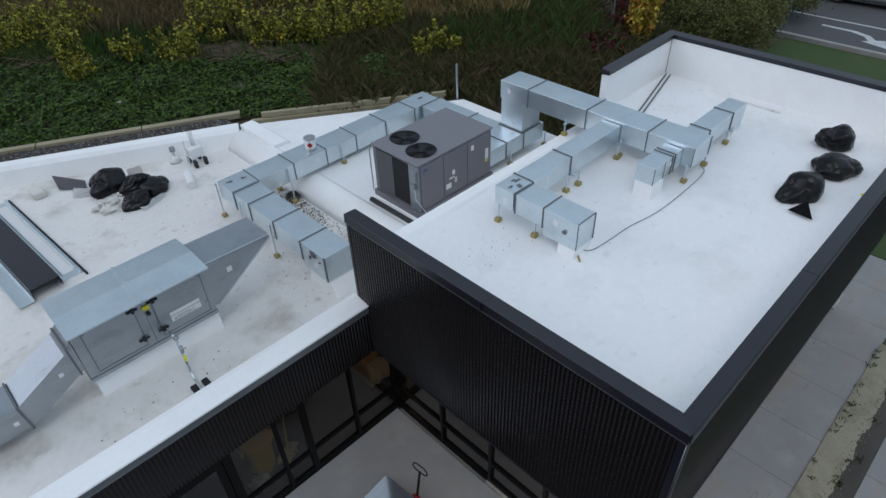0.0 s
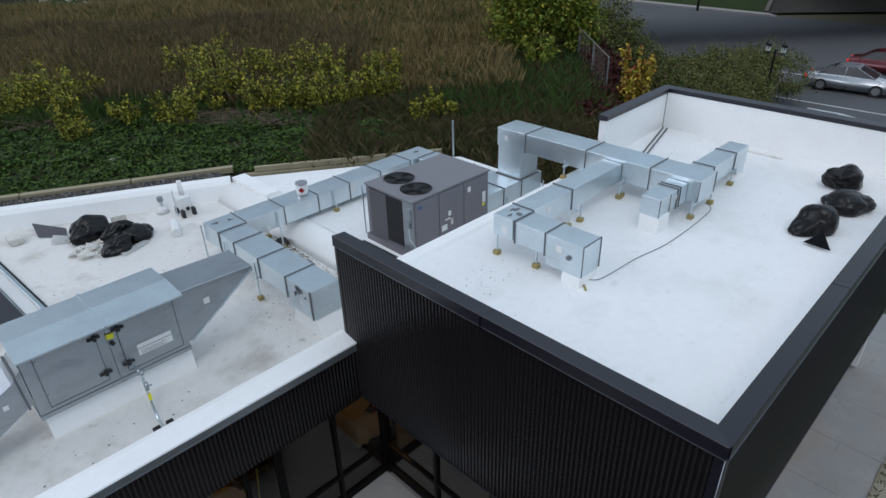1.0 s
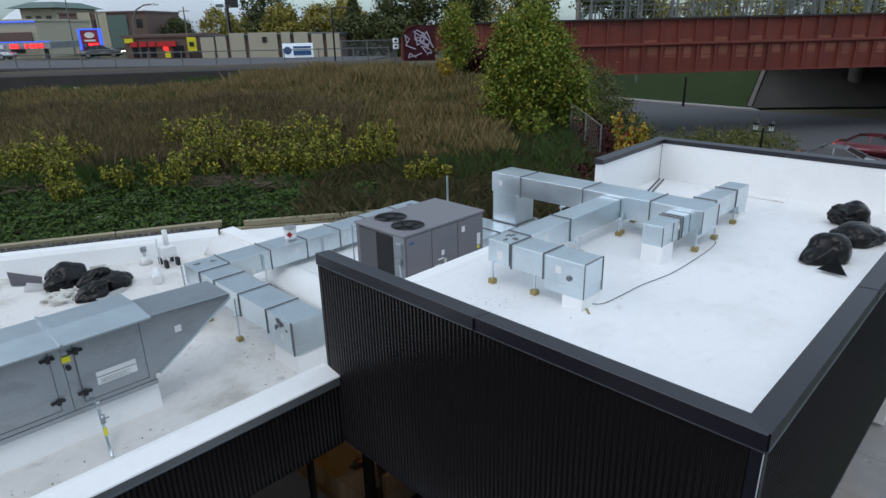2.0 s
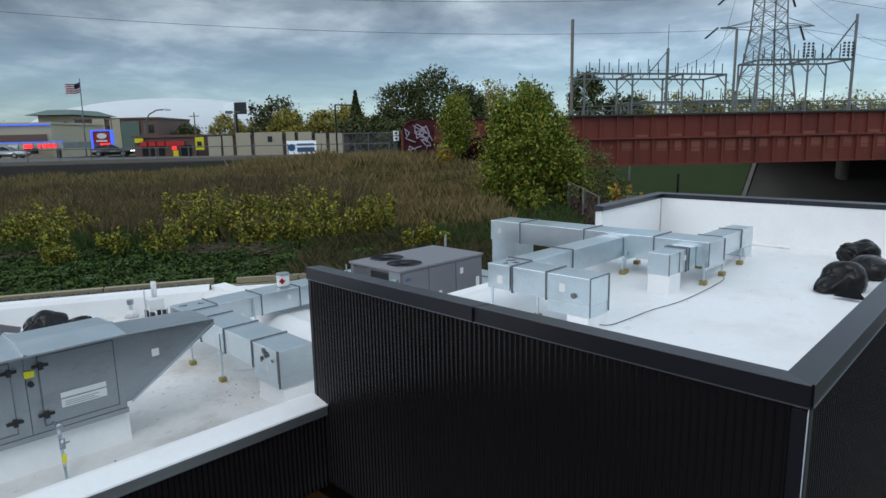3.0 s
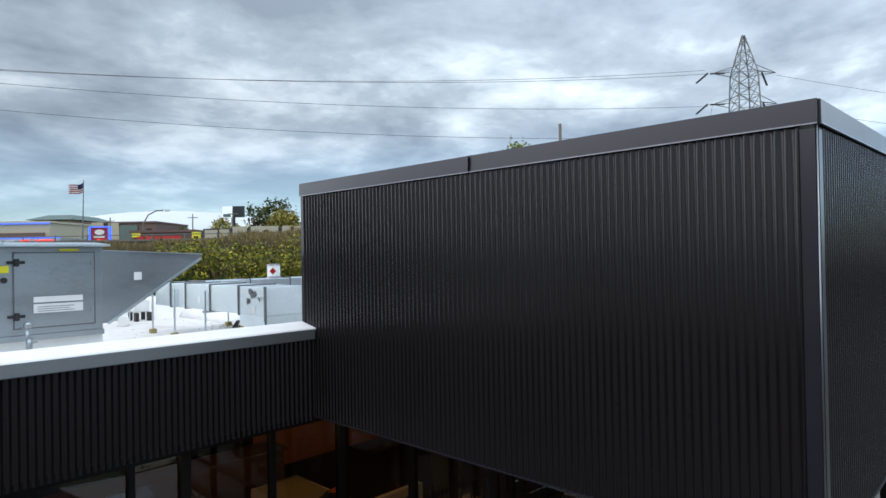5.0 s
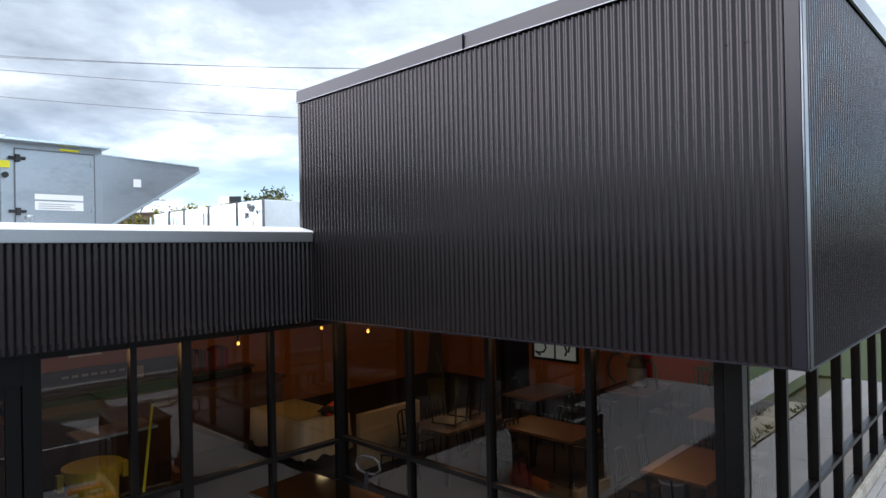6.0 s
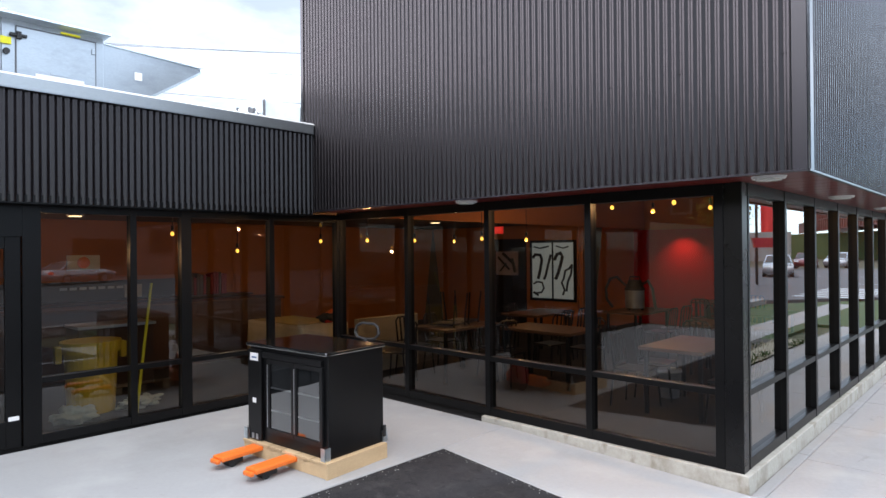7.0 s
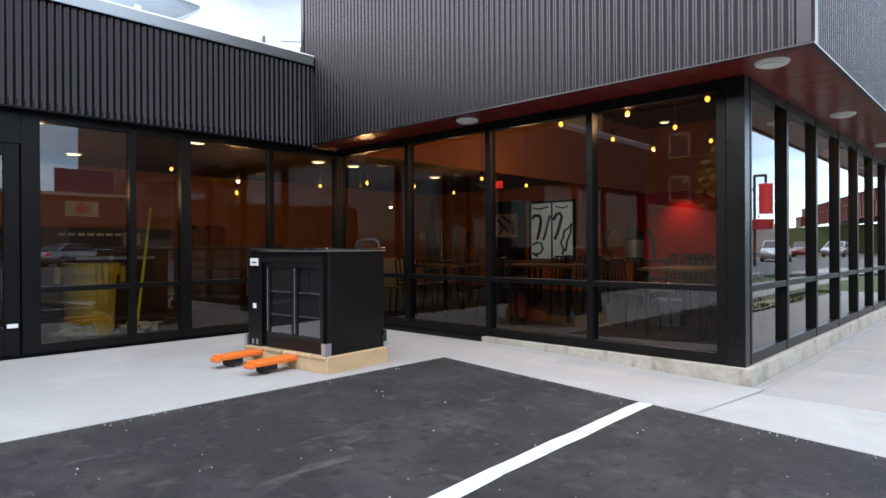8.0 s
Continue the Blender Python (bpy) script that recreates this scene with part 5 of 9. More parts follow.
def bag(at, rx, ry, rz, seed, twist=(0, 0, 0), label="black plastic rubbish bag, knotted and crumpled"):
    """A slack bag: a pillow with pleats running to its knot and drawn-out corners."""
    b = B()
    rng = random.Random(seed)
    r = bmesh.ops.create_icosphere(b, subdivisions=5, radius=1.0)
    tw = Vector(twist).normalized() if twist != (0, 0, 0) else Vector((0.3, -0.4, 0.85)).normalized()
    e1 = tw.orthogonal().normalized()
    e2 = tw.cross(e1)
    ears = [tw] + [Vector((math.cos(a), math.sin(a), -0.35)).normalized() for a in (rng.uniform(0, 6.28), rng.uniform(0, 6.28))]
    ph = rng.uniform(0, 6.28)
    for v in r["verts"]:
        c = v.co.copy()
        ang = math.atan2(c.dot(e2), c.dot(e1))
        near = max(0.0, c.dot(tw)) ** 1.5
        k = 1 + 0.20 * noise.noise(c * 1.2 + Vector((seed, 0, 0)))
        k += 0.13 * near * abs(math.sin(4.5 * ang + ph + 2 * noise.noise(c * 2))) - 0.05 * near
        ridge = 1 - abs(noise.noise(c * 2.1 + Vector((seed, seed, 1)))) * 3.0
        k += 0.030 * max(0.0, ridge) ** 2
        ridge = 1 - abs(noise.noise(c * 4.6 + Vector((0, seed, 3)))) * 3.0
        k += 0.014 * max(0.0, ridge) ** 2
        for j, ear in enumerate(ears):
            k += (0.95 if j == 0 and twist != (0, 0, 0) else 0.66) * max(0.0, c.dot(ear) - 0.80) ** 1.2 * 6 * 0.5
        z = c.z * k
        if z < -0.5:
            z = -0.5 + (z + 0.5) * 0.12
        v.co = (at[0] + c.x * k * rx, at[1] + c.y * k * ry, at[2] + 0.565 * rz + z * rz)
    ob = part("rubbish_bag", b, M_BAG, smooth=True)
    return tagged(ob, label, "rubbish bag", "rubbish bags")


bag((-1.50, 14.40, ROOF_LOW), 0.43, 0.34, 0.34, 1, (-0.7, -0.6, -0.1))
bag((-1.05, 13.85, ROOF_LOW), 0.40, 0.29, 0.24, 2)
bag((-0.78, 13.45, ROOF_LOW), 0.31, 0.36, 0.21, 3, (1.0, 0.35, 0.05), "flattened black rubbish bag on the low roof")
bag((-1.30, 13.20, ROOF_LOW), 0.36, 0.26, 0.19, 5, (0, 0, 0), "low black rubbish bag beside foam scraps")


def scrap(name, pts, t, material, label, category="scrap"):
    b = B()
    vs = [b.verts.new(p) for p in pts]
    b.faces.new(vs)
    bmesh.ops.solidify(b, geom=b.faces[:], thickness=t)
    return tagged(part(name, b, material), label, category)


zr = ROOF_LOW
scrap("sheet_scrap", [(-2.45, 15.25, zr + 0.03), (-1.95, 14.75, zr + 0.03), (-1.85, 15.05, zr + 0.12), (-2.4, 15.75, zr + 0.22)], 0.01, M_RTU, "bent dark sheet metal scrap")
scrap("foam_board", [(-2.35, 14.6, zr + 0.03), (-1.95, 14.35, zr + 0.03), (-1.85, 14.65, zr + 0.05), (-2.2, 14.9, zr + 0.12)], 0.03, M_WHITE, "white foam board offcut")
scrap("foam_board", [(-1.35, 12.72, zr + 0.02), (-0.65, 13.0, zr + 0.03), (-0.72, 13.14, zr + 0.05), (-1.38, 12.9, zr + 0.06)], 0.02, M_WHITE, "white offcut under a bag")
scrap("foam_board", [(-1.0, 14.3, zr + 0.03), (-0.65, 14.25, zr + 0.03), (-0.6, 14.55, zr + 0.2), (-0.95, 14.6, zr + 0.22)], 0.015, M_WHITE_DIRTY, "leaning pale board offcut")
for k, (x, y, s) in enumerate(((-1.95, 13.35, 0.17), (-1.72, 13.65, 0.15), (-1.95, 13.75, 0.12), (-1.62, 13.35, 0.10), (-1.45, 13.85, 0.09), (-2.15, 13.6, 0.10))):
    tagged(part("foam_lump", ball(B(), (x, y, zr + s * 0.55), s, s * 0.8, s * 0.6, 0.8, 2, k * 2.1), M_WHITE_DIRTY), "yellowed lump of spray foam scrap", "scrap", "foam lumps")
b = bx(B(), -3.05, 15.2, zr, -2.75, 15.6, zr + 0.18, 0.04)
tagged(part("white_bundle", b, M_WHITE_DIRTY), "white wrapped bundle lying on the roof", "bundle")
b = rod(B(), (-0.08, 12.78, zr + 0.11), (0.12, 13.38, zr + 0.11), 0.105, 18)
tagged(part("membrane_roll", b, M_WHITE, smooth=False), "short roll of white roofing membrane", "roll")
vb = thing("vent_box", (0.98, 13.95, zr), "white electrical box on black legs with a vent pipe", "box")
part("box", bx(B(), 0.80, 13.78, zr + 0.20, 1.16, 14.08, zr + 0.48, 0.02), M_WHITE, vb)
for x in (0.82, 1.10):
    part("leg", bx(B(), x - 0.03, 13.62, zr, x + 0.05, 13.76, zr + 0.20, 0.01), M_BLACK, vb, "black rubber leg")
    part("leg", bx(B(), x - 0.03, 14.02, zr, x + 0.05, 14.10, zr + 0.20, 0.01), M_BLACK, vb, "black rubber leg")
part("vent_pipe", rod(B(), (1.02, 14.0, zr + 0.48), (1.02, 14.0, zr + 0.86), 0.062, 16), M_WHITE, vb, "white plastic vent pipe", smooth=True)
part("conduit", pipe(B(), [(0.76, 13.9, zr), (0.76, 13.9, zr + 0.72)], 0.016), M_GALV, vb)
vb.location.x -= 0.33
cap = thing("roof_vent", (0.42, 13.85, zr), "small white roof vent with a metal cap", "vent")
b = B()
bmesh.ops.create_cone(b, cap_ends=True, segments=18, radius1=0.17, radius2=0.06, depth=0.18, matrix=Matrix.Translation((0.42, 13.85, zr + 0.09)))
part("boot", b, M_WHITE, cap, smooth=True)
part("stack_pipe", rod(B(), (0.42, 13.85, zr + 0.18), (0.42, 13.85, zr + 0.32), 0.04, 12), M_GALV, cap)
part("metal_cap", rod(B(), (0.42, 13.85, zr + 0.32), (0.42, 13.85, zr + 0.43), 0.075, 14), M_GALV_DARK, cap, "tarnished metal cap")
cap.location += Vector((-0.16, 0.55, 0))
can = thing("paint_can", (2.25, 10.72, L1), "open metal can with a red diamond label standing on the duct", "can")
b = B()
bmesh.ops.create_cone(b, cap_ends=True, segments=28, radius1=0.135, radius2=0.135, depth=0.26, matrix=Matrix.Translation((2.25, 10.72, L1 + 0.155)))
part("body", b, M_WHITE, can, smooth=False)
for z in (L1 + 0.028, L1 + 0.285):
    b = B()
    bmesh.ops.create_cone(b, cap_ends=True, segments=28, radius1=0.142, radius2=0.142, depth=0.035, matrix=Matrix.Translation((2.25, 10.72, z)))
    part("rim", b, M_STEEL, can, "bare metal rim")
b = B()
a = math.radians(232)
for j in range(1):
    c = Vector((2.25 + 0.138 * math.cos(a), 10.72 + 0.138 * math.sin(a), L1 + 0.15))
    t = Vector((-math.sin(a), math.cos(a), 0))
    vs = [b.verts.new(c + t * u + Vector((0, 0, v))) for u, v in ((0, -0.07), (0.07, 0), (0, 0.07), (-0.07, 0))]
    b.faces.new(vs)
bmesh.ops.solidify(b, geom=b.faces[:], thickness=0.004)
part("hazard_label", b, M_LABELRED, can, "red diamond hazard label")
drain = thing("roof_drain", (1.42, 10.55, zr), "black roof drain strainer among wet leaves", "drain")
b = B()
for j in range(14):
    a = 2 * math.pi * j / 14
    rod(b, (1.42 + 0.19 * math.cos(a), 10.55 + 0.19 * math.sin(a), zr), (1.42 + 0.10 * math.cos(a), 10.55 + 0.10 * math.sin(a), zr + 0.13), 0.014, 5)
part("strainer", b, M_BLACK, drain)
part("strainer_top", rod(B(), (1.42, 10.55, zr + 0.11), (1.42, 10.55, zr + 0.14), 0.12, 16), M_BLACK, drain)

# fallen leaves and grit on the roofs
rng = np.random.default_rng(4)


def litter(name, centres, size, material, label, parent_z):
    verts, faces = [], []
    for (x, y) in centres:
        a, s = rng.uniform(0, 6.28), size * rng.uniform(0.5, 1.5)
        z = parent_z(x, y) + 0.006
        n = len(verts)
        for k in range(5):
            t = a + k * 1.2566
            r = s * rng.uniform(0.5, 1.0)
            verts.append((x + r * math.cos(t), y + r * math.sin(t), z + rng.uniform(0, 0.012)))
        faces.append((n, n + 1, n + 2, n + 3, n + 4))
    return tagged(raw(name, verts, faces, material), label, "litter", kind="stuff")


M_LEAFLITTER = leafy("fallen_leaves", [(0.075, 0.055, 0.028), (0.048, 0.038, 0.026), (0.11, 0.085, 0.040), (0.032, 0.028, 0.024)])
pts = []
for _ in range(150):
    pts.append((rng.normal(1.3, 0.22), rng.uniform(8.6, 10.9)))
for _ in range(560):
    pts.append((rng.normal(1.40, 0.13), rng.normal(10.2, 0.6)))
for _ in range(260):
    pts.append((rng.normal(1.15, 0.25), rng.normal(9.6, 0.7)))
for _ in range(160):
    pts.append((rng.normal(0.9, 0.35), rng.normal(8.0, 0.5)))
for _ in range(50):
    pts.append((rng.normal(-0.2, 0.5), rng.normal(8.0, 0.8)))
for _ in range(60):
    pts.append((rng.uniform(-5, 1.4), rng.uniform(6.8, 13.5)))
for _ in range(30):
    pts.append((rng.normal(-2.6, 0.8), rng.normal(13.0, 0.8)))
for _ in range(16):
    pts.append((rng.uniform(-4.6, -2.0), rng.normal(7.1, 0.2)))
pts = [p for p in pts if p[0] < 1.52 and p[1] > 6.6 and not (-4.3 < p[0] < -1.9 and 7.5 < p[1] < 8.9)]
litter("fallen_leaves", pts, 0.016, M_LEAFLITTER, "scattered dead leaves and grit on the low roof", lambda x, y: ROOF_LOW)
pts = [(rng.uniform(0.5, 10), rng.uniform(0.4, 5.6)) for _ in range(45)] + [(rng.normal(1.9, 0.35), rng.normal(4.6, 0.25)) for _ in range(45)] + [(rng.normal(8.6, 0.3), rng.normal(5.0, 0.2)) for _ in range(30)]
litter("roof_grit", pts, 0.010, M_LEAFLITTER, "sparse grit and leaf bits on the tall roof", lambda x, y: roof_z(x))
# dark blocks at the low parapet
for x in (-2.35, -3.75):
    tagged(part("scupper_strap", bx(B(), x, 6.50, ROOF_LOW + 0.004, x + 0.10, 6.60, ROOF_LOW + 0.05, 0.01), M_BLACK), "small black strap end at the low parapet", "strap")

# ---- loose things on the tall roof ----
bag((9.35, 1.42, roof_z(9.3)), 0.33, 0.30, 0.29, 7, (-0.6, 0.8, 0.3))
bag((8.20, 1.12, roof_z(8.2)), 0.36, 0.34, 0.24, 8, (0.7, -0.9, 0.0), "sagging black rubbish bag leaning on another bag")
bag((7.10, 1.24, roof_z(7.1)), 0.36, 0.32, 0.30, 9, (-0.9, 0.6, -0.5), "large black rubbish bag on the white roof")
z7 = roof_z(6.4)
scrap("tarp_scrap", [(6.30, 0.78, z7 + 0.05), (6.33, 1.23, z7 + 0.05), (6.62, 1.02, z7 + 0.20)], 0.008, M_BAG, "dark scrap of sheeting beside a bag")
scrap("yellow_scrap", [(7.62, 0.36, roof_z(7.6) + 0.01), (7.80, 0.45, roof_z(7.6) + 0.01), (7.92, 0.32, roof_z(7.6) + 0.02), (7.74, 0.26, roof_z(7.6) + 0.03)], 0.006, M_LABELYEL, "crumpled yellow wrapper beside the bags")
# thin cable across the tall roof
cable = [(6.62, 3.10, 0.10), (6.57, 2.98, 0.02), (5.81, 2.94, 0.012), (4.78, 2.97, 0.012), (4.04, 3.11, 0.012), (3.48, 3.16, 0.012), (3.05, 3.22, 0.012), (2.88, 3.34, 0.03)]
cable = [Vector((x, y, roof_z(x) + h)) for x, y, h in cable]
fine = []
for k in range(len(cable) - 1):
    a_, b_, c_, d_ = cable[max(0, k - 1)], cable[k], cable[k + 1], cable[min(len(cable) - 1, k + 2)]
    for j in range(5):
        t = j / 5
        fine.append(0.5 * (2 * b_ + (c_ - a_) * t + (2 * a_ - 5 * b_ + 4 * c_ - d_) * t * t + (3 * b_ - a_ - 3 * c_ + d_) * t ** 3))
fine.append(cable[-1])
b = B()
for k in range(len(fine) - 1):
    rod(b, fine[k], fine[k + 1], 0.007, 5)
tagged(part("roof_cable", b, M_SEAL), "thin grey cable lying loose across the white roof", "cable")
for x, y, a in ((2.62, 3.20, 0.8),):
    tagged(part("wood_scrap", bar(B(), (x, y, roof_z(x) + 0.012), (x + 0.16 * math.cos(a), y + 0.16 * math.sin(a), roof_z(x) + 0.012), 0.03, 0.02), M_FOOT), "splinter of wood on the white roof", "scrap")
# lightning strips along the return wall and at the far wall
for o in (0.0, 0.11):
    b = bar(B(), (7.7, 5.18 + o, roof_z(7.7) + 0.018), (10.35, 5.86 + o, roof_z(10.35) + 0.018), 0.032, 0.032)
    tagged(part("conduit", b, M_SEAL), "dark conduit lying along the roof edge", "conduit", "conduits")
tagged(part("wall_strip", bx(B(), 10.02, 2.9, roof_z(10.1), 10.10, 4.15, roof_z(10.1) + 0.02), M_MEMBRANE_DIRTY), "grey metal strip at the foot of the far wall", "strip")
post_ = rod(B(), (7.46, 10.85, ROOF_MID - 0.2), (7.46, 10.85, 4.65), 0.032, 10)
tagged(part("marker_post", post_, M_GALV), "slim grey steel post at the roof corner", "post")

# ---- forecourt: concrete slabs with open joints, fresh asphalt, a painted line ----
def fall(x, y):
    """The forecourt falls towards the corner of the building and the street walk."""
    def ease(a, c, v):
        t = min(1.0, max(0.0, (v - a) / (c - a)))
        return t * t * (3 - 2 * t)
    return -0.09 * ease(-0.75, 0.45, x) * (1 - ease(0.5, 3.1, y))


slabs = thing("pavement", (-0.5, 2.0, 0.0), "pale new concrete forecourt and walk in jointed slabs", "pavement", kind="structure")


def slab(pts, material, label="", z=0.0):
    b = B()
    prism(b, pts, "z", -0.20, z)
    es = [e_ for e_ in b.edges if all(abs(v.co.z - z) < 1e-5 for v in e_.verts)]
    bmesh.ops.bevel(b, geom=es, offset=0.008, segments=1, affect="EDGES")
    for v in b.verts:
        v.co.z += fall(v.co.x, v.co.y)
    part("slab", b, material, slabs, label)


def edge_x(y):
    return -0.50 - 0.165 * (3.0 - y)


J = 0.006
for x0, x1 in ((-9.0, -4.6), (-4.6, 0.495)):
    slab([(x0 + J, 3.06), (x1 - J, 3.06), (x1 - J, 6.06), (x0 + J, 6.06)], M_CONCRETE)
slab([(edge_x(3.05) + J, 3.054), (0.495, 3.054), (0.495, 0.46 + J), (edge_x(0.46) + J, 0.46 + J)][::-1], M_CONCRETE)
slab([(edge_x(0.45), 0.455 - J), (0.30, 0.455 - J), (0.30, -1.06), (edge_x(-1.06), -1.06)][::-1], M_CONCRETE)
part("slab_bed", bx(B(), -9.0, -1.05, -0.4, 13.5, 6.05, -0.112), M_CONCRETE_OLD, slabs)
for k in range(9):
    x0 = 0.312 + 1.47 * k
    slab([(x0, -1.05), (x0 + 1.466, -1.05), (x0 + 1.466, 0.45), (x0, 0.45)], M_CONCRETE_OLD)
for k in range(7):
    x0 = 0.51 + 1.42 * k
    slab([(x0, 0.456), (x0 + 1.41, 0.456), (x0 + 1.41, 0.555), (x0, 0.555)], M_CONCRETE_OLD)
asphalt = sheet("asphalt", [(edge_x(3.045), 3.045, -0.006), (edge_x(-9.0), -9.0, -0.006), (-26.0, -9.0, -0.006), (-26.0, 3.045, -0.006)], 0.12, M_ASPHALT, "fresh black asphalt parking area", "asphalt")
b = B()
n_ = 40
for k in range(n_):
    u, v = k / n_, (k + 1) / n_
    xa, xb = -0.875 - 7.5 * u, -0.875 - 7.5 * v
    wob = lambda t: 0.004 * math.sin(37 * t) + 0.003 * math.sin(91 * t) + 0.018 * math.sin(9 * t) - 0.30 * t
    f = [b.verts.new(p) for p in ((xa, 0.752 + wob(u), -0.002), (xa, 0.856 + wob(u) + 0.004 * math.sin(53 * u), -0.002), (xb, 0.856 + wob(v) + 0.004 * math.sin(53 * v), -0.002), (xb, 0.752 + wob(v), -0.002))]
    b.faces.new(f)
tagged(part("parking_line", b, M_LINE), "worn white painted parking bay line", "road marking", kind="structure")
# stones and grit at the asphalt's edge
rs = np.random.default_rng(9)
pts = [(edge_x(y) - abs(rs.normal(0, 0.05)), y) for y in rs.uniform(-1.5, 3.0, 120)] + [(x, 3.03 - abs(rs.normal(0, 0.05))) for x in rs.uniform(-6, -0.6, 130)] + [(rs.uniform(-5, -1), rs.uniform(-1, 2.9)) for _ in range(90)]
verts, faces = [], []
for x, y in pts:
    s_, n0 = rs.uniform(0.002, 0.008), len(verts)
    for k in range(4):
        a = k * 1.57 + rs.uniform(0, 1)
        verts.append((x + s_ * math.cos(a), y + s_ * math.sin(a), -0.004))
    verts.append((x, y, -0.004 + s_))
    for k in range(4):
        faces.append((n0 + k, n0 + (k + 1) % 4, n0 + 4))
tagged(raw("asphalt_grit", verts, faces, M_CONCRETE_OLD), "loose pale grit on the asphalt", "grit", kind="stuff")

# ---- bottle cooler strapped on a pallet, on a pallet jack ----
# the cooler's own axes: u along its front, v into its depth
CO = Vector((-1.765, 3.225, 0.0))
U = Vector((-0.10, 1.10, 0.0)).normalized()
V = Vector((1.10, 0.10, 0.0)).normalized()


def cb(b, u0, v0, z0, u1, v1, z1, bev=0.0):
    """A box in the cooler's axes."""
    n0 = len(b.verts)
    bx(b, u0, v0, z0, u1, v1, z1, bev)
    b.verts.ensure_lookup_table()
    for vt in b.verts[n0:]:
        vt.co = CO + U * vt.co.x + V * vt.co.y + Vector((0, 0, vt.co.z))
    bmesh.ops.recalc_face_normals(b, faces=b.faces[:])
    return b


def cp(u, v, z):
    return CO + U * u + V * v + Vector((0, 0, z))


pallet = thing("pallet", cp(0.55, 0.36, 0), "pale raw wooden pallet under the cooler", "pallet")
for v in (0.0, 0.31, 0.62):
    part("stringer", cb(B(), -0.02, v, 0.0, 1.16, v + 0.09, 0.115, 0.003), M_WOOD, pallet)
for k in range(6):
    part("deck_board", cb(B(), -0.02 + k * 0.20, -0.01, 0.117, 0.165 + k * 0.20, 0.72, 0.140, 0.003), M_WOOD, pallet)
part("end_board", cb(B(), -0.045, -0.01, 0.0, -0.022, 0.72, 0.138, 0.003), M_WOOD, pallet)
ck = thing("bottle_cooler", cp(0.55, 0.36, 0.14), "black two door glass bottle cooler with a steel top", "cooler")
Z = 0.142
part("body", cb(B(), 0.0, 0.05, Z, 1.12, 0.72, 1.03, 0.008), M_COOLER, ck)
part("worktop", cb(B(), -0.015, 0.015, 1.032, 1.135, 0.735, 1.062, 0.006), M_COOLER_TOP, ck, "polished stainless steel top")
for u0, u1 in ((0.05, 0.43), (0.435, 0.82)):
    dr = part("sliding_door", cb(cb(cb(cb(B(), u0, 0.02, 0.25, u0 + 0.035, 0.048, 0.93), u1 - 0.035, 0.02, 0.25, u1, 0.048, 0.93), u0 + 0.035, 0.02, 0.25, u1 - 0.035, 0.048, 0.29), u0 + 0.035, 0.02, 0.89, u1 - 0.035, 0.048, 0.93), M_BLACK_METAL, ck)
    q = [cp(u1 - 0.035, 0.03, 0.29), cp(u0 + 0.035, 0.03, 0.29), cp(u0 + 0.035, 0.03, 0.89), cp(u1 - 0.035, 0.03, 0.89)]
    g_ = raw("pane", [tuple(p) for p in q], [(0, 1, 2, 3)], M_COOLER_GLASS)
    g_.parent = dr
    g_.visible_shadow = False
    part("liner", cb(B(), u0 + 0.036, 0.0472, 0.292, u1 - 0.036, 0.0495, 0.888), M_LINER, ck, "dark cooler interior")
    # a thin bright vertical line along one edge of the door
    part("edge_pull", cb(B(), u1 - 0.012, 0.014, 0.30, u1 - 0.004, 0.02, 0.88, 0.002), M_STEEL, dr, "slim bright strip along the door edge")
    for zz in (0.45, 0.66):
        part("shelf", cb(B(), u0 + 0.04, 0.033, zz, u1 - 0.04, 0.047, zz + 0.012), M_STEEL, ck, "grey wire shelf")
part("top_rail", cb(B(), 0.06, 0.02, 0.935, 0.90, 0.049, 0.985), M_BLACK_METAL, ck)
part("machine_panel", cb(B(), 0.91, 0.018, Z + 0.01, 1.115, 0.049, 1.0, 0.004), M_COOLER, ck, "black louvred machine panel")
part("energy_label", cb(B(), 0.95, 0.010, 0.90, 1.07, 0.017, 0.97), M_WHITE, ck, "white printed label")
part("label_bar", cb(B(), 0.97, 0.007, 0.925, 1.04, 0.010, 0.938), M_SIGNBLUE, ck)
part("control_plate", cb(B(), 0.985, 0.012, 0.50, 1.035, 0.017, 0.545), M_WHITE, ck, "small printed control plate")
for u in (0.955, 1.02):
    part("caster_strap", cb(B(), u, 0.012, 0.16, u + 0.03, 0.017, 0.21), M_STEEL, ck)
for u, v in ((-0.012, 0.0), (-0.012, 0.70), (1.10, 0.0)):
    part("corner_guard", cb(cb(B(), u, v, Z, u + 0.012, v + 0.06, 0.25), u, v, Z, u + 0.06, v + 0.008, 0.25), M_GALV, ck, "pale grey corner guard")
part("rear_cable", cb(B(), -0.02, 0.70, Z + 0.05, -0.002, 0.735, 0.30, 0.005), M_BLACK, ck, "black cable bundle")

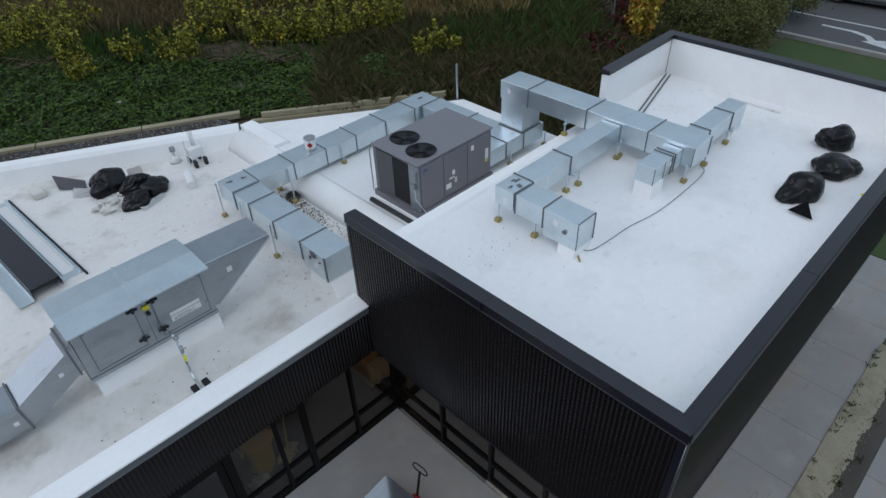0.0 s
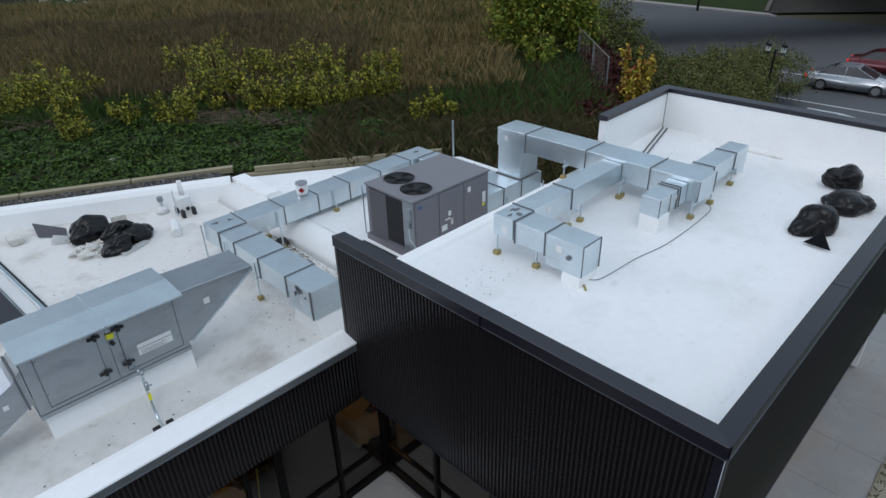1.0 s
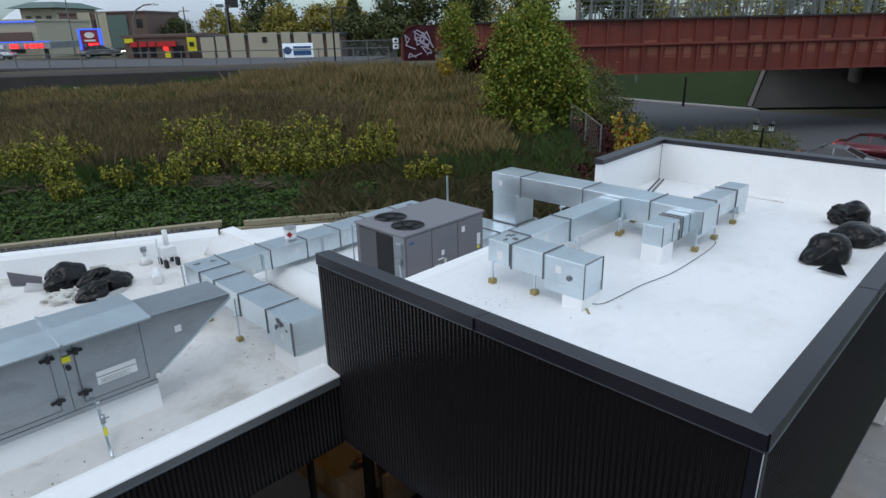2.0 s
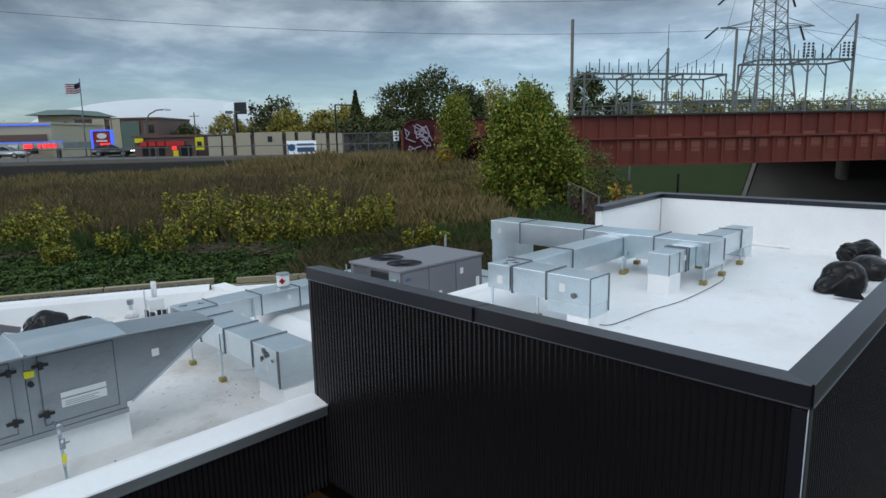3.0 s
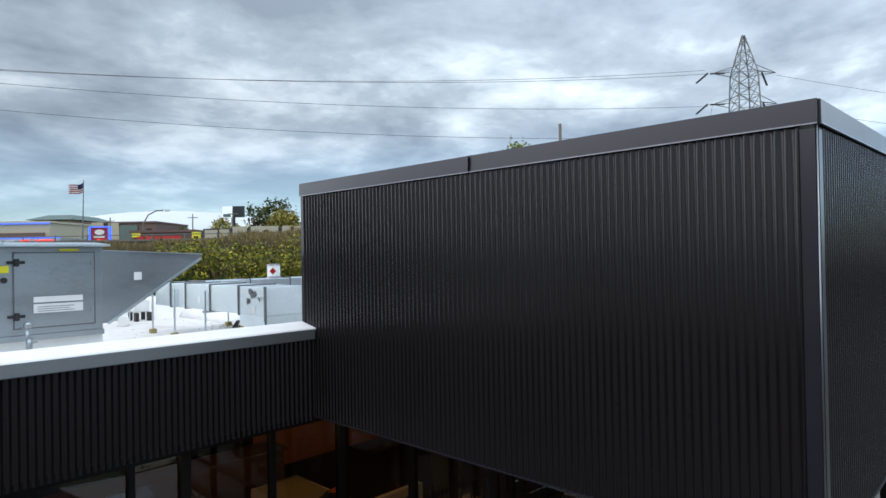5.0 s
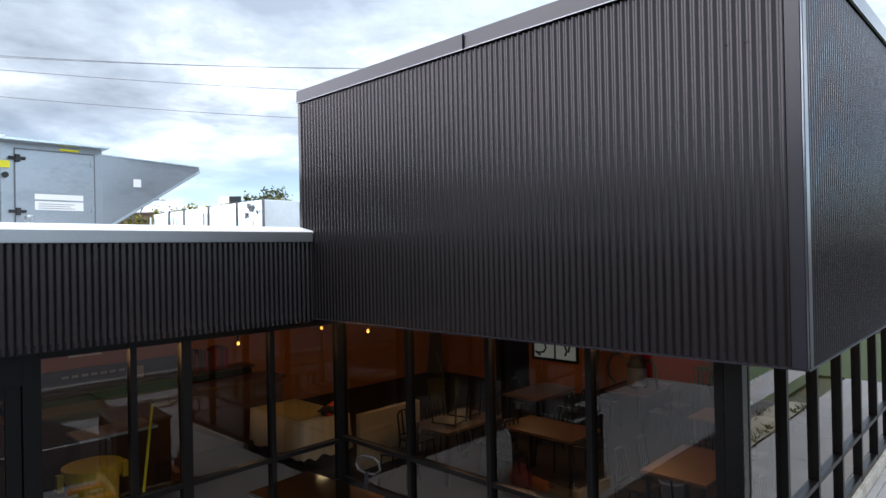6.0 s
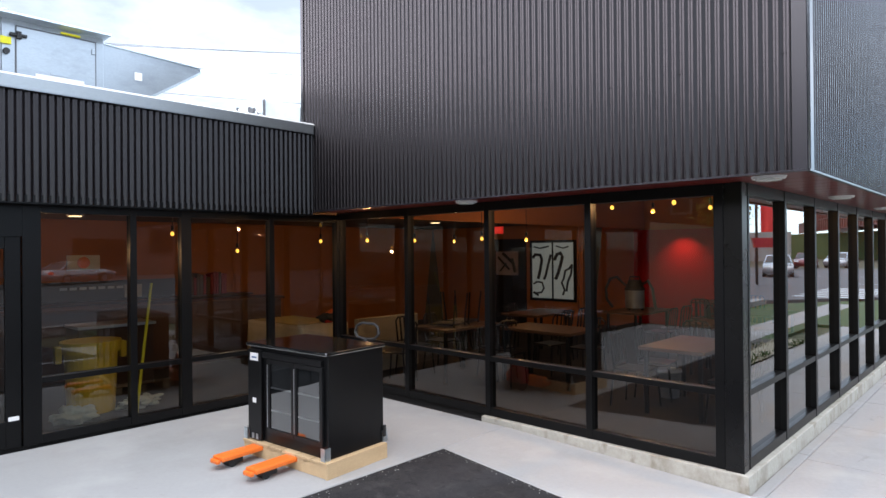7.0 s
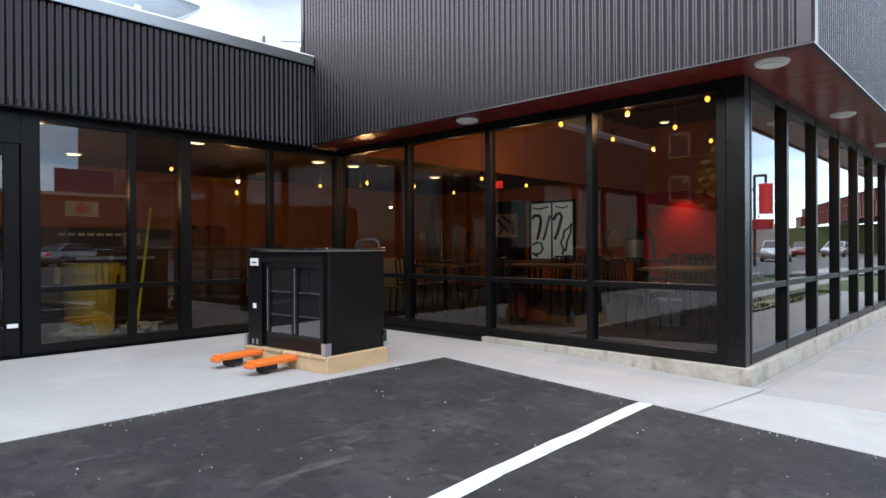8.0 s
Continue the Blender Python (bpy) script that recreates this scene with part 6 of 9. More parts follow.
jack = thing("pallet_jack", cp(0.3, 0.4, 0.0), "orange pallet jack run under the pallet", "pallet jack")
for u in (0.36, 0.86):
    b = B()
    cb(b, u, -0.42, 0.075, u + 0.16, 0.80, 0.115, 0.01)
    fk = part("fork", b, M_ORANGE, jack, "orange painted fork")
    b = B()
    cb(b, u + 0.02, -0.46, 0.06, u + 0.14, -0.42, 0.10, 0.012)
    part("fork_tip", b, M_ORANGE, fk)
    b = rod(B(), cp(u + 0.03, -0.30, 0.042), cp(u + 0.13, -0.30, 0.042), 0.040, 16)
    part("wheel", b, M_BLACK, fk, "black fork wheel", smooth=False)
    part("wheel_bracket", cb(B(), u + 0.02, -0.34, 0.03, u + 0.028, -0.2, 0.078), M_BLACK_METAL, fk)
b = cb(B(), 0.36, 0.80, 0.06, 1.02, 0.92, 0.20, 0.02)
part("head", b, M_ORANGE, jack, "orange hydraulic head")
part("pump", cb(cb(B(), 0.56, 0.92, 0.10, 0.82, 1.10, 0.30, 0.03), 0.62, 0.95, 0.30, 0.76, 1.08, 0.40, 0.025), M_SIGNRED, jack, "red hydraulic pump block")
part("mast", tube([cp(0.69, 1.05, 0.36), cp(0.71, 1.20, 1.00)], 0.024, 10), M_BLACK_METAL, jack, "black steering mast")
part("handle_loop", tube([cp(0.71, 1.20, 0.98), cp(0.58, 1.20, 1.00), cp(0.53, 1.21, 1.05), cp(0.55, 1.22, 1.12), cp(0.62, 1.23, 1.15), cp(0.80, 1.23, 1.15), cp(0.87, 1.22, 1.12), cp(0.89, 1.21, 1.05), cp(0.84, 1.20, 1.00), cp(0.71, 1.20, 0.98)], 0.014, 8), M_BLACK, jack, "black looped handle")
for u in (0.62, 0.76):
    part("steer_wheel", rod(B(), cp(u - 0.02, 1.02, 0.09), cp(u + 0.02, 1.02, 0.09), 0.09, 18), M_BLACK, jack)

# ---- dining room ----
FZ = 0.062


def chair_at():
    root = thing("dining_chair", (0, 0, FZ), "black metal dining chair with a slatted back", "chair", "chairs in the dining room")
    b = bx(B(), -0.20, -0.20, FZ + 0.43, 0.20, 0.20, FZ + 0.455, 0.015)
    part("seat", b, M_BLACK_METAL, root)
    for x in (-0.17, 0.17):
        part("leg", rod(B(), (x, -0.18, FZ + 0.43), (x * 1.15, -0.22, FZ), 0.013, 8), M_BLACK_METAL, root)
        part("back_post", pipe(B(), [(x * 1.15, 0.23, FZ), (x, 0.19, FZ + 0.44), (x, 0.24, FZ + 0.80)], 0.013, 8), M_BLACK_METAL, root)
    part("top_rail", pipe(B(), [(-0.17, 0.24, FZ + 0.80), (-0.12, 0.245, FZ + 0.85), (0.12, 0.245, FZ + 0.85), (0.17, 0.24, FZ + 0.80)], 0.013, 8), M_BLACK_METAL, root)
    for k in range(3):
        x = -0.085 + 0.085 * k
        part("slat", bar(B(), (x, 0.20, FZ + 0.48), (x, 0.243, FZ + 0.84), 0.03, 0.008), M_BLACK_METAL, root)
    part("cross_rail", rod(B(), (-0.17, 0.20, FZ + 0.50), (0.17, 0.20, FZ + 0.50), 0.010, 6), M_BLACK_METAL, root)
    return root


def table_at(w, d):
    root = thing("dining_table", (0, 0, FZ), "brown wood dining table on dark metal legs", "table", "tables in the dining room")
    part("tabletop", bx(B(), -w / 2, -d / 2, FZ + 0.72, w / 2, d / 2, FZ + 0.76, 0.006), M_TABLE, root)
    for x in (-w / 2 + 0.07, w / 2 - 0.07):
        for y in (-d / 2 + 0.07, d / 2 - 0.07):
            part("leg", bar(B(), (x, y, FZ), (x, y, FZ + 0.719), 0.04, 0.04), M_BLACK_METAL, root)
    return root


ch = chair_at()
ta = table_at(1.2, 0.75)
spots = [(2.35, 1.75, 0), (2.5, 3.85, 90), (4.6, 2.0, 90), (5.7, 4.05, 0), (6.6, 2.2, 0), (8.4, 3.4, 90), (4.3, 5.25, 0), (1.95, 5.12, 0)]
for k, (x, y, a) in enumerate(spots):
    m_ = pose(x, y, FZ, 0, 0, a)
    if k == 0:
        ta.matrix_basis = m_
    else:
        copy_thing(ta, m_)
seats = []
for k, (x, y, a) in enumerate(spots):
    r = Matrix.Rotation(math.radians(a), 2)
    for dx, dy, t in ((-0.3, 0.55, 0), (0.3, 0.55, 8), (-0.3, -0.55, 180), (0.3, -0.55, 172)):
        if (k * 7 + int(dx * 10) + int(dy * 20)) % 5 == 0:
            continue
        o_ = r @ Vector((dx, dy))
        seats.append((x + o_.x, y + o_.y, a + t))
seats += [(1.05, 5.42, 200)]
for k, (x, y, a) in enumerate(seats):
    m_ = pose(x, y, FZ, 0, 0, a)
    if k == 0:
        ch.matrix_basis = m_
    else:
        copy_thing(ch, m_)
# two chairs set upside down on a table
for x, y in ((2.2, 5.2), (1.75, 5.08)):
    c = copy_thing(ch, pose(x, y, FZ + 1.24, 180, 0, 15))
    tagged(c, "black metal chair upside down on a table")

BULBS = ((1.18, 1.14, 2.47), (1.24, 1.99, 2.47), (2.34, 1.94, 2.47), (2.56, 2.86, 2.47), (3.60, 1.98, 2.47), (3.71, 2.83, 2.47), (1.22, 2.80, 2.47), (3.65, 5.03, 2.1), (2.33, 4.90, 2.1), (1.44, 6.53, 2.1), (0.0, 8.0, 1.95), (-1.12, 7.77, 2.2), (-2.6, 8.6, 2.0), (1.23, 7.49, 2.1), (3.74, 6.76, 2.1), (2.41, 6.45, 2.1))


def pendant(x, y, z, top):
    root = thing("pendant_lamp", (x, y, z), "hanging bare warm filament bulb on a black cord", "lamp", "pendant bulbs")
    part("cord", rod(B(), (x, y, z + 0.12), (x, y, top), 0.005, 6), M_BLACK, root)
    part("socket", rod(B(), (x, y, z + 0.05), (x, y, z + 0.12), 0.02, 10), M_BLACK_METAL, root)
    b = B()
    bmesh.ops.create_icosphere(b, subdivisions=3, radius=0.025, matrix=Matrix.Translation((x, y, z)) @ Matrix.Diagonal((1, 1, 1.2, 1)))
    part("bulb", b, M_BULB, root, "glowing amber bulb", smooth=True)


for x, y, z in BULBS:
    pendant(x, y, z, 4.0 if y < 5.9 and x > 0.6 else 2.52)
for x, y in ((-2.95, 7.0), (-1.05, 7.1), (1.23, 7.54), (1.98, 7.55), (-1.9, 9.4), (4.25, 7.75)):
    downlight(x, y, 2.52, True, "ceiling downlights")
downlight(9.3, 5.1, 4.0, True, "ceiling downlights")
for k, (x, y, z) in enumerate(BULBS):
    if k in (1, 5, 7, 9, 10, 12, 14):
        l_ = new("bulb_light", bpy.data.lights.new("bulb_light", "POINT"))
        l_.data.energy, l_.data.color, l_.data.shadow_soft_size = (19.0 if y < 5.95 and x < 3.8 and z > 2.2 else 4.5), (1.0, 0.58, 0.24), 0.03
        l_.location = (x, y, z - 0.085)
l_ = new("wall_washer", bpy.data.lights.new("wall_washer", "SPOT"))
l_.data.energy, l_.data.color, l_.data.spot_size, l_.data.spot_blend, l_.data.shadow_soft_size = 17, (1.0, 0.8, 0.55), radians(110), 1.0, 0.03
l_.matrix_world = look((9.45, 4.9, 2.36), (9.85, 4.9, 1.2))

art = thing("artwork", (7.37, 7.2, 0.8), "backlit white artwork with black brush strokes in two panels", "artwork")
STROKES = (
    ((((0.0, 0.74), (0.12, 0.80), (0.42, 0.79), (0.50, 0.70), (0.40, 0.50), (0.28, 0.34)), 0.039), (((1.0, 0.80), (0.86, 0.62), (0.72, 0.42), (0.62, 0.33)), 0.033),
     (((0.02, 0.24), (0.22, 0.28), (0.50, 0.27), (0.60, 0.16), (0.46, 0.08), (0.14, 0.06)), 0.024), (((0.05, 0.95), (0.4, 0.92), (0.9, 0.96)), 0.018), (((0.02, 0.08), (0.3, 0.02)), 0.030)),
    ((((0.0, 0.70), (0.14, 0.80), (0.34, 0.83), (0.46, 0.76), (0.36, 0.62), (0.20, 0.44), (0.06, 0.34)), 0.042), (((1.0, 0.62), (0.82, 0.54), (0.60, 0.50), (0.52, 0.36), (0.40, 0.28), (0.56, 0.14), (0.46, 0.05)), 0.027),
     (((0.98, 0.60), (0.92, 0.44), (0.74, 0.30), (0.66, 0.12)), 0.027), (((0.1, 0.96), (0.5, 0.92), (0.8, 0.95)), 0.018)),
)
for y0, y1 in ((6.66, 7.20), (7.24, 7.80)):
    pn = part("panel", bx(B(), 7.345, y0, 0.82, 7.37, y1, 2.12), M_ARTWHITE, art, "glowing white panel")
    for stroke, r in STROKES[0 if y0 > 7 else 1]:
        pts = [(7.343, y1 - 0.03 - u * (y1 - y0 - 0.06), 0.85 + w * 1.24) for u, w in stroke]
        part("brush_stroke", tube(pts, r, 6), M_BLACK, pn, "black brush stroke")
b = B()
for y0, y1, z0, z1 in ((6.60, 6.66, 0.76, 2.18), (7.20, 7.24, 0.76, 2.18), (7.80, 7.86, 0.76, 2.18), (6.66, 7.8, 0.76, 0.82), (6.66, 7.8, 2.12, 2.18)):
    bx(b, 7.33, y0, z0, 7.378, y1, z1)
part("picture_frame", b, M_BLACK_METAL, art, "black frame")
art.location += Vector((0, -0.27, -0.03))
dd = thing("door_2", (7.36, 8.6, 0.06), "dark inner door with a small pale picture", "door", kind="structure")
part("leaf", bx(B(), 7.34, 7.72, 0.06, 7.378, 8.72, 2.2), M_BLACK_METAL, dd)
nt_ = part("notice", bx(B(), 7.33, 7.94, 1.31, 7.339, 8.62, 1.89), M_GRAFF, dd, "grey picture on the door")
for u, w, r in (((8.55, 1.75), (8.2, 1.45), 0.03), ((8.4, 1.85), (8.1, 1.62), 0.04), ((8.12, 1.72), (8.02, 1.38), 0.045), ((8.5, 1.4), (8.3, 1.6), 0.02)):
    part("brush_stroke", tube([(7.329, *u), (7.329, *w)], r, 6), M_BLACK, nt_, "dark brush stroke")
xs_ = thing("exit_sign", (5.0, 6.72, 2.28), "small lit red exit sign hung from the low ceiling", "sign")
part("sign_box", bx(B(), 4.98, 6.58, 2.26, 5.02, 6.82, 2.40, 0.004), M_TAIL, xs_)
part("stem", rod(B(), (5.0, 6.70, 2.40), (5.0, 6.70, 2.52), 0.01, 6), M_BLACK, xs_)

# vacuum cleaner, prep table, bin, buckets and other things left inside
vac = thing("vacuum_cleaner", (4.6, 2.0, FZ + 0.76), "grey drum vacuum with a black hose on a table", "vacuum")
part("drum", rod(B(), (4.6, 2.0, FZ + 0.80), (4.6, 2.0, FZ + 1.14), 0.17, 24), M_GALV_DARK, vac)
part("drum_band", rod(B(), (4.6, 2.0, FZ + 1.12), (4.6, 2.0, FZ + 1.16), 0.18, 24), M_BLACK, vac)
part("motor_head", rod(B(), (4.6, 2.0, FZ + 1.16), (4.6, 2.0, FZ + 1.30), 0.165, 24, 0.11), M_BLACK, vac)
part("carry_handle", tube([(4.6, 1.90, FZ + 1.29), (4.6, 1.91, FZ + 1.36), (4.6, 2.09, FZ + 1.36), (4.6, 2.10, FZ + 1.29)], 0.014, 8), M_BLACK, vac)
part("hose", tube([(4.5, 2.12, FZ + 1.20), (4.46, 2.28, FZ + 1.36), (4.44, 2.40, FZ + 1.32), (4.42, 2.48, FZ + 1.14), (4.42, 2.46, FZ + 0.94), (4.46, 2.36, FZ + 0.80)], 0.026, 8), M_BLACK, vac)
part("wand", tube([(4.55, 1.82, FZ + 1.24), (4.5, 1.70, FZ + 1.30), (4.46, 1.60, FZ + 1.16), (4.44, 1.54, FZ + 0.80)], 0.026, 8), M_BLACK, vac)
for a in (0.6, 2.7, 4.8):
    part("caster", rod(B(), (4.6 + 0.14 * math.cos(a), 2.0 + 0.14 * math.sin(a), FZ + 0.762), (4.6 + 0.14 * math.cos(a), 2.0 + 0.14 * math.sin(a), FZ + 0.80), 0.03, 10), M_BLACK, vac)
vac.location += Vector((1.05, 2.08, 0))
bn = thing("waste_bin", (-2.42, 6.98, FZ), "large yellow plastic waste bin beside the window", "bin")
b = B()
bmesh.ops.create_cone(b, cap_ends=True, segments=32, radius1=0.25, radius2=0.285, depth=0.78, matrix=Matrix.Translation((-2.42, 6.98, FZ + 0.39)))
part("drum", b, M_YELLOW, bn, smooth=False)
b = B()
bmesh.ops.create_cone(b, cap_ends=True, segments=32, radius1=0.31, radius2=0.325, depth=0.13, matrix=Matrix.Translation((-2.42, 6.98, FZ + 0.77)))
part("rim", b, M_YELLOW, bn)
for sx in (-1, 1):
    part("bin_handle", bx(B(), -2.42 + sx * 0.35 - 0.035, 6.93, FZ + 0.60, -2.42 + sx * 0.35 + 0.035, 7.03, FZ + 0.80, 0.015), M_YELLOW, bn)
for k, (x, y, s_) in enumerate(((-2.70, 6.62, 0.19), (-2.02, 6.76, 0.15), (-1.82, 6.84, 0.14))):
    tagged(part("cloth_heap", ball(B(), (x, y, FZ + s_ * 0.3), s_, s_ * 0.8, s_ * 0.45, 0.8, 4, k + 2), M_DROPCLOTH, smooth=True), "crumpled pale drop cloth on the floor", "cloth", "drop cloths")
mop = rod(B(), (-2.14, 6.35, FZ), (-1.86, 6.62, 1.56), 0.016, 8)
tagged(part("mop_handle", mop, M_LABELYEL), "yellow mop handle leaning by the window", "mop")
tt = thing("tool_table", (0.78, 7.5, FZ), "folding table with a draped pale cover and a brown top cloth", "table")
part("tabletop", bx(B(), 0.36, 6.76, 0.77, 1.20, 8.30, 0.80, 0.006), M_TABLE, tt)
for x in (0.41, 1.15):
    for y in (6.82, 8.24):
        part("leg", bar(B(), (x, y, FZ), (x, y, 0.77), 0.03, 0.03), M_BLACK_METAL, tt)
b = B()
ring = []
n_ = 96
for k in range(n_):
    u = 4 * k / n_
    e_, f_ = int(u), u - int(u)
    a_ = ((0.35, 6.75), (1.21, 6.75), (1.21, 8.31), (0.35, 8.31))
    p, q = a_[e_], a_[(e_ + 1) % 4]
    ring.append((p[0] + (q[0] - p[0]) * f_, p[1] + (q[1] - p[1]) * f_))
lo, hi = [], []
for k, (x, y) in enumerate(ring):
    w_ = 1 + 0.035 * (1 + math.sin(k * 1.35) + 0.5 * math.sin(k * 0.61))
    hi.append(b.verts.new((x, y, 0.805)))
    lo.append(b.verts.new((0.78 + (x - 0.78) * w_, 7.53 + (y - 7.53) * (1 + (w_ - 1) * 0.55), 0.26 + 0.03 * math.sin(k * 0.8))))
for k in range(n_):
    b.faces.new((lo[k], lo[(k + 1) % n_], hi[(k + 1) % n_], hi[k]))
b.faces.new(hi)
part("cover", b, M_BEIGE, tt, "dull cream draped table cover", smooth=True)
part("top_cloth", bx(B(), 0.40, 6.95, 0.807, 1.16, 8.2, 0.818, 0.004), M_FOOT, tt, "yellow brown cloth")
tl = thing("power_tool", (0.95, 6.9, 0.81), "black and orange power tool on the covered table", "tool")
part("body", ball(B(), (0.92, 6.88, 0.90), 0.17, 0.09, 0.08, 0.4, 3, 4), M_BLACK, tl, smooth=True)
part("grip", rod(B(), (0.88, 6.86, 0.95), (1.06, 6.82, 1.03), 0.032, 10), M_ORANGE, tl, "orange grip")
part("battery", bx(B(), 0.84, 6.82, 0.815, 0.98, 6.92, 0.87, 0.01), M_LABELRED, tl, "red battery pack")
ctr = thing("bar_counter", (-1.0, 9.2, FZ), "dark wood service counter with a back shelf", "counter")
part("front", bx(B(), -4.5, 9.0, FZ, 1.4, 9.55, FZ + 1.0, 0.01), M_TABLE, ctr)
part("worktop", bx(B(), -4.55, 8.95, FZ + 1.0, 1.45, 9.6, FZ + 1.05, 0.008), M_TABLE, ctr)
bs = thing("back_counter", (-1.0, 10.7, FZ), "dark back counter with shelf boards and binders", "counter")
part("front_panel", bx(B(), -4.2, 10.50, FZ, 1.6, 10.88, 1.06, 0.006), M_BLACK_METAL, bs)
part("shelf", bx(B(), -4.25, 10.46, 1.062, 1.65, 10.88, 1.10, 0.004), M_TABLE, bs)
part("back_board", bx(B(), -4.2, 10.80, 1.102, 0.2, 10.88, 1.44), M_COIL, bs, "dark lettered back board")
for k in range(9):
    part("print_bar", bx(B(), -1.75 + 0.15 * k, 10.792, 1.30, -1.64 + 0.15 * k, 10.799, 1.345), M_GALV_DARK, bs, "row of small pale printing")
part("notice", bx(B(), -0.72, 10.785, 1.13, -0.42, 10.799, 1.36), M_BEIGE, bs, "pale notice")
rb = random.Random(12)
xb = 0.42
while xb < 1.12:
    wb, hb = rb.uniform(0.05, 0.09), rb.uniform(0.34, 0.44)
    tagged(part("binder", bx(B(), xb, 10.62, 1.102, xb + wb - 0.006, 10.86, 1.102 + hb, 0.004), M_SIGNRED if rb.random() < 0.6 else M_TABLE), "dark red upright binder on the back counter", "binder", "binders")
    xb += wb
po = thing("poster", (-1.36, 10.88, 1.76), "pale poster with an orange disc on the back wall", "poster")
part("sheet", bx(B(), -1.62, 10.875, 1.64, -1.10, 10.895, 1.90), M_WHITE, po)
part("disc", rod(B(), (-1.36, 10.874, 1.77), (-1.36, 10.868, 1.77), 0.10, 20), M_ORANGE, po, "orange disc")
pt = thing("prep_table", (-1.85, 7.4, FZ), "stainless steel prep table", "table")
part("tabletop", bx(B(), -2.3, 7.9, FZ + 0.86, -1.3, 8.5, FZ + 0.90, 0.005), M_GALV, pt)
part("cupboard", bx(B(), -2.28, 7.95, FZ + 0.02, -1.32, 8.48, FZ + 0.858, 0.005), M_TABLE, pt)
bk = thing("bucket", (2.75, 2.2, FZ), "white plastic bucket on the floor", "bucket")
part("pail", rod(B(), (2.75, 2.2, FZ), (2.75, 2.2, FZ + 0.34), 0.12, 20, 0.15), M_GALV_DARK, bk)
part("pail_rim", rod(B(), (2.75, 2.2, FZ + 0.32), (2.75, 2.2, FZ + 0.345), 0.158, 20), M_WHITE, bk)
lw = bx(B(), 1.0, 6.22, FZ, 2.25, 6.32, 0.90, 0.01)
tagged(part("half_wall", lw, M_BEIGE), "cream low partition between the dining room and back room", "partition", kind="structure")

# ---- the land: a forecourt and streets in front, a raised field and railway bank behind ----
TO, TF, TR = Vector((-4.6, -1.05)), Vector((0.715, 0.699)), Vector((0.699, -0.715))


def town(s, d, z=0.0):
    """A place by the grid of the railway and bridge: s along it, d towards it."""
    p = TO + TF * d + TR * s
    return Vector((p.x, p.y, z))


def sm(a, b_, x):
    t = min(1.0, max(0.0, (x - a) / (b_ - a)))
    return t * t * (3 - 2 * t)


def land(x, y):
    q = Vector((x, y)) - TO
    s, d = q.dot(TR), q.dot(TF)
    h = 3.55 + (1.85 - 0.55 * sm(8, 30, -s)) * sm(20, 42, d) + 0.25 * math.exp(-((s + 5) / 5) ** 2 - ((d - 38) / 4) ** 2)
    h += 0.10 * noise.noise(Vector((x * 0.25, y * 0.25, 0))) * sm(14, 20, d)
    edge = 5.0 - 3.0 * sm(18, 40, d)
    e_ = 1 - sm(edge, edge + 9.0, s)
    if d > 60:
        e_ = 1 - sm(-4, 12, s)
    if x > 7.6:
        front = sm(3.2, 7.0, y)
    else:
        front = 1.0 if y > back_y(x) + 0.05 else 0.0
        if x < -9.2:
            front = sm(6, 14, y)
    return (h + 0.0) * e_ * front - 0.16


def axis_steps(lo, a, b_, hi, fine):
    out = [lo]
    v, step = a, fine
    left = [a]
    while left[-1] > lo:
        step *= 1.35
        left.append(max(lo, left[-1] - step))
    mid = list(np.arange(a, b_ + 1e-6, fine))
    step, right = fine, [b_]
    while right[-1] < hi:
        step *= 1.35
        right.append(min(hi, right[-1] + step))
    return sorted(set(round(v, 4) for v in left + mid + right))


xs, ys = axis_steps(-1500, -14, 34, 1500, 0.5), axis_steps(-1500, 5.0, 52, 1500, 0.5)
verts = [(x, y, land(x, y)) for y in ys for x in xs]
nx = len(xs)
faces = []
for j in range(len(ys) - 1):
    for i in range(nx - 1):
        cx, cy = (xs[i] + xs[i + 1]) / 2, (ys[j] + ys[j + 1]) / 2
        if (-9.0 < cx < 7.4 and 6.3 < cy < back_y(cx) - 0.2) or (0.75 < cx < 10.3 and 0.9 < cy < 6.2):
            continue
        faces.append((j * nx + i, j * nx + i + 1, (j + 1) * nx + i + 1, (j + 1) * nx + i))
ground = tagged(raw("ground", verts, faces, M_SOIL, smooth=True), "rough grassy ground rising behind the building", "ground", kind="structure")

# timber retaining edge behind the roofs
tim = thing("timber_edge", (0, 15.3, 3.4), "weathered timber retaining edge along the bank", "retaining wall", kind="structure")


def timber(xa, xb, off, z, w=0.14, h=0.14, dy=0.0):
    pa, pb = Vector((xa, back_y(xa) + off + dy, z)), Vector((xb, back_y(xb) + off, z))
    part("timber", bar(B(), pa, pb, w, h), M_TIMBER, tim)


for k in range(5):
    timber(-9.4 + 2.4 * k, -7.03 + 2.4 * k, 0.92, 3.60, 0.2, 0.16)
timber(2.62, 5.0, 0.42, 3.50); timber(5.02, 7.3, 0.42, 3.50)
timber(2.9, 5.3, 0.50, 3.66, 0.12, 0.14); timber(5.32, 7.4, 0.50, 3.66, 0.12, 0.14)
b = B()
bed = [(-9.2, back_y(-9.2)), (2.15, back_y(2.15))]
lo_ = [[b.verts.new((x, y + o, z)) for o, z in ((0.08, 3.25), (0.08, 3.585), (0.83, 3.60), (0.83, 3.25))] for x, y in bed]
for k in range(4):
    b.faces.new((lo_[0][k], lo_[1][k], lo_[1][(k + 1) % 4], lo_[0][(k + 1) % 4]))
b.faces.new(lo_[0]); b.faces.new(lo_[1][::-1])
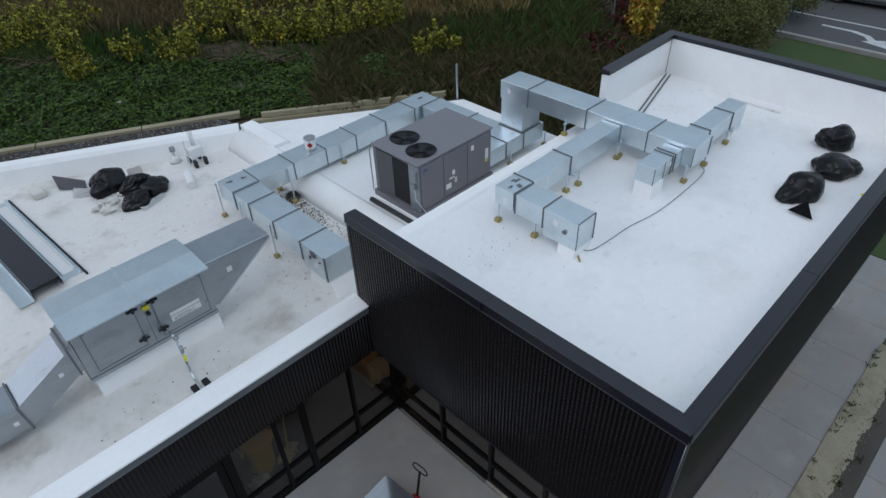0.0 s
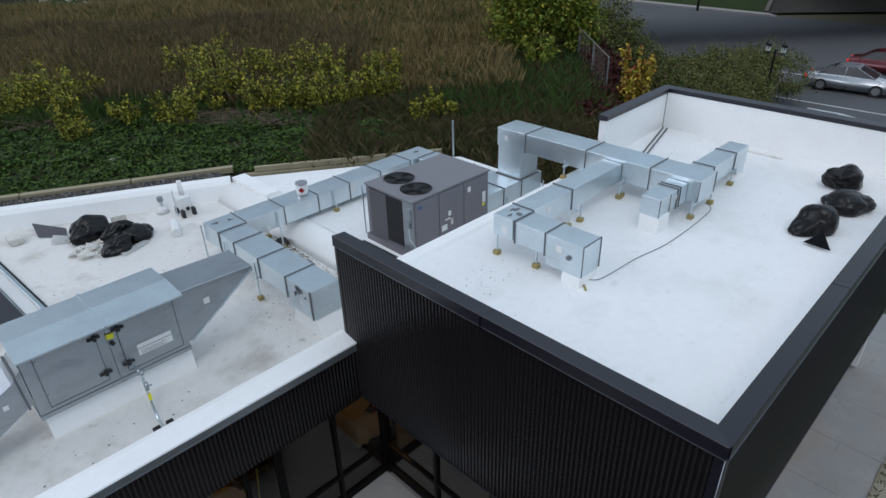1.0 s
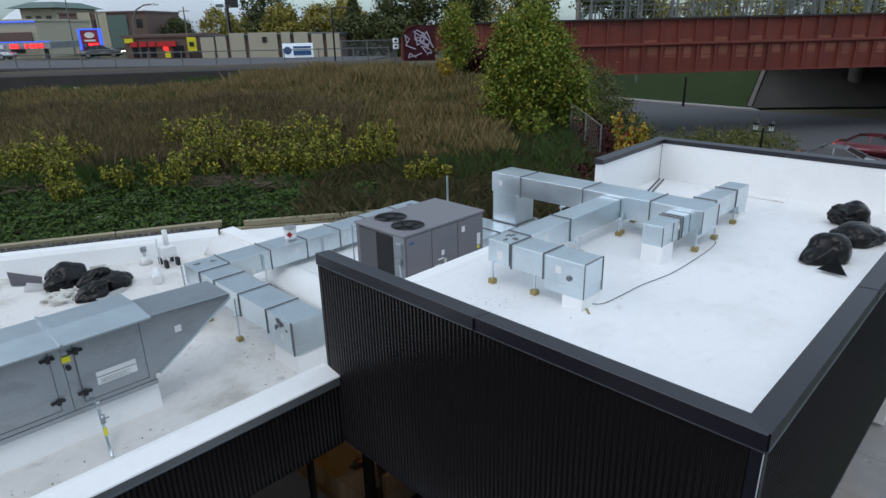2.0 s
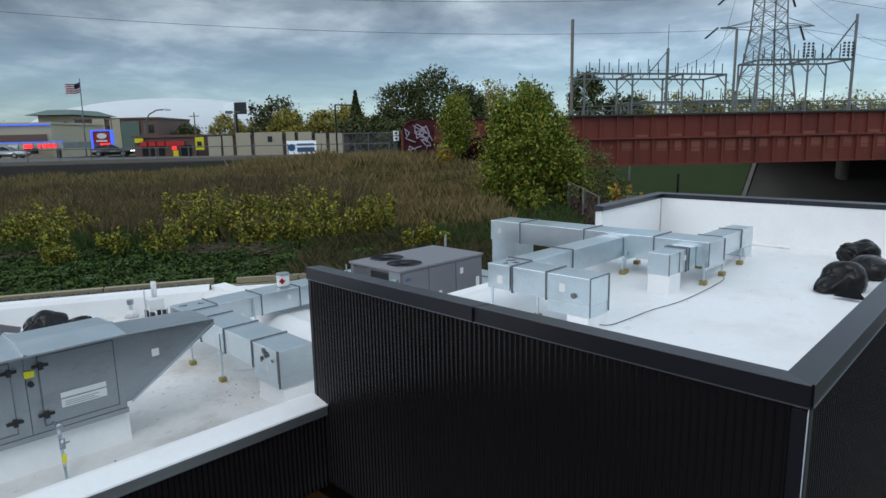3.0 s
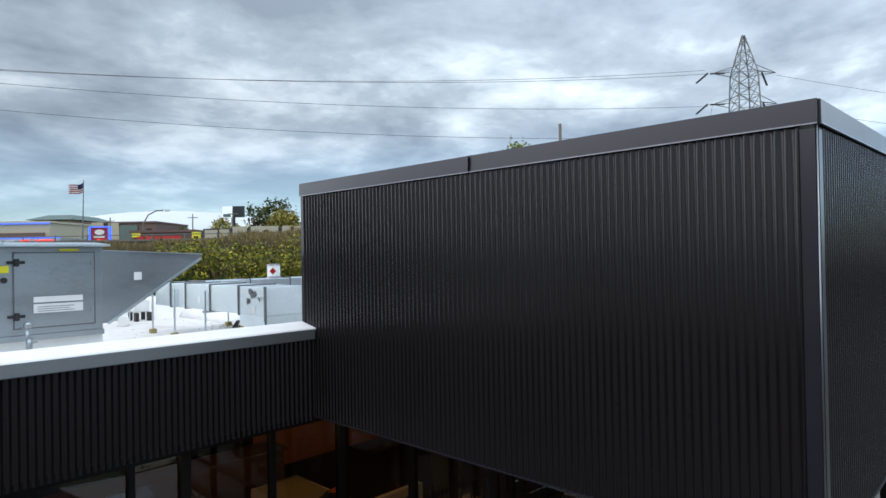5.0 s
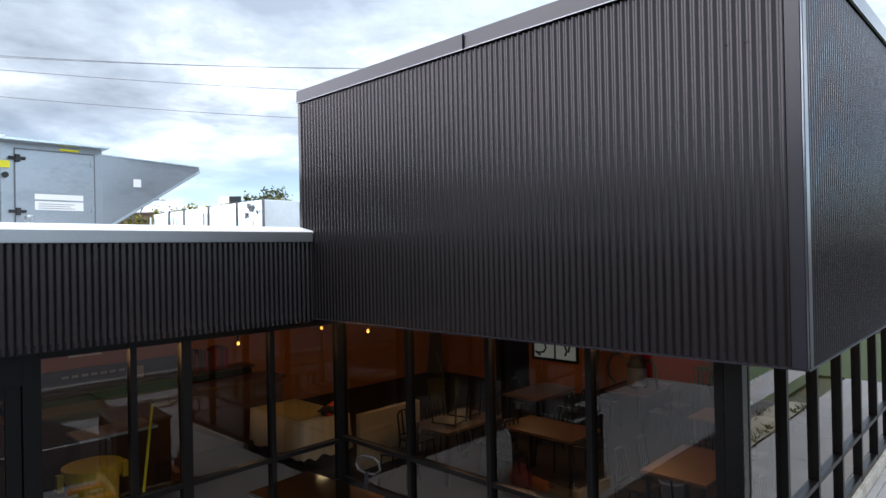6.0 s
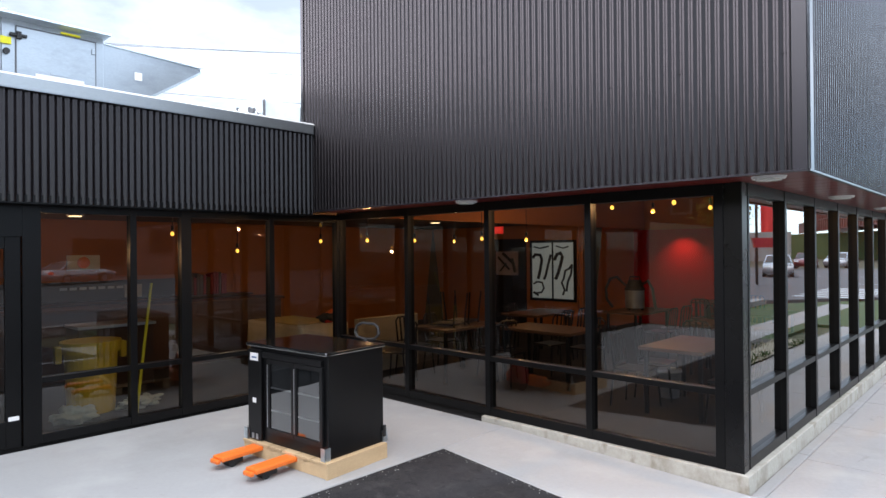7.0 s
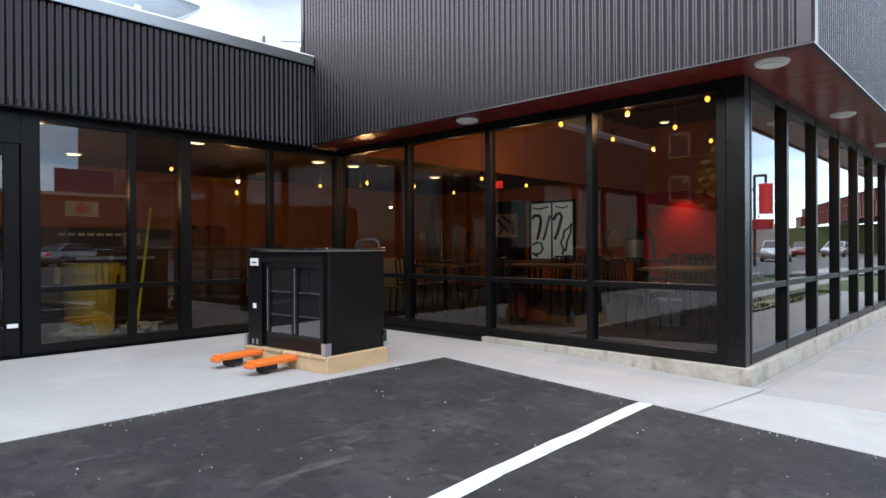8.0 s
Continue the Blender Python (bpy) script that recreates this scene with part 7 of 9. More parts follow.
bmesh.ops.recalc_face_normals(b, faces=b.faces[:])
tagged(part("gravel_bed", b, M_GRAVEL), "dark gravel bed between timber and roof", "gravel", kind="structure")
# gravel between timber and parapet
rg = np.random.default_rng(21)
M_CHIPS = leafy("mixed_gravel_chips", [(0.05, 0.045, 0.04), (0.12, 0.11, 0.10), (0.03, 0.028, 0.026), (0.22, 0.21, 0.19), (0.07, 0.06, 0.05)])
verts, faces = [], []
for k in range(2600):
    x = rg.uniform(-9, 2.1)
    y = back_y(x) + 0.08 + rg.uniform(0.03, 0.72)
    s_ = rg.uniform(0.015, 0.045)
    n0 = len(verts)
    z = 3.59 + rg.uniform(0, 0.02)
    for a in range(4):
        t = a * 1.57 + rg.uniform(0, 1)
        verts.append((x + s_ * math.cos(t), y + s_ * math.sin(t), z))
    verts.append((x, y, z + s_ * 0.8))
    faces += [(n0 + a, n0 + (a + 1) % 4, n0 + 4) for a in range(4)]
tagged(raw("edge_gravel", verts, faces, M_CHIPS), "dark gravel and chips along the timber edge", "gravel", kind="stuff")


# ---- plants ----
def leaf_cloud(points, size, seed, flat=0.0):
    """Small four-cornered leaves round the points."""
    r = np.random.default_rng(seed)
    n = len(points)
    u = r.normal(size=(n, 3))
    u /= np.linalg.norm(u, axis=1)[:, None]
    w = r.normal(size=(n, 3))
    w[:, 2] += flat * 3
    v = np.cross(u, w)
    v /= np.linalg.norm(v, axis=1)[:, None] + 1e-9
    if flat:
        u = np.cross(v, np.array([0, 0, 1.0]) + r.normal(size=(n, 3)) * (1 - flat))
        u /= np.linalg.norm(u, axis=1)[:, None] + 1e-9
    s = size * r.uniform(0.6, 1.35, (n, 1))
    quad = np.stack([points - u * s, points + v * s * 0.55, points + u * s, points - v * s * 0.55], axis=1).reshape(-1, 3)
    idx = np.arange(4 * n).reshape(-1, 4)
    return quad.tolist(), idx.tolist()


def clumps(centre, radii, n_clump, per, spread, seed, hollow=0.45):
    r = np.random.default_rng(seed)
    out = []
    for _ in range(n_clump):
        v = r.normal(size=3)
        v /= np.linalg.norm(v)
        k = hollow + (1 - hollow) * r.random() ** 0.6
        k *= 1 + 0.25 * noise.noise(Vector(v * 2.0) + Vector((seed, 0, 0)))
        c = np.array(centre) + v * np.array(radii) * k
        out.append(c + r.normal(size=(per, 3)) * spread * r.uniform(0.6, 1.3))
    return np.concatenate(out)


def tree(name, at, height, radii, centre_h, n_clump, per, leaf, material, label, seed, trunk=0.12, spread=0.35, group="", limbs=7, extra=()):
    root = thing(name, at, label, "tree", group)
    at = Vector(at)
    rnd = random.Random(seed)
    b = rod(B(), at - Vector((0, 0, 0.3)), at + Vector((rnd.uniform(-0.1, 0.1), 0, centre_h)), trunk, 9, trunk * 0.55)
    for k in range(limbs):
        a = 2 * math.pi * k / limbs + rnd.uniform(-0.4, 0.4)
        z0 = centre_h * rnd.uniform(0.35, 0.95)
        q = at + Vector((math.cos(a) * radii[0] * 0.75, math.sin(a) * radii[1] * 0.75, z0 + radii[2] * rnd.uniform(0.2, 0.9)))
        p = at + Vector((0, 0, z0))
        mid = (p + q) / 2 + Vector((0, 0, 0.15))
        rod(b, p, mid, trunk * 0.45, 6, trunk * 0.3)
        rod(b, mid, q, trunk * 0.3, 5, trunk * 0.1)
    part("trunk", b, M_BARK, root)
    pts = clumps(at + Vector((0, 0, centre_h)), radii, n_clump, per, spread, seed)
    for (c, rr, nn) in extra:
        pts = np.concatenate([pts, clumps(at + Vector(c), rr, nn, per, spread, seed + 5)])
    vv, ff = leaf_cloud(pts, leaf, seed)
    raw("crown", vv, ff, material, root)
    return root


def shrub(at, r, h, seed, material=None, n=27, leaf=0.064, label="yellowing wild shrub on the bank", name="shrub", category="shrub", group="shrubs on the bank", per=56):
    """Upright shoots with leaves along them."""
    root = thing(name, at, label, category, group)
    rnd = np.random.default_rng(seed)
    at = Vector(at)
    b = B()
    pts = []
    for k in range(n):
        a, q = rnd.uniform(0, 6.28), r * math.sqrt(rnd.random())
        base = at + Vector((math.cos(a) * q * 0.5, math.sin(a) * q * 0.5, -0.1))
        top = at + Vector((math.cos(a) * q * 1.1, math.sin(a) * q * 1.1, h * rnd.uniform(0.35, 1.2)))
        rod(b, base, top, 0.014, 4, 0.004)
        t = rnd.uniform(0.25, 1.0, per)[:, None]
        line = np.array(base)[None] * (1 - t) + np.array(top)[None] * t
        pts.append(line + rnd.normal(size=(per, 3)) * 0.085 * r)
    part("stem", b, M_TWIG, root, kind="stuff")
    vv, ff = leaf_cloud(np.concatenate(pts), leaf, seed)
    raw("foliage", vv, ff, material or M_SHRUB, root)
    return root


def on_land(s, d):
    p = town(s, d)
    return (p.x, p.y, land(p.x, p.y))


for k, (s, d, r, h) in enumerate(((-9.5, 20.6, 0.75, 1.35), (-9.0, 22.6, 0.8, 1.5), (-8.2, 23.2, 0.7, 1.4), (-7.1, 22.4, 0.85, 1.2), (-6.2, 22.2, 0.75, 1.25), (-5.4, 22.6, 0.7, 1.2), (-4.6, 22.2, 0.75, 1.45), (-3.9, 22.4, 0.55, 1.25), (-2.9, 22.8, 0.42, 1.2), (-2.3, 22.9, 0.3, 1.1), (-15.4, 22.4, 0.9, 1.35), (-16.6, 21.6, 0.8, 1.2), (-13.8, 21.4, 0.7, 1.3), (-13.2, 20.4, 0.5, 0.9), (-11.4, 20.9, 0.6, 0.8), (-1.2, 20.4, 0.3, 0.8), (-0.7, 21.0, 0.35, 0.9), (-0.2, 20.6, 0.25, 0.7), (-12.5, 19.3, 0.45, 0.7), (-11.0, 25.6, 0.9, 1.5), (-10.2, 26.4, 0.8, 1.5), (-9.6, 24.6, 0.9, 1.6), (-8.0, 25.2, 0.6, 1.4), (-6.6, 24.4, 0.8, 1.5), (-5.6, 24.8, 0.8, 1.6), (-4.9, 24.0, 0.7, 1.7), (-3.2, 24.6, 0.45, 1.5), (-2.4, 24.8, 0.4, 1.3), (-16.2, 23.6, 0.9, 1.5), (-14.2, 23.2, 0.8, 1.4))):
    shrub(on_land(s, d), r, h, 100 + k)
tree("tree", on_land(3.5, 28.6), 5.6, (1.55, 1.55, 2.2), 2.75, 150, 110, 0.078, M_TREE, "leafy green tree just turning yellow beside the bridge", 11, 0.13, 0.30, extra=(((1.15, -1.15, 2.3), (0.95, 0.95, 1.25), 50), ((-0.65, 0.65, 2.3), (0.75, 0.75, 1.2), 38), ((0.3, -0.2, 4.7), (0.6, 0.6, 0.8), 22), ((1.45, -1.5, 1.1), (0.8, 0.8, 0.8), 34), ((-0.6, 0.6, 0.9), (0.8, 0.8, 0.8), 32), ((0.6, -0.7, 3.7), (0.8, 0.8, 0.8), 28), ((-0.5, 0.5, 4.1), (0.6, 0.6, 0.7), 20)))
tree("tree", on_land(0.6, 38.0), 4.5, (0.85, 0.85, 1.9), 2.7, 80, 90, 0.075, M_TREE, "slim green tree against the bridge end", 12, 0.08, 0.24)
shrub(on_land(-0.2, 36.6), 0.45, 1.5, 131, M_SUMAC, 18, 0.09, "yellow shrub at the foot of a slim tree")
shrub(on_land(1.6, 39.6), 1.3, 2.4, 132, M_REDLEAF, 40, 0.12, "dark red creeper bush by the bridge end")
shrub(on_land(3.0, 40.2), 1.3, 1.9, 133, M_REDLEAF, 34, 0.12, "dark red creeper bush by the bridge end")
for k, (s, d, r, h) in enumerate(((6.1, 25.2, 0.8, 1.2), (6.3, 27.2, 0.8, 1.4), (5.9, 22.9, 0.8, 0.8), (4.9, 20.6, 0.7, 0.5))):
    shrub(on_land(s, d), r, h, 150 + k, M_REDLEAF, 26, 0.085, "low dark red bramble behind the roof", "bramble", "shrub", "brambles")
shrub(on_land(6.55, 22.4), 0.55, 2.0, 161, M_SUMAC, 30, 0.09, "yellow and red sumac shrub behind the parapet")
shrub(on_land(3.6, 26.6), 0.7, 1.4, 162, M_TREE, 24, 0.09, "bright green sapling at the tree's foot")
for k in range(26):
    rnd = random.Random(300 + k)
    u = k / 25
    s, d = 6.2 + 11.6 * u + rnd.uniform(-0.5, 0.5), 29.5 + 5.5 * u + rnd.uniform(-1.6, 2.2)
    p = on_land(s, d)
    tree("thicket_bush", p, 3, (1.35, 1.35, 1.25 + 0.25 * rnd.random()), 1.25 + rnd.uniform(0, 0.5) + (1.3 if k in (3, 5) else 0), 46, 80, 0.058, M_THICKET, "dense grey green thicket bush on the slope", 300 + k, 0.04, 0.20, "thicket on the slope", 4)
for k, (x, y) in enumerate(((25.2, 9.6), (26.4, 10.6), (24.0, 10.6), (27.2, 9.9), (22.9, 11.6), (25.6, 11.8), (27.6, 11.4))):
    rnd = random.Random(360 + k)
    tree("thicket_bush", (x, y, land(x, y)), 3, (1.3, 1.3, 1.15), 1.25 + rnd.uniform(0, 0.3), 46, 80, 0.058, M_THICKET, "dense grey green thicket bush on the slope", 360 + k, 0.04, 0.20, "thicket on the slope", 4)
# dead branches heaped under the shrubs
b = B()
rnd = random.Random(77)
for k in range(420):
    s, d = rnd.choice((rnd.uniform(-9.6, -5.6), rnd.uniform(-16, -11.5))), rnd.uniform(20.2, 21.8)
    p = Vector(on_land(s, d)) + Vector((0, 0, rnd.uniform(0.05, 0.4)))
    a = rnd.gauss(0.1, 0.5)
    v = (Vector((TR.x, TR.y, 0)) * math.cos(a) + Vector((TF.x, TF.y, 0)) * math.sin(a)) * rnd.uniform(0.3, 0.9) + Vector((0, 0, rnd.uniform(-0.1, 0.2)))
    rod(b, p - v / 2, p + v / 2, 0.012, 4, 0.006)
tagged(part("brush_pile", b, M_TWIG), "heap of dead grey branches under the shrubs", "brush pile", kind="stuff")
for k, (s, d, z, r) in enumerate(((-10.4, 17.5, 0.08, 0.15), (-24.5, 41.5, 0.2, 0.7), (-26.2, 42.0, 0.2, 0.6), (-23.2, 41.2, 0.15, 0.5))):
    p = on_land(s, d)
    tagged(part("rock", ball(B(), (p[0], p[1], p[2] + z), r, r * 0.8, r * 0.45, 0.6, 3, k), M_STEM), "pale rock lying in the weeds", "rock", "rocks")


def blades(name, spots, hmin, hmax, width, material, label, seed, lean=0.35, heads=0.0):
    r = np.random.default_rng(seed)
    pts = np.array(spots)
    n = len(pts)
    a = r.uniform(0, 6.283, n)
    h = r.uniform(hmin, hmax, n) * np.array([1.0 + 0.45 * noise.noise(Vector((p[0] * 0.45, p[1] * 0.45, 4.0))) for p in spots])
    w = width * r.uniform(0.6, 1.4, n)
    t = r.normal(size=(n, 2)) * lean * h[:, None]
    dx, dy = np.cos(a) * w / 2, np.sin(a) * w / 2
    p0 = np.stack([pts[:, 0] - dx, pts[:, 1] - dy, pts[:, 2] - 0.05], 1)
    p1 = np.stack([pts[:, 0] + dx, pts[:, 1] + dy, pts[:, 2] - 0.05], 1)
    p2 = np.stack([pts[:, 0] + t[:, 0] * 0.4 + dx * (0.7 + heads), pts[:, 1] + t[:, 1] * 0.4 + dy * (0.7 + heads), pts[:, 2] + h * 0.62], 1)
    p3 = np.stack([pts[:, 0] + t[:, 0], pts[:, 1] + t[:, 1], pts[:, 2] + h], 1)
    vv = np.stack([p0, p1, p2, p3], 1).reshape(-1, 3).tolist()
    ff = np.arange(4 * n).reshape(-1, 4).tolist()
    return tagged(raw(name, vv, ff, material), label, "grass", kind="stuff")


def scatter(n, seed, s0, s1, d0, d1, keep=None):
    r = np.random.default_rng(seed)
    out = []
    while len(out) < n:
        s, d = r.uniform(s0, s1), r.uniform(d0, d1)
        if keep and not keep(s, d, r):
            continue
        p = town(s, d)
        if p.x < 7.8 and p.y < back_y(p.x) + 0.5 or (7.0 < p.x < 10.9 and p.y < 6.6):
            continue
        out.append((p.x, p.y, land(p.x, p.y)))
    return out


def patchy(scale, cut, off=0.0):
    return lambda s, d, r: noise.noise(Vector((s * scale + off, d * scale, off))) > cut + r.normal() * 0.12


blades("tall_dry_grass", scatter(150000, 1, -46, 2.5, 23.5, 38.5), 0.40, 0.95, 0.011, M_GRASS_DRY, "tall dry brown grass across the bank", 1, 0.22)
M_GRASS_RUST = leafy("rusty_dead_weeds", [(0.085, 0.058, 0.031), (0.140, 0.098, 0.053), (0.060, 0.053, 0.025), (0.178, 0.128, 0.068), (0.068, 0.072, 0.025)])
blades("rusty_weeds", scatter(42000, 2, -30, -4, 22.5, 33, patchy(0.14, -0.05)), 0.4, 1.10, 0.016, M_GRASS_RUST, "dead rust brown weeds behind the shrubs", 2, 0.2)
blades("tall_green_grass", scatter(60000, 3, -46, 6, 20.5, 42, patchy(0.16, -0.1, 5)), 0.3, 0.8, 0.016, M_GRASS_GREEN, "green grass patches in the field", 3, 0.3)
blades("low_weeds", scatter(42000, 4, -4.5, 9, 14.5, 29), 0.15, 0.6, 0.018, leafy("mixed_weeds", [(0.045, 0.055, 0.017), (0.080, 0.070, 0.027), (0.115, 0.088, 0.042), (0.038, 0.052, 0.016), (0.065, 0.042, 0.024)]), "rough low weeds on the bank", 4, 0.45)
blades("crest_grass", scatter(14000, 5, -13, 0.5, 35.5, 41.6), 0.6, 1.25, 0.016, M_GRASS_DRY, "tall pale grass on the crest of the bank", 5, 0.2)
def off_timber(s, d):
    p = town(s, d)
    return p.y > back_y(p.x) + (1.12 if p.x < 2.4 else 0.8)


# ground cover in a lumpy strip above the timber
sp = scatter(60000, 6, -17, 0.6, 12.5, 22.2, lambda s, d, r: d < 20.6 - 0.02 * s + 0.9 * noise.noise(Vector((s * 0.5, 0, 3))) + r.normal() * 0.25 and d > 13.0 and off_timber(s, d))
sp = np.array(sp)
lump = np.array([0.22 + 0.30 * noise.noise(Vector((p[0] * 0.9, p[1] * 0.9, 0))) + 0.12 * noise.noise(Vector((p[0] * 3, p[1] * 3, 2))) for p in sp])
keep = lump + np.random.default_rng(8).normal(size=len(lump)) * 0.1 > 0.03
sp, lump = sp[keep], lump[keep]
sp[:, 2] += np.maximum(0.03, lump) * np.random.default_rng(7).uniform(0.45, 1.0, len(sp))
vv, ff = leaf_cloud(sp, 0.060, 31, 0.6)
tagged(raw("ground_cover", vv, ff, M_IVY), "lush low green ground cover along the timber edge", "ground cover", kind="stuff")

# ---- railway on the bank ----
def trail(name, pts, width, thick, material, label, category, lift=0.0):
    """A strip along points (s, d, z) of the town grid."""
    b = B()
    rows = []
    P = [town(*p) for p in pts]
    for k, p in enumerate(P):
        t = (P[min(k + 1, len(P) - 1)] - P[max(k - 1, 0)]).normalized()
        n = Vector((t.y, -t.x, 0)) * width / 2
        rows.append([b.verts.new(p - n + Vector((0, 0, lift))), b.verts.new(p + n + Vector((0, 0, lift))), b.verts.new(p + n * 1.25 - Vector((0, 0, thick))), b.verts.new(p - n * 1.25 - Vector((0, 0, thick)))])
    for k in range(len(rows) - 1):
        for j in range(4):
            b.faces.new((rows[k][j], rows[k][(j + 1) % 4], rows[k + 1][(j + 1) % 4], rows[k + 1][j]))
    b.faces.new(rows[0]); b.faces.new(rows[-1][::-1])
    bmesh.ops.recalc_face_normals(b, faces=b.faces[:])
    return tagged(part(name, b, material), label, category, kind="structure")


trail("railway_bed", [(-140, 37, 5.95), (-60, 43.0, 5.95), (-31, 45.5, 5.95), (-16, 46.8, 6.0), (-3.2, 47.8, 6.1)], 4.2, 1.2, M_GRAVEL, "dark ballasted railway bed on the bank", "railway")
for o in (-0.72, 0.72):
    b = B()
    q = [(-140, 37 + o, 6.06), (-60, 43 + o, 6.06), (-31, 45.5 + o, 6.06), (-16, 46.8 + o, 6.11), (-3.2, 47.8 + o, 6.2)]
    for k in range(len(q) - 1):
        bar(b, town(*q[k]), town(*q[k + 1]), 0.07, 0.15)
    tagged(part("rail", b, M_POLE), "rusty brown steel rail", "rail", "rails")
# low retaining wall in front of the track
trail("rail_wall", [(-140, 34.4, 5.9), (-60, 40.4, 5.92), (-31, 43.0, 5.93), (-16, 44.4, 5.98), (-3.6, 45.4, 6.1)], 0.35, 1.6, M_TRACKWALL, "dark stained curb wall along the railway", "wall")

# ---- red plate girder bridge ----
bridge = thing("railway_bridge", town(30, 49, 4.9), "rust red plate girder railway bridge with repainted patches", "bridge")


def girder_pt(s, z, off=0.0):
    d = 46.0 + 0.085 * (s + 3) + off
    if s > 50:
        d += 0.339 * (s - 50)
    return town(s, d, z)


def web(b, s0, s1, z0, z1, off, t=0.05):
    a, c = girder_pt(s0, z0, off), girder_pt(s1, z0, off)
    n = Vector((TF.x, TF.y, 0)) * t
    vs = [b.verts.new(p) for p in (a, c, c + Vector((0, 0, z1 - z0)), a + Vector((0, 0, z1 - z0)), a + n, c + n, c + n + Vector((0, 0, z1 - z0)), a + n + Vector((0, 0, z1 - z0)))]
    for f in ((0, 1, 2, 3), (7, 6, 5, 4), (3, 2, 6, 7), (0, 4, 5, 1), (1, 5, 6, 2), (0, 3, 7, 4)):
        b.faces.new([vs[k] for k in f])
    return b


S0, S1 = -0.9, 125.0
# two straight lengths: the line bends away beyond the street
for sa, sb in ((S0, 50.0), (50.0, S1)):
    lo = max(1.0, sa)
    part("upper_girder", web(B(), sa, sb, 6.8, 8.62, 1.3), M_RED, bridge)
    part("lower_girder", web(B(), lo, sb, 4.92, 6.86, 0.0), M_RED, bridge)
    for z, off, h, dp in ((8.62, 1.05, 0.12, 0.5), (6.90, 1.05, 0.10, 0.4), (6.86, -0.22, 0.10, 0.5), (4.86, -0.22, 0.10, 0.5), (6.1, 0.03, 0.05, -0.06)):
        b = B()
        a, c = girder_pt(sa if off > 0.5 else lo, z, off), girder_pt(sb, z, off)
        n = Vector((TF.x, TF.y, 0)) * dp
        vs = [b.verts.new(p) for p in (a, c, c + n, a + n)] + [b.verts.new(p + Vector((0, 0, h))) for p in (a, c, c + n, a + n)]
        for f in ((0, 1, 2, 3), (4, 5, 6, 7), (0, 1, 5, 4), (1, 2, 6, 5), (2, 3, 7, 6), (3, 0, 4, 7)):
            b.faces.new([vs[k] for k in f])
        bmesh.ops.recalc_face_normals(b, faces=b.faces[:])
        part("flange", b, M_TRACKWALL if z > 8 else M_RED, bridge)
    part("deck", web(B(), lo, sb, 6.55, 6.70, 1.5, 6.0), M_RED, bridge)
    # hidden behind the girders; added to shade the slope and piers under the bridge
    part("wide_deck", web(B(), max(36.0, sa), sb, 6.3, 6.6, 7.7, 19.0), M_PIER, bridge, "wide concrete deck hidden behind the girders, added to shade the slope")
    part("far_girder", web(B(), lo, sb, 4.95, 8.60, 7.6), M_RED, bridge)
    part("walkway", web(B(), lo, sb, 6.78, 6.84, 0.2, 1.1), M_CONCRETE_OLD, bridge, "pale walkway between the girders")
rnd = random.Random(5)
k = 0
s = 2.0
while s < 120:
    part("stiffener", web(B(), s, s + 0.14, 4.96, 6.80, -0.16, 0.16), M_RED, bridge)
    part("stiffener", web(B(), s + 0.3, s + 0.42, 6.95, 8.62, 1.14, 0.16), M_RED, bridge)
    if s > 12:
        part("repaint_patch", web(B(), s + 0.32 + rnd.uniform(0, 0.12), s + 1.02 + rnd.uniform(-0.1, 0.2), 5.90 + rnd.uniform(-0.05, 0.15), 6.72, -0.012, 0.012), M_REDPATCH, bridge, "faded lighter paint patch")
        if k % 2:
            part("repaint_patch", web(B(), s + 0.5, s + 1.5, 7.0, 7.0 + rnd.uniform(0.16, 0.34), 1.285, 0.014), M_REDPATCH, bridge, "faded lighter paint patch")
    s += 1.36
    k += 1
for s in (1.0, 4.0, 6.0):
    part("repaint_patch", web(B(), s, s + 1.6, 7.0, 8.5, 1.28, 0.018), M_REDPATCH, bridge, "faded lighter paint patch")
# rounded end with graffiti
b = B()
prof = [(-3.3, 6.15), (-3.3, 7.7)] + [(-3.3 + 1.0 * (1 - math.cos(a)), 7.7 + 0.92 * math.sin(a)) for a in (0.4, 0.8, 1.2, 1.57)] + [(-0.9, 8.62), (-0.9, 6.15)]
f0 = [b.verts.new(girder_pt(s, z, 1.28)) for s, z in prof]
b.faces.new(f0)
bmesh.ops.solidify(b, geom=b.faces[:], thickness=0.06)
part("girder_end", b, M_GRAFFRED, bridge, "rounded girder end covered in graffiti")
b = B()
for k in range(1, len(prof) - 2):
    bar(b, girder_pt(*prof[k - 1 if k > 1 else 0], 1.2), girder_pt(*prof[k], 1.2), 0.2, 0.07)
part("end_flange", b, M_RED, bridge)
b = B()
for w0 in range(9):
    s, z = rnd.uniform(-3.0, -1.2), rnd.uniform(6.6, 8.2)
    pts = [girder_pt(s, z, 1.2)]
    for _ in range(5):
        s, z = min(-1.0, max(-3.1, s + rnd.uniform(-0.6, 0.6))), min(8.3, max(6.4, z + rnd.uniform(-0.6, 0.6)))
        pts.append(girder_pt(s, z, 1.2))
    pipe(b, pts, 0.045, 5)
part("graffiti", b, M_GRAFF, bridge, "pale looping graffiti lines")
for s, d in ((43.2, 68.1), (50.5, 66.4)):
    b = B()
    p = town(s, d, 0)
    rod(b, p, p + Vector((0, 0, 4.1)), 0.62, 18)
    rod(b, p + Vector((0, 0, 4.1)), p + Vector((0, 0, 4.9)), 0.62, 18, 1.0)
    part("pier", b, M_PIER, bridge, "round concrete pier")
b = B()
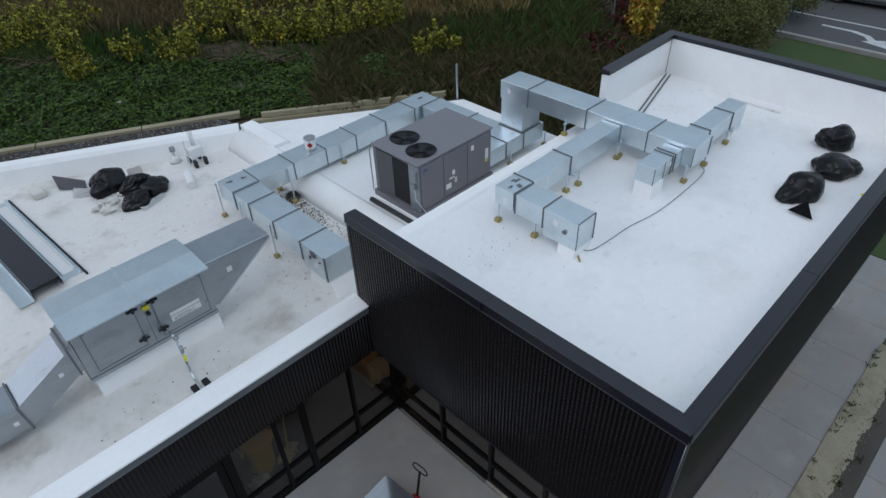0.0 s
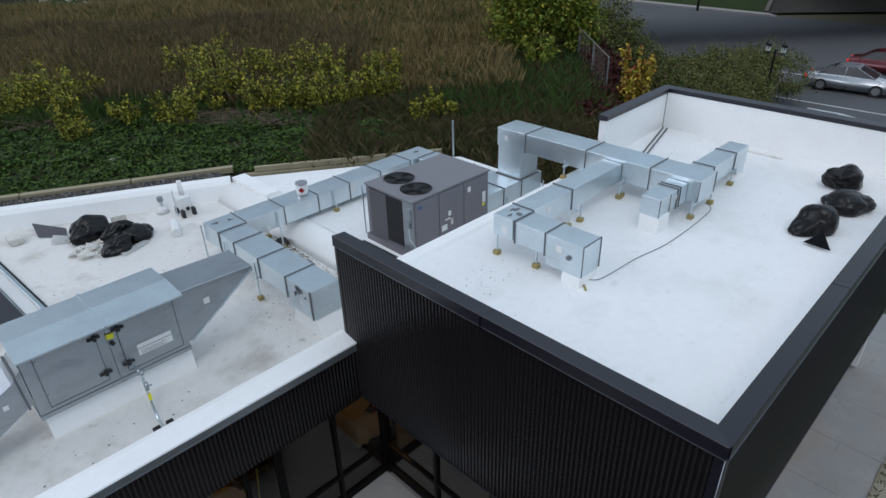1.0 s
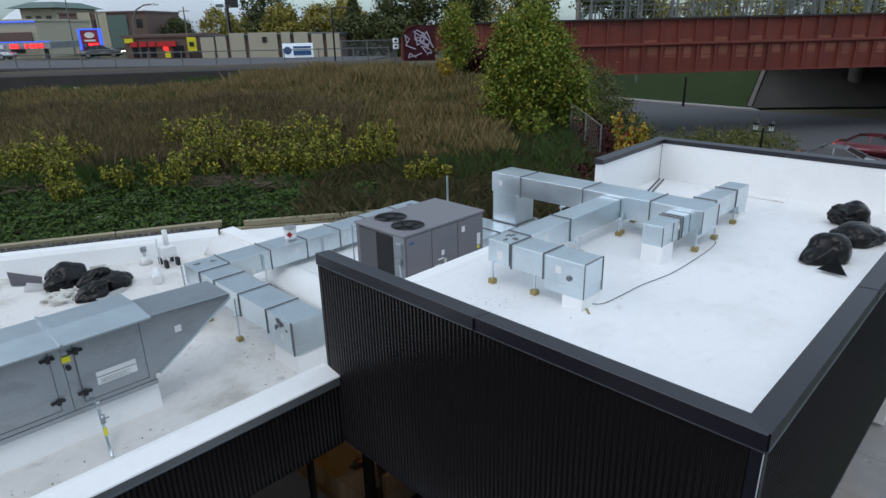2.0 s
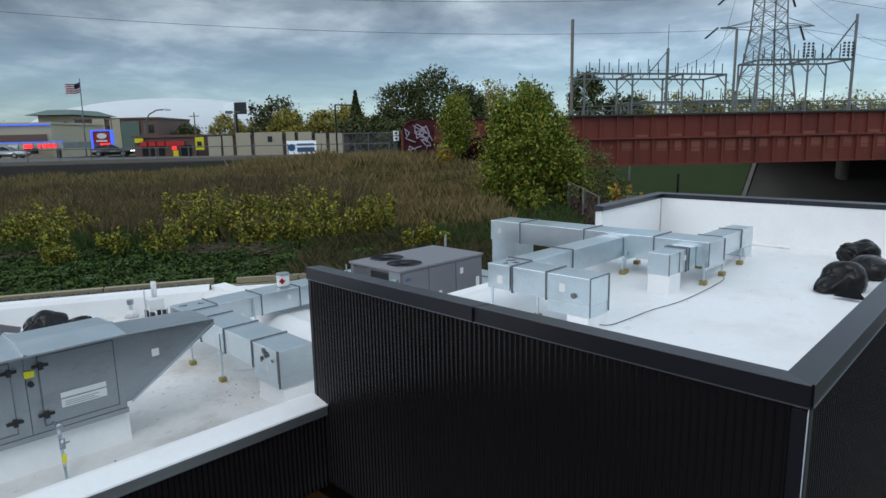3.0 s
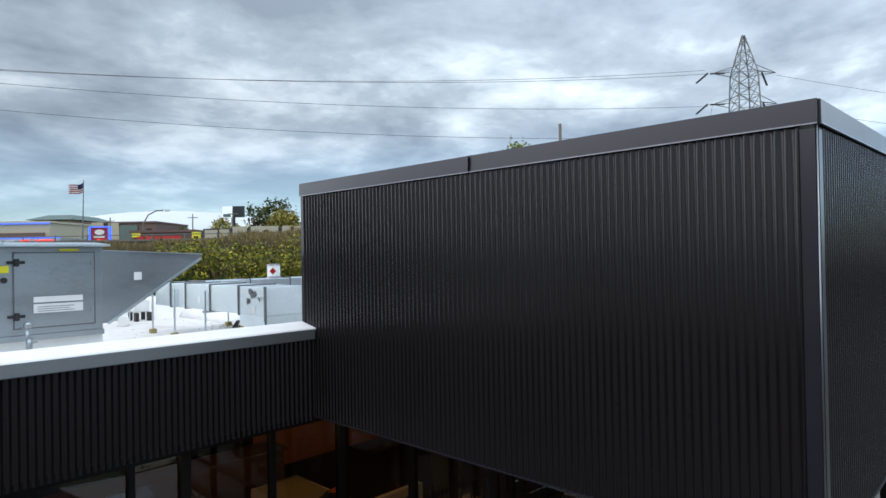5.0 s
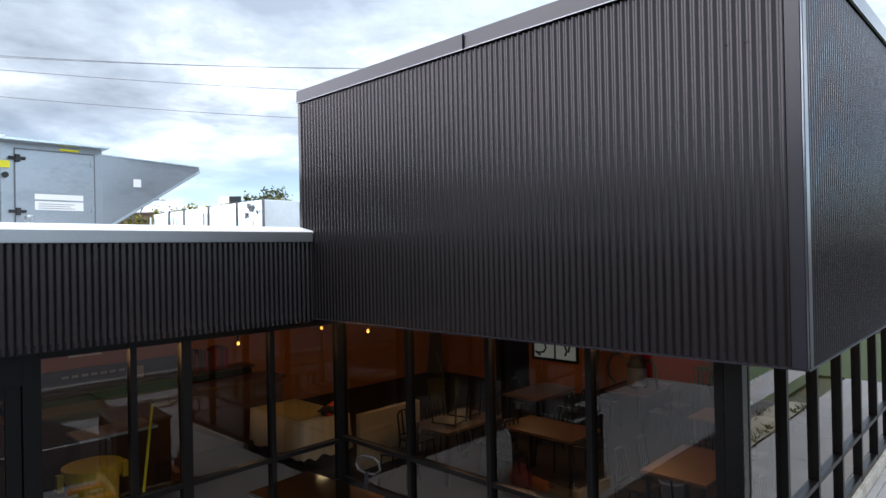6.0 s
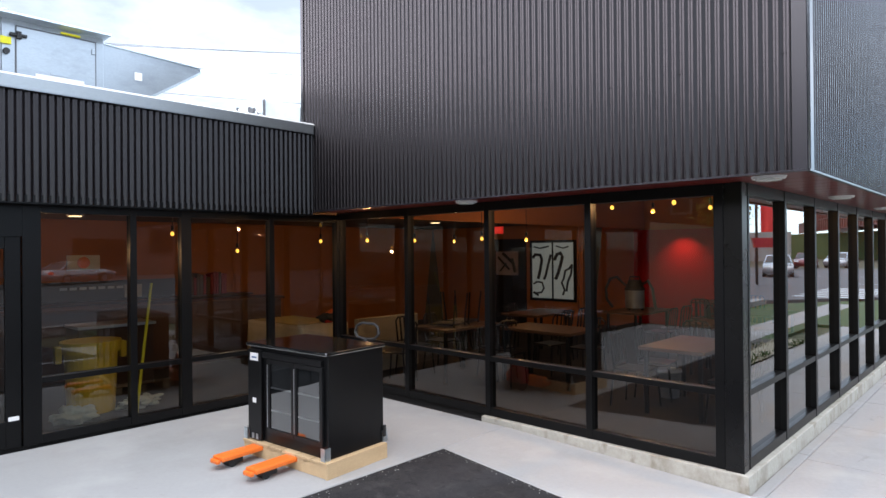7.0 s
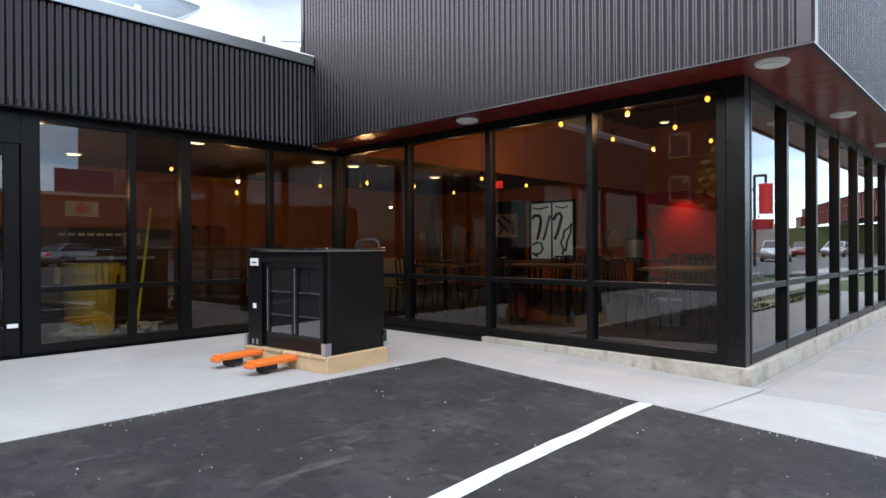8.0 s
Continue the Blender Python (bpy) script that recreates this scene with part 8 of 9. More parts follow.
q = [town(30.4, 63.1, 0.05), town(64, 60, 0.05), town(66, 74, 4.4), town(37.5, 74.5, 4.4)]
b.faces.new([b.verts.new(p) for p in q])
bmesh.ops.solidify(b, geom=b.faces[:], thickness=0.2)
tagged(part("paved_slope", b, M_PIER), "paved concrete abutment slope under the bridge", "abutment", kind="structure")
b = B()
q = [town(10.0, 86, 0.04), town(30.0, 63.6, 0.04), town(37.0, 75.0, 4.6), town(8, 99, 4.6)]
b.faces.new([b.verts.new(p) for p in q])
bmesh.ops.solidify(b, geom=b.faces[:], thickness=0.2)
tagged(part("grass_slope", b, mat("mown_grass", (0.045, 0.075, 0.02), 0.9, vary=0.2, big=0.3, small=8, bump=0.1)), "mown green grass slope beyond the street", "slope", kind="structure")
part("slope_kerb", bar(B(), town(30.2, 63.3, 0.1), town(37.2, 74.7, 4.5), 0.4, 0.3), M_PIER, bpy.data.objects["paved_slope"])

# ---- streets ----
M_VERGE = mat("mown_verge", (0.038, 0.068, 0.015), 0.9, vary=0.2, big=0.4, small=10, bump=0.1, dirt=(0.09, 0.085, 0.045), dirt_amount=0.35, dirt_scale=0.5)
M_BAREEARTH = mat("bare_trodden_earth", (0.075, 0.066, 0.056), 0.95, vary=0.25, big=0.8, small=22, bump=0.12, dirt=(0.045, 0.042, 0.036), dirt_amount=0.8, dirt_scale=0.9, stretch=(0.4, 1.6, 1))
M_SAND = mat("sandy_gravel_strip", (0.30, 0.27, 0.20), 0.95, vary=0.2, big=1.0, small=18, bump=0.15, dirt=(0.10, 0.11, 0.05), dirt_amount=0.7, dirt_scale=1.2)
b = B()
rg = np.random.default_rng(44)
lo, hi = [], []
for k in range(150):
    x = 0.2 + 9.8 * k / 149
    n1_, n2_ = noise.noise(Vector((x * 1.7, 0, 0))), noise.noise(Vector((x * 1.3, 5, 0)))
    lo.append(b.verts.new((x, -1.60 + 0.10 * n1_ + rg.uniform(-0.02, 0.02), -0.081)))
    hi.append((b.verts.new((x, -1.30 + 0.06 * n2_, -0.052)), b.verts.new((x, -1.04 + 0.02 * n2_, -0.060))))
for k in range(149):
    b.faces.new((lo[k], lo[k + 1], hi[k + 1][0], hi[k][0]))
    b.faces.new((hi[k][0], hi[k + 1][0], hi[k + 1][1], hi[k][1]))
tagged(part("gravel_strip", b, M_SAND, smooth=True), "sandy gravel strip beside the walk", "gravel", kind="structure")
sheet("soil_strip", [(0.2, -1.93, -0.0815), (9.9, -1.93, -0.0815), (9.9, -1.54, -0.0815), (0.2, -1.54, -0.0815)], 0.09, M_BAREEARTH, "dark bare earth between the gravel strip and the street walk", "soil")
street_walk = thing("sidewalk", (10, -2.35, -0.08), "dusty concrete street walk in square slabs", "pavement", kind="structure")
for k in range(14):
    x0 = 0.2 + 1.45 * k
    part("slab", bx(B(), x0, -2.76, -0.15, x0 + 1.444, -1.94, -0.076, 0.006), M_CONCRETE_OLD, street_walk)
verts, faces = [], []
for _ in range(900):
    x, y, q = rg.uniform(0.2, 9.8), rg.choice((rg.normal(-1.10, 0.03), rg.normal(-1.58, 0.06), rg.uniform(-1.55, -1.1))), rg.uniform(0.006, 0.022)
    n0 = len(verts)
    for k in range(5):
        a = k * 1.2566 + rg.uniform(0, 0.8)
        verts.append((x + q * math.cos(a), y + q * math.sin(a), -0.075))
    verts.append((x, y, -0.055 + q * 0.8))
    for k in range(5):
        faces.append((n0 + k, n0 + (k + 1) % 5, n0 + 5))
tagged(raw("strip_stones", verts, faces, M_SAND), "loose stones along the gravel strip", "gravel", kind="stuff")
tuft = [(rg.uniform(0.2, 9.8), rg.choice((rg.normal(-1.12, 0.04), rg.normal(-1.62, 0.07))), -0.07) for _ in range(46)]
sp = [(x + rg.normal(0, 0.035), y + rg.normal(0, 0.035), z) for x, y, z in tuft for _ in range(14)]
sheet("verge", [(0.3, -4.4, -0.084), (19.2, -4.4, -0.084), (23.8, -1.4, -0.084), (29.1, 2.2, -0.084), (29.1, 9.0, -0.084), (10.75, 9.0, -0.084), (10.75, 0.48, -0.084), (13.56, 0.48, -0.084), (13.56, -1.63, -0.084), (0.3, -1.63, -0.084)], 0.12, M_VERGE, "mown grass verge round the corner", "verge")
blades("strip_weeds", sp, 0.04, 0.12, 0.010, M_GRASS_GREEN, "small weeds along the gravel strip", 45, 0.5)
sheet("kerb_main", [(-26, -4.78, 0.09), (19.2, -4.78, 0.09), (19.2, -4.42, 0.09), (-26, -4.42, 0.09)], 0.32, M_CONCRETE_OLD, "concrete kerb along the main street", "kerb")
sheet("kerb_east", [(29.12, 2.3, 0.12), (29.38, 2.3, 0.12), (29.38, 26, 0.12), (29.12, 26, 0.12)], 0.32, M_CONCRETE_OLD, "concrete kerb along the side street", "kerb")
sheet("kerb_slope", [tuple(town(10.5, 84.9, 0.12)), tuple(town(30.2, 62.7, 0.12)), tuple(town(30.2, 61.0, 0.12)), tuple(town(10.5, 83.2, 0.12))], 0.32, M_CONCRETE_OLD, "pale walk at the foot of the slope", "pavement")
sheet("road", [(-300, -22, 0.012), (29.3, -22, 0.012), (29.3, 2.2, 0.012), (23.8, -1.5, 0.012), (19.3, -4.8, 0.012), (-300, -4.8, 0.012)], 0.32, M_ROAD, "grey asphalt main street", "road")
sheet("road_east", [(29.4, -300, 0.010), (60, -300, 0.010), (60.6, 20.5, 0.010), (72, 46, 0.010), (58, 60, 0.010), (29.4, 26, 0.010)], 0.32, M_ROAD, "grey asphalt side street under the bridge", "road")
marks = thing("road_marking", (40, 6, 0.02), "white painted lane lines and turn arrow", "road marking", kind="structure")
for y in range(-30, 12, 3):
    part("lane_dash", bx(B(), 42.2, y, 0.016, 42.34, y + 1.4, 0.020), M_LINE, marks)
part("edge_line", bx(B(), 32.95, -4, 0.016, 33.1, 16, 0.020), M_LINE, marks)
part("lane_line", bx(B(), 38.95, -2, 0.016, 39.1, 18, 0.020), M_LINE, marks)
for k in range(6):
    part("crossing_bar", bx(B(), 22.3 + 1.15 * k, -4.4, 0.016, 22.85 + 1.15 * k, -2.0, 0.020), M_LINE, marks)
b = prism(B(), [(31.70, 8.2), (31.92, 8.2), (31.90, 6.6), (31.60, 5.85), (31.10, 5.45), (31.32, 5.10), (30.25, 4.75), (30.62, 5.95), (30.86, 5.72), (31.35, 6.05), (31.66, 6.75)], "z", 0.016, 0.020)
part("turn_arrow", b, M_LINE, marks)
for k in range(14):
    part("centre_dash", bx(B(), -60 + k * 6.5, -15.3, 0.016, -57.5 + k * 6.5, -15.15, 0.020), M_LINE, marks)


# ---- cars ----
def car(at, heading, paint, label, scale=1.0, lamps=True):
    root = thing("car", (0, 0, 0), label, "car", "cars on the street")
    b = B()
    low = [(-2.25, 0.32), (-2.32, 0.62), (-2.22, 0.86), (-1.55, 0.95), (-0.2, 0.95), (1.15, 0.93), (2.15, 0.78), (2.35, 0.55), (2.28, 0.28), (1.9, 0.20), (-1.9, 0.20)]
    prism(b, low, "y", -0.88, 0.88)
    es = [e_ for e_ in b.edges if abs(abs(e_.verts[0].co.y) - 0.88) < 1e-4 and abs(abs(e_.verts[1].co.y) - 0.88) < 1e-4 and e_.verts[0].co.y * e_.verts[1].co.y > 0]
    bmesh.ops.bevel(b, geom=es, offset=0.08, segments=3, affect="EDGES")
    body = part("body", b, paint, root, smooth=True)
    b = B()
    cabin = [(-1.72, 0.93), (-1.05, 1.36), (-0.55, 1.43), (0.15, 1.42), (1.18, 0.93)]
    lo = [b.verts.new((x, -0.80 + (z - 0.93) * 0.34, z)) for x, z in cabin]
    hi = [b.verts.new((x, 0.80 - (z - 0.93) * 0.34, z)) for x, z in cabin]
    b.faces.new(lo); b.faces.new(hi[::-1])
    for k in range(5):
        b.faces.new((lo[k], hi[k], hi[(k + 1) % 5], lo[(k + 1) % 5]))
    bmesh.ops.recalc_face_normals(b, faces=b.faces[:])
    part("glasshouse", b, M_DARKWIN, root, "dark car windows")
    b = B()
    prism(b, [(-1.12, 1.34), (-0.55, 1.445), (0.15, 1.435), (0.28, 1.36), (0.15, 1.40), (-0.55, 1.41)], "y", -0.64, 0.64)
    part("roof", b, paint, root)
    for y in (-0.69, 0.69):
        for x0, f0, x1, f1, z1, w in ((-0.35, 1.12, -0.30, 0.95, 1.42, 0.07), (-1.72, 1.15, -1.06, 0.97, 1.37, 0.10), (1.18, 1.15, 0.15, 0.95, 1.42, 0.07)):
            part("pillar", bar(B(), (x0, y * f0, 0.94), (x1, y * f1, z1), w, 0.03), paint, root)
    for x in (-1.40, 1.36):
        for y in (-0.80, 0.80):
            w = part("wheel", rod(B(), (x, y - 0.11, 0.33), (x, y + 0.11, 0.33), 0.33, 22), M_BLACK, root)
            part("rim", rod(B(), (x, y - 0.12, 0.33), (x, y + 0.12, 0.33), 0.21, 14), M_STEEL, w, "alloy rim")
    for y in (-0.65, 0.65):
        part("headlight", bx(B(), 2.22, y - 0.17, 0.60, 2.34, y + 0.17, 0.72, 0.02), M_HEAD if lamps else M_WHITE, root, "white headlight")
        part("tail_light", bx(B(), -2.33, y - 0.18, 0.66, -2.22, y + 0.18, 0.82, 0.02), M_TAIL, root, "red tail light")
    root.matrix_basis = pose(at[0], at[1], at[2], 0, 0, heading)
    return root


silver = car((36.9, 7.6, 0.02), -86, M_SILVER, "silver saloon car stopped on the side street", lamps=False)
maroon = car((42.3, 6.9, 0.02), -86, M_MAROON, "maroon saloon car beyond a silver car", lamps=False)
dark = car((36.4, 1.9, 0.02), -86, M_DARKCAR, "dark car waiting at the corner")
for k, (x, y, a, src) in enumerate(((41.4, -10.0, 165, silver), (60.0, -12.6, 170, maroon), (62.4, -10.4, 180, silver), (71.0, -11.5, 180, dark), (7.6, -31.0, -25, silver), (2.4, -29.0, 20, dark), (-18.0, -12.5, 180, dark), (16.5, -33.0, 90, maroon), (41.0, -24.0, 92, dark))):
    copy_thing(src, pose(x, y, 0.02, 0, 0, a))
for k, (s, d) in enumerate(((-54.5, 77), (-41.0, 76.5))):
    p = town(s, d)
    copy_thing((silver, dark, maroon, dark)[k % 4], pose(p.x, p.y, 5.82, 0, 0, -40 + 8 * (k % 3)))

# ---- street furniture ----
sl = thing("street_lamp", (28.8, 9.5, 0.02), "black twin lantern street lamp", "street lamp")
part("pole", rod(B(), (28.8, 9.5, 0), (28.8, 9.5, 3.38), 0.07, 12, 0.05), M_BLACK_METAL, sl)
part("crossarm", rod(B(), (28.8, 9.13, 3.20), (28.8, 9.87, 3.20), 0.035, 8), M_BLACK_METAL, sl)
for y in (9.13, 9.87):
    part("lantern", rod(B(), (28.8, y, 3.23), (28.8, y, 3.63), 0.09, 10, 0.15), M_BLACK_METAL, sl)
    part("lantern_glass", rod(B(), (28.8, y, 3.28), (28.8, y, 3.53), 0.105, 8, 0.135), M_LENS, sl, "pale lantern glass")
    part("lantern_cap", rod(B(), (28.8, y, 3.63), (28.8, y, 3.80), 0.18, 10, 0.05), M_BLACK_METAL, sl)
tagged(part("bollard_post", rod(B(), town(24.5, 65.8, 0), town(24.5, 65.8, 3.0), 0.14, 8, 0.1), M_BLACK_METAL), "dark post at the street's edge", "post")
# chain link fence going down the slope
fence = thing("chain_link_fence", on_land(5.4, 26), "rusty chain link fence on the slope", "fence")
fp = [(5.6, 22.8), (5.5, 25.0), (5.4, 27.6), (5.3, 30.5), (5.2, 33.5)]
for k, q in enumerate(fp):
    p = Vector(on_land(*q))
    part("post", rod(B(), p - Vector((0, 0, 0.2)), p + Vector((0, 0, 1.7)), 0.032, 8), M_GALV_DARK, fence)
b = B()
for k in range(len(fp) - 1):
    a, c = Vector(on_land(*fp[k])), Vector(on_land(*fp[k + 1]))
    rod(b, a + Vector((0, 0, 1.68)), c + Vector((0, 0, 1.68)), 0.02, 6)
    for j in range(9):
        for sgn in (0, 1):
            u, v = j / 9, min(1, (j + 3) / 9)
            p, q = a.lerp(c, u), a.lerp(c, v)
            rod(b, p + Vector((0, 0, 0.1 if sgn else 1.65)), q + Vector((0, 0, 1.65 if sgn else 0.1)), 0.006, 3)
part("mesh", b, M_POLE, fence, "rusty wire mesh", kind="stuff")
# fence and marker along the railway
rf = thing("rail_fence", town(-6, 44.9, 6.0), "grey metal fence beside the railway", "fence")
q = [(-7.4, 45.0), (-5.6, 45.1), (-3.75, 45.2)]
for s, d in q:
    part("post", rod(B(), town(s, d, 5.7), town(s, d, 7.75), 0.045, 8), M_TOWER, rf)
part("top_rail", pipe(B(), [town(s, d, 7.7) for s, d in q], 0.03), M_TOWER, rf)
b = B()
for k in range(40):
    s = -7.4 + 3.6 * k / 40
    for z0, z1 in ((6.1, 7.65), (7.65, 6.1)):
        rod(b, town(s, 45.1, z0), town(s + 0.5, 45.12, z1), 0.008, 3)
part("mesh", b, M_TOWER, rf, kind="stuff")
mk = thing("rail_marker", town(-3.6, 45.2, 6.0), "white railway marker plates with black print", "sign")
for z in (7.28, 7.66):
    part("plate", bx(B(), *(town(-3.6, 45.0, z) - Vector((0.14, 0.14, 0.16))), *(town(-3.6, 45.0, z) + Vector((0.14, 0.14, 0.16)))), M_WHITE, mk)
    part("print_bar", bx(B(), *(town(-3.6, 44.85, z) - Vector((0.07, 0.1, 0.06))), *(town(-3.6, 44.85, z) + Vector((0.07, 0.05, 0.06)))), M_BLACK, mk)
part("pole", rod(B(), town(-3.6, 45.2, 5.8), town(-3.6, 45.2, 7.9), 0.05, 8), M_TOWER, mk)
lp = thing("light_pole", town(-8.75, 50, 5.8), "dark square-armed light pole beyond the railway", "light pole")
part("pole", rod(B(), town(-8.75, 50, 5.6), town(-8.75, 50, 10.0), 0.07, 8), M_BLACK_METAL, lp)
part("arm", rod(B(), town(-8.75, 50, 10.0), town(-7.2, 50, 9.95), 0.05, 8), M_BLACK_METAL, lp)


# ---- roadside buildings beyond the railway ----
def tbox(b, s0, s1, d0, d1, z0, z1):
    """A box in the town grid."""
    vs = [b.verts.new(town(s, d, z)) for z in (z0, z1) for s, d in ((s0, d0), (s1, d0), (s1, d1), (s0, d1))]
    for f in ((0, 1, 2, 3), (4, 5, 6, 7), (0, 1, 5, 4), (1, 2, 6, 5), (2, 3, 7, 6), (3, 0, 4, 7)):
        b.faces.new([vs[k] for k in f])
    bmesh.ops.recalc_face_normals(b, faces=b.faces[:])
    return b


def house(name, s0, s1, d0, depth, z0, z1, material, label, windows=(), roof=None, trims=()):
    root = thing(name, town((s0 + s1) / 2, d0, z0), label, "building")
    part("wall", tbox(B(), s0, s1, d0, d0 + depth, z0 - 0.5, z1), material, root)
    part("roof", tbox(B(), s0 - 0.2, s1 + 0.2, d0 - 0.2, d0 + depth, z1 + 0.005, z1 + 0.3), roof or material, root)
    for a, c, za, zb in windows:
        part("window", tbox(B(), a, c, d0 - 0.06, d0 - 0.005, za, zb), M_DARKWIN, root, "dark window")
    for a, c, za, zb, m_, lab in trims:
        part("panel", tbox(B(), a, c, d0 - 0.25, d0 - 0.07, za, zb), m_, root, lab)
    return root


plating = house("workshop_building", -26.6, -11.6, 70, 12, 5.7, 7.75, M_BROWNWALL, "beige panelled workshop with dark slots between its panels", roof=M_COIL,
                trims=[(-26.6 + a, -26.6 + c, 5.3, z, M_BEIGE, "beige wall panel") for a, c, z in ((0.0, 1.45, 7.9), (1.65, 2.75, 7.95), (3.15, 4.75, 8.25), (5.2, 8.3, 8.25), (8.75, 9.7, 8.25), (10.1, 11.6, 8.2), (12.0, 13.2, 8.0), (13.6, 15.0, 8.0))])
part("logo_mark", tbox(B(), -19.9, -19.4, 69.7, 69.74, 7.2, 7.8), M_BLACK, plating, "dark square mark on the wall")
ps = thing("company_sign", town(-14.4, 62, 5.9), "white company sign with blue printing", "sign")
part("board", tbox(B(), -15.85, -12.95, 62, 62.2, 5.95, 7.25), M_SIGNWHITE, ps)
part("print_bar", tbox(B(), -14.8, -13.1, 61.9, 61.99, 6.78, 6.98), M_SIGNBLUE, ps)
part("print_bar", tbox(B(), -14.8, -13.1, 61.9, 61.99, 6.15, 6.60), M_SIGNBLUE, ps)
b = rod(B(), town(-15.35, 61.99, 6.6), town(-15.35, 61.88, 6.6), 0.36, 20)
part("round_mark", b, M_SIGNBLUE, ps)
for s in (-15.6, -13.2):
    part("post", rod(B(), town(s, 62.3, 5.4), town(s, 62.3, 7.2), 0.09, 8), M_TOWER, ps)
store = house("shop_building", -37.5, -29.9, 75, 10, 5.6, 7.95, M_BROWNWALL, "small brown shop with red awning",
              windows=[(-36.6 + 1.0 * k, -35.9 + 1.0 * k, 5.8, 6.9) for k in range(3)] + [(-31.9, -30.6, 5.7, 7.0)],
              trims=[(-36.7 + 1.05 * k, -35.9 + 1.05 * k, 6.95, 7.5, M_LABELRED, "red awning") for k in range(3)] + [(-33.6, -31.4, 6.95, 7.5, M_LABELRED, "red awning"), (-37.3, -36.3, 7.4, 7.9, M_LABELYEL, "yellow sign panel"), (-32.9, -32.4, 6.5, 6.9, M_REDLED, "lit red window sign"), (-32.8, -32.2, 5.7, 6.4, M_LABELYEL, "yellow display")])
ys_ = thing("pylon_sign", town(-29.2, 74, 5.6), "yellow square pylon sign", "sign")
part("board", tbox(B(), -29.75, -28.75, 74, 74.2, 6.4, 7.9), M_LABELYEL, ys_)
part("mark", tbox(B(), -29.5, -29.0, 73.9, 73.99, 6.9, 7.4), M_BLACK, ys_)
part("post", tbox(B(), -29.75, -29.6, 74.2, 74.3, 5.2, 6.5), M_BLACK, ys_)
price = thing("price_sign", town(-44, 80, 5.8), "lit fuel price sign with a blue glowing border", "sign")
part("face", tbox(B(), -45.2, -42.95, 80, 80.3, 6.1, 9.0), M_SIGNRED, price)
for a, c, za, zb in ((-45.45, -45.2, 6.0, 9.1), (-42.95, -42.7, 6.0, 9.1), (-45.2, -42.95, 8.95, 9.12)):
    part("light_border", tbox(B(), a, c, 79.9, 80.3, za, zb), M_BLUELED, price, "glowing blue border")
b = B()
bmesh.ops.create_cone(b, cap_ends=True, segments=24, radius1=0.62, radius2=0.62, depth=0.08, matrix=Matrix.Translation(town(-44.05, 79.95, 8.35)) @ Matrix.Rotation(math.atan2(TF.y, TF.x), 4, "Z") @ Matrix.Rotation(math.pi / 2, 4, "Y") @ Matrix.Diagonal((0.55, 1, 1, 1)))
part("oval_mark", b, M_WHITE, price)
part("mark_bar", tbox(B(), -44.8, -43.4, 79.9, 79.99, 7.62, 7.82), M_WHITE, price)
for k in range(3):
    part("price_digit", tbox(B(), -44.35 + 0.45 * k, -44.0 + 0.45 * k, 79.9, 79.99, 6.88, 7.42), M_REDLED, price, "glowing red price bar")
    part("price_digit", tbox(B(), -44.35 + 0.45 * k, -44.0 + 0.45 * k, 79.9, 79.99, 6.2, 6.68), M_GREENLED, price, "glowing green price bar")
for z in (7.0, 6.3):
    part("grade_plate", tbox(B(), -45.1, -44.55, 79.9, 79.99, z, z + 0.3), M_SIGNBLUE, price)
part("post", tbox(B(), -44.6, -43.5, 80.05, 80.25, 5.0, 6.1), M_TOWER, price)
station = house("fuel_station", -72, -56.8, 90, 14, 6.0, 10.3, M_BEIGE, "pale fuel station shop with a blue roof line", windows=[(-70 + 3 * k, -68 + 3 * k, 6.2, 8.0) for k in range(4)],
                trims=[(-72.1, -56.7, 10.2, 10.35, M_BLUELED, "glowing blue edge"), (-72, -57.5, 7.6, 8.9, M_BROWNWALL, "brown band")])
cano = thing("station_canopy", town(-54, 80, 5.8), "fuel station canopy with blue edge and red lit lettering bars", "canopy")
part("fascia", tbox(B(), -66, -49.2, 80, 88, 6.9, 7.7), M_GALV_DARK, cano)
part("light_edge", tbox(B(), -66, -49.1, 79.9, 79.99, 7.70, 7.80), M_BLUELED, cano, "glowing blue edge")
for k, w in enumerate((0.7, 0.55, 0.5, 0.35, 0.6, 0.5, 0.55)):
    if k != 2:
        part("letter_bar", tbox(B(), -54.2 + 0.62 * k, -54.2 + 0.62 * k + w * 0.8, 79.85, 79.95, 6.98, 7.5), M_REDLED, cano, "glowing red bar")
part("oval_mark", tbox(B(), -56.2, -55.0, 79.85, 79.95, 7.0, 7.45), M_WHITE, cano)
for s in (-64, -52):
    part("column", tbox(B(), s, s + 0.4, 83, 83.4, 5.5, 6.9), M_TOWER, cano)
flag = thing("flagpole", town(-52, 90, 5.9), "tall flagpole flying a striped flag", "flagpole")
part("pole", rod(B(), town(-52.1, 90, 5.6), town(-51.8, 90, 16.5), 0.11, 10, 0.05), M_TOWER, flag)
nf = 12
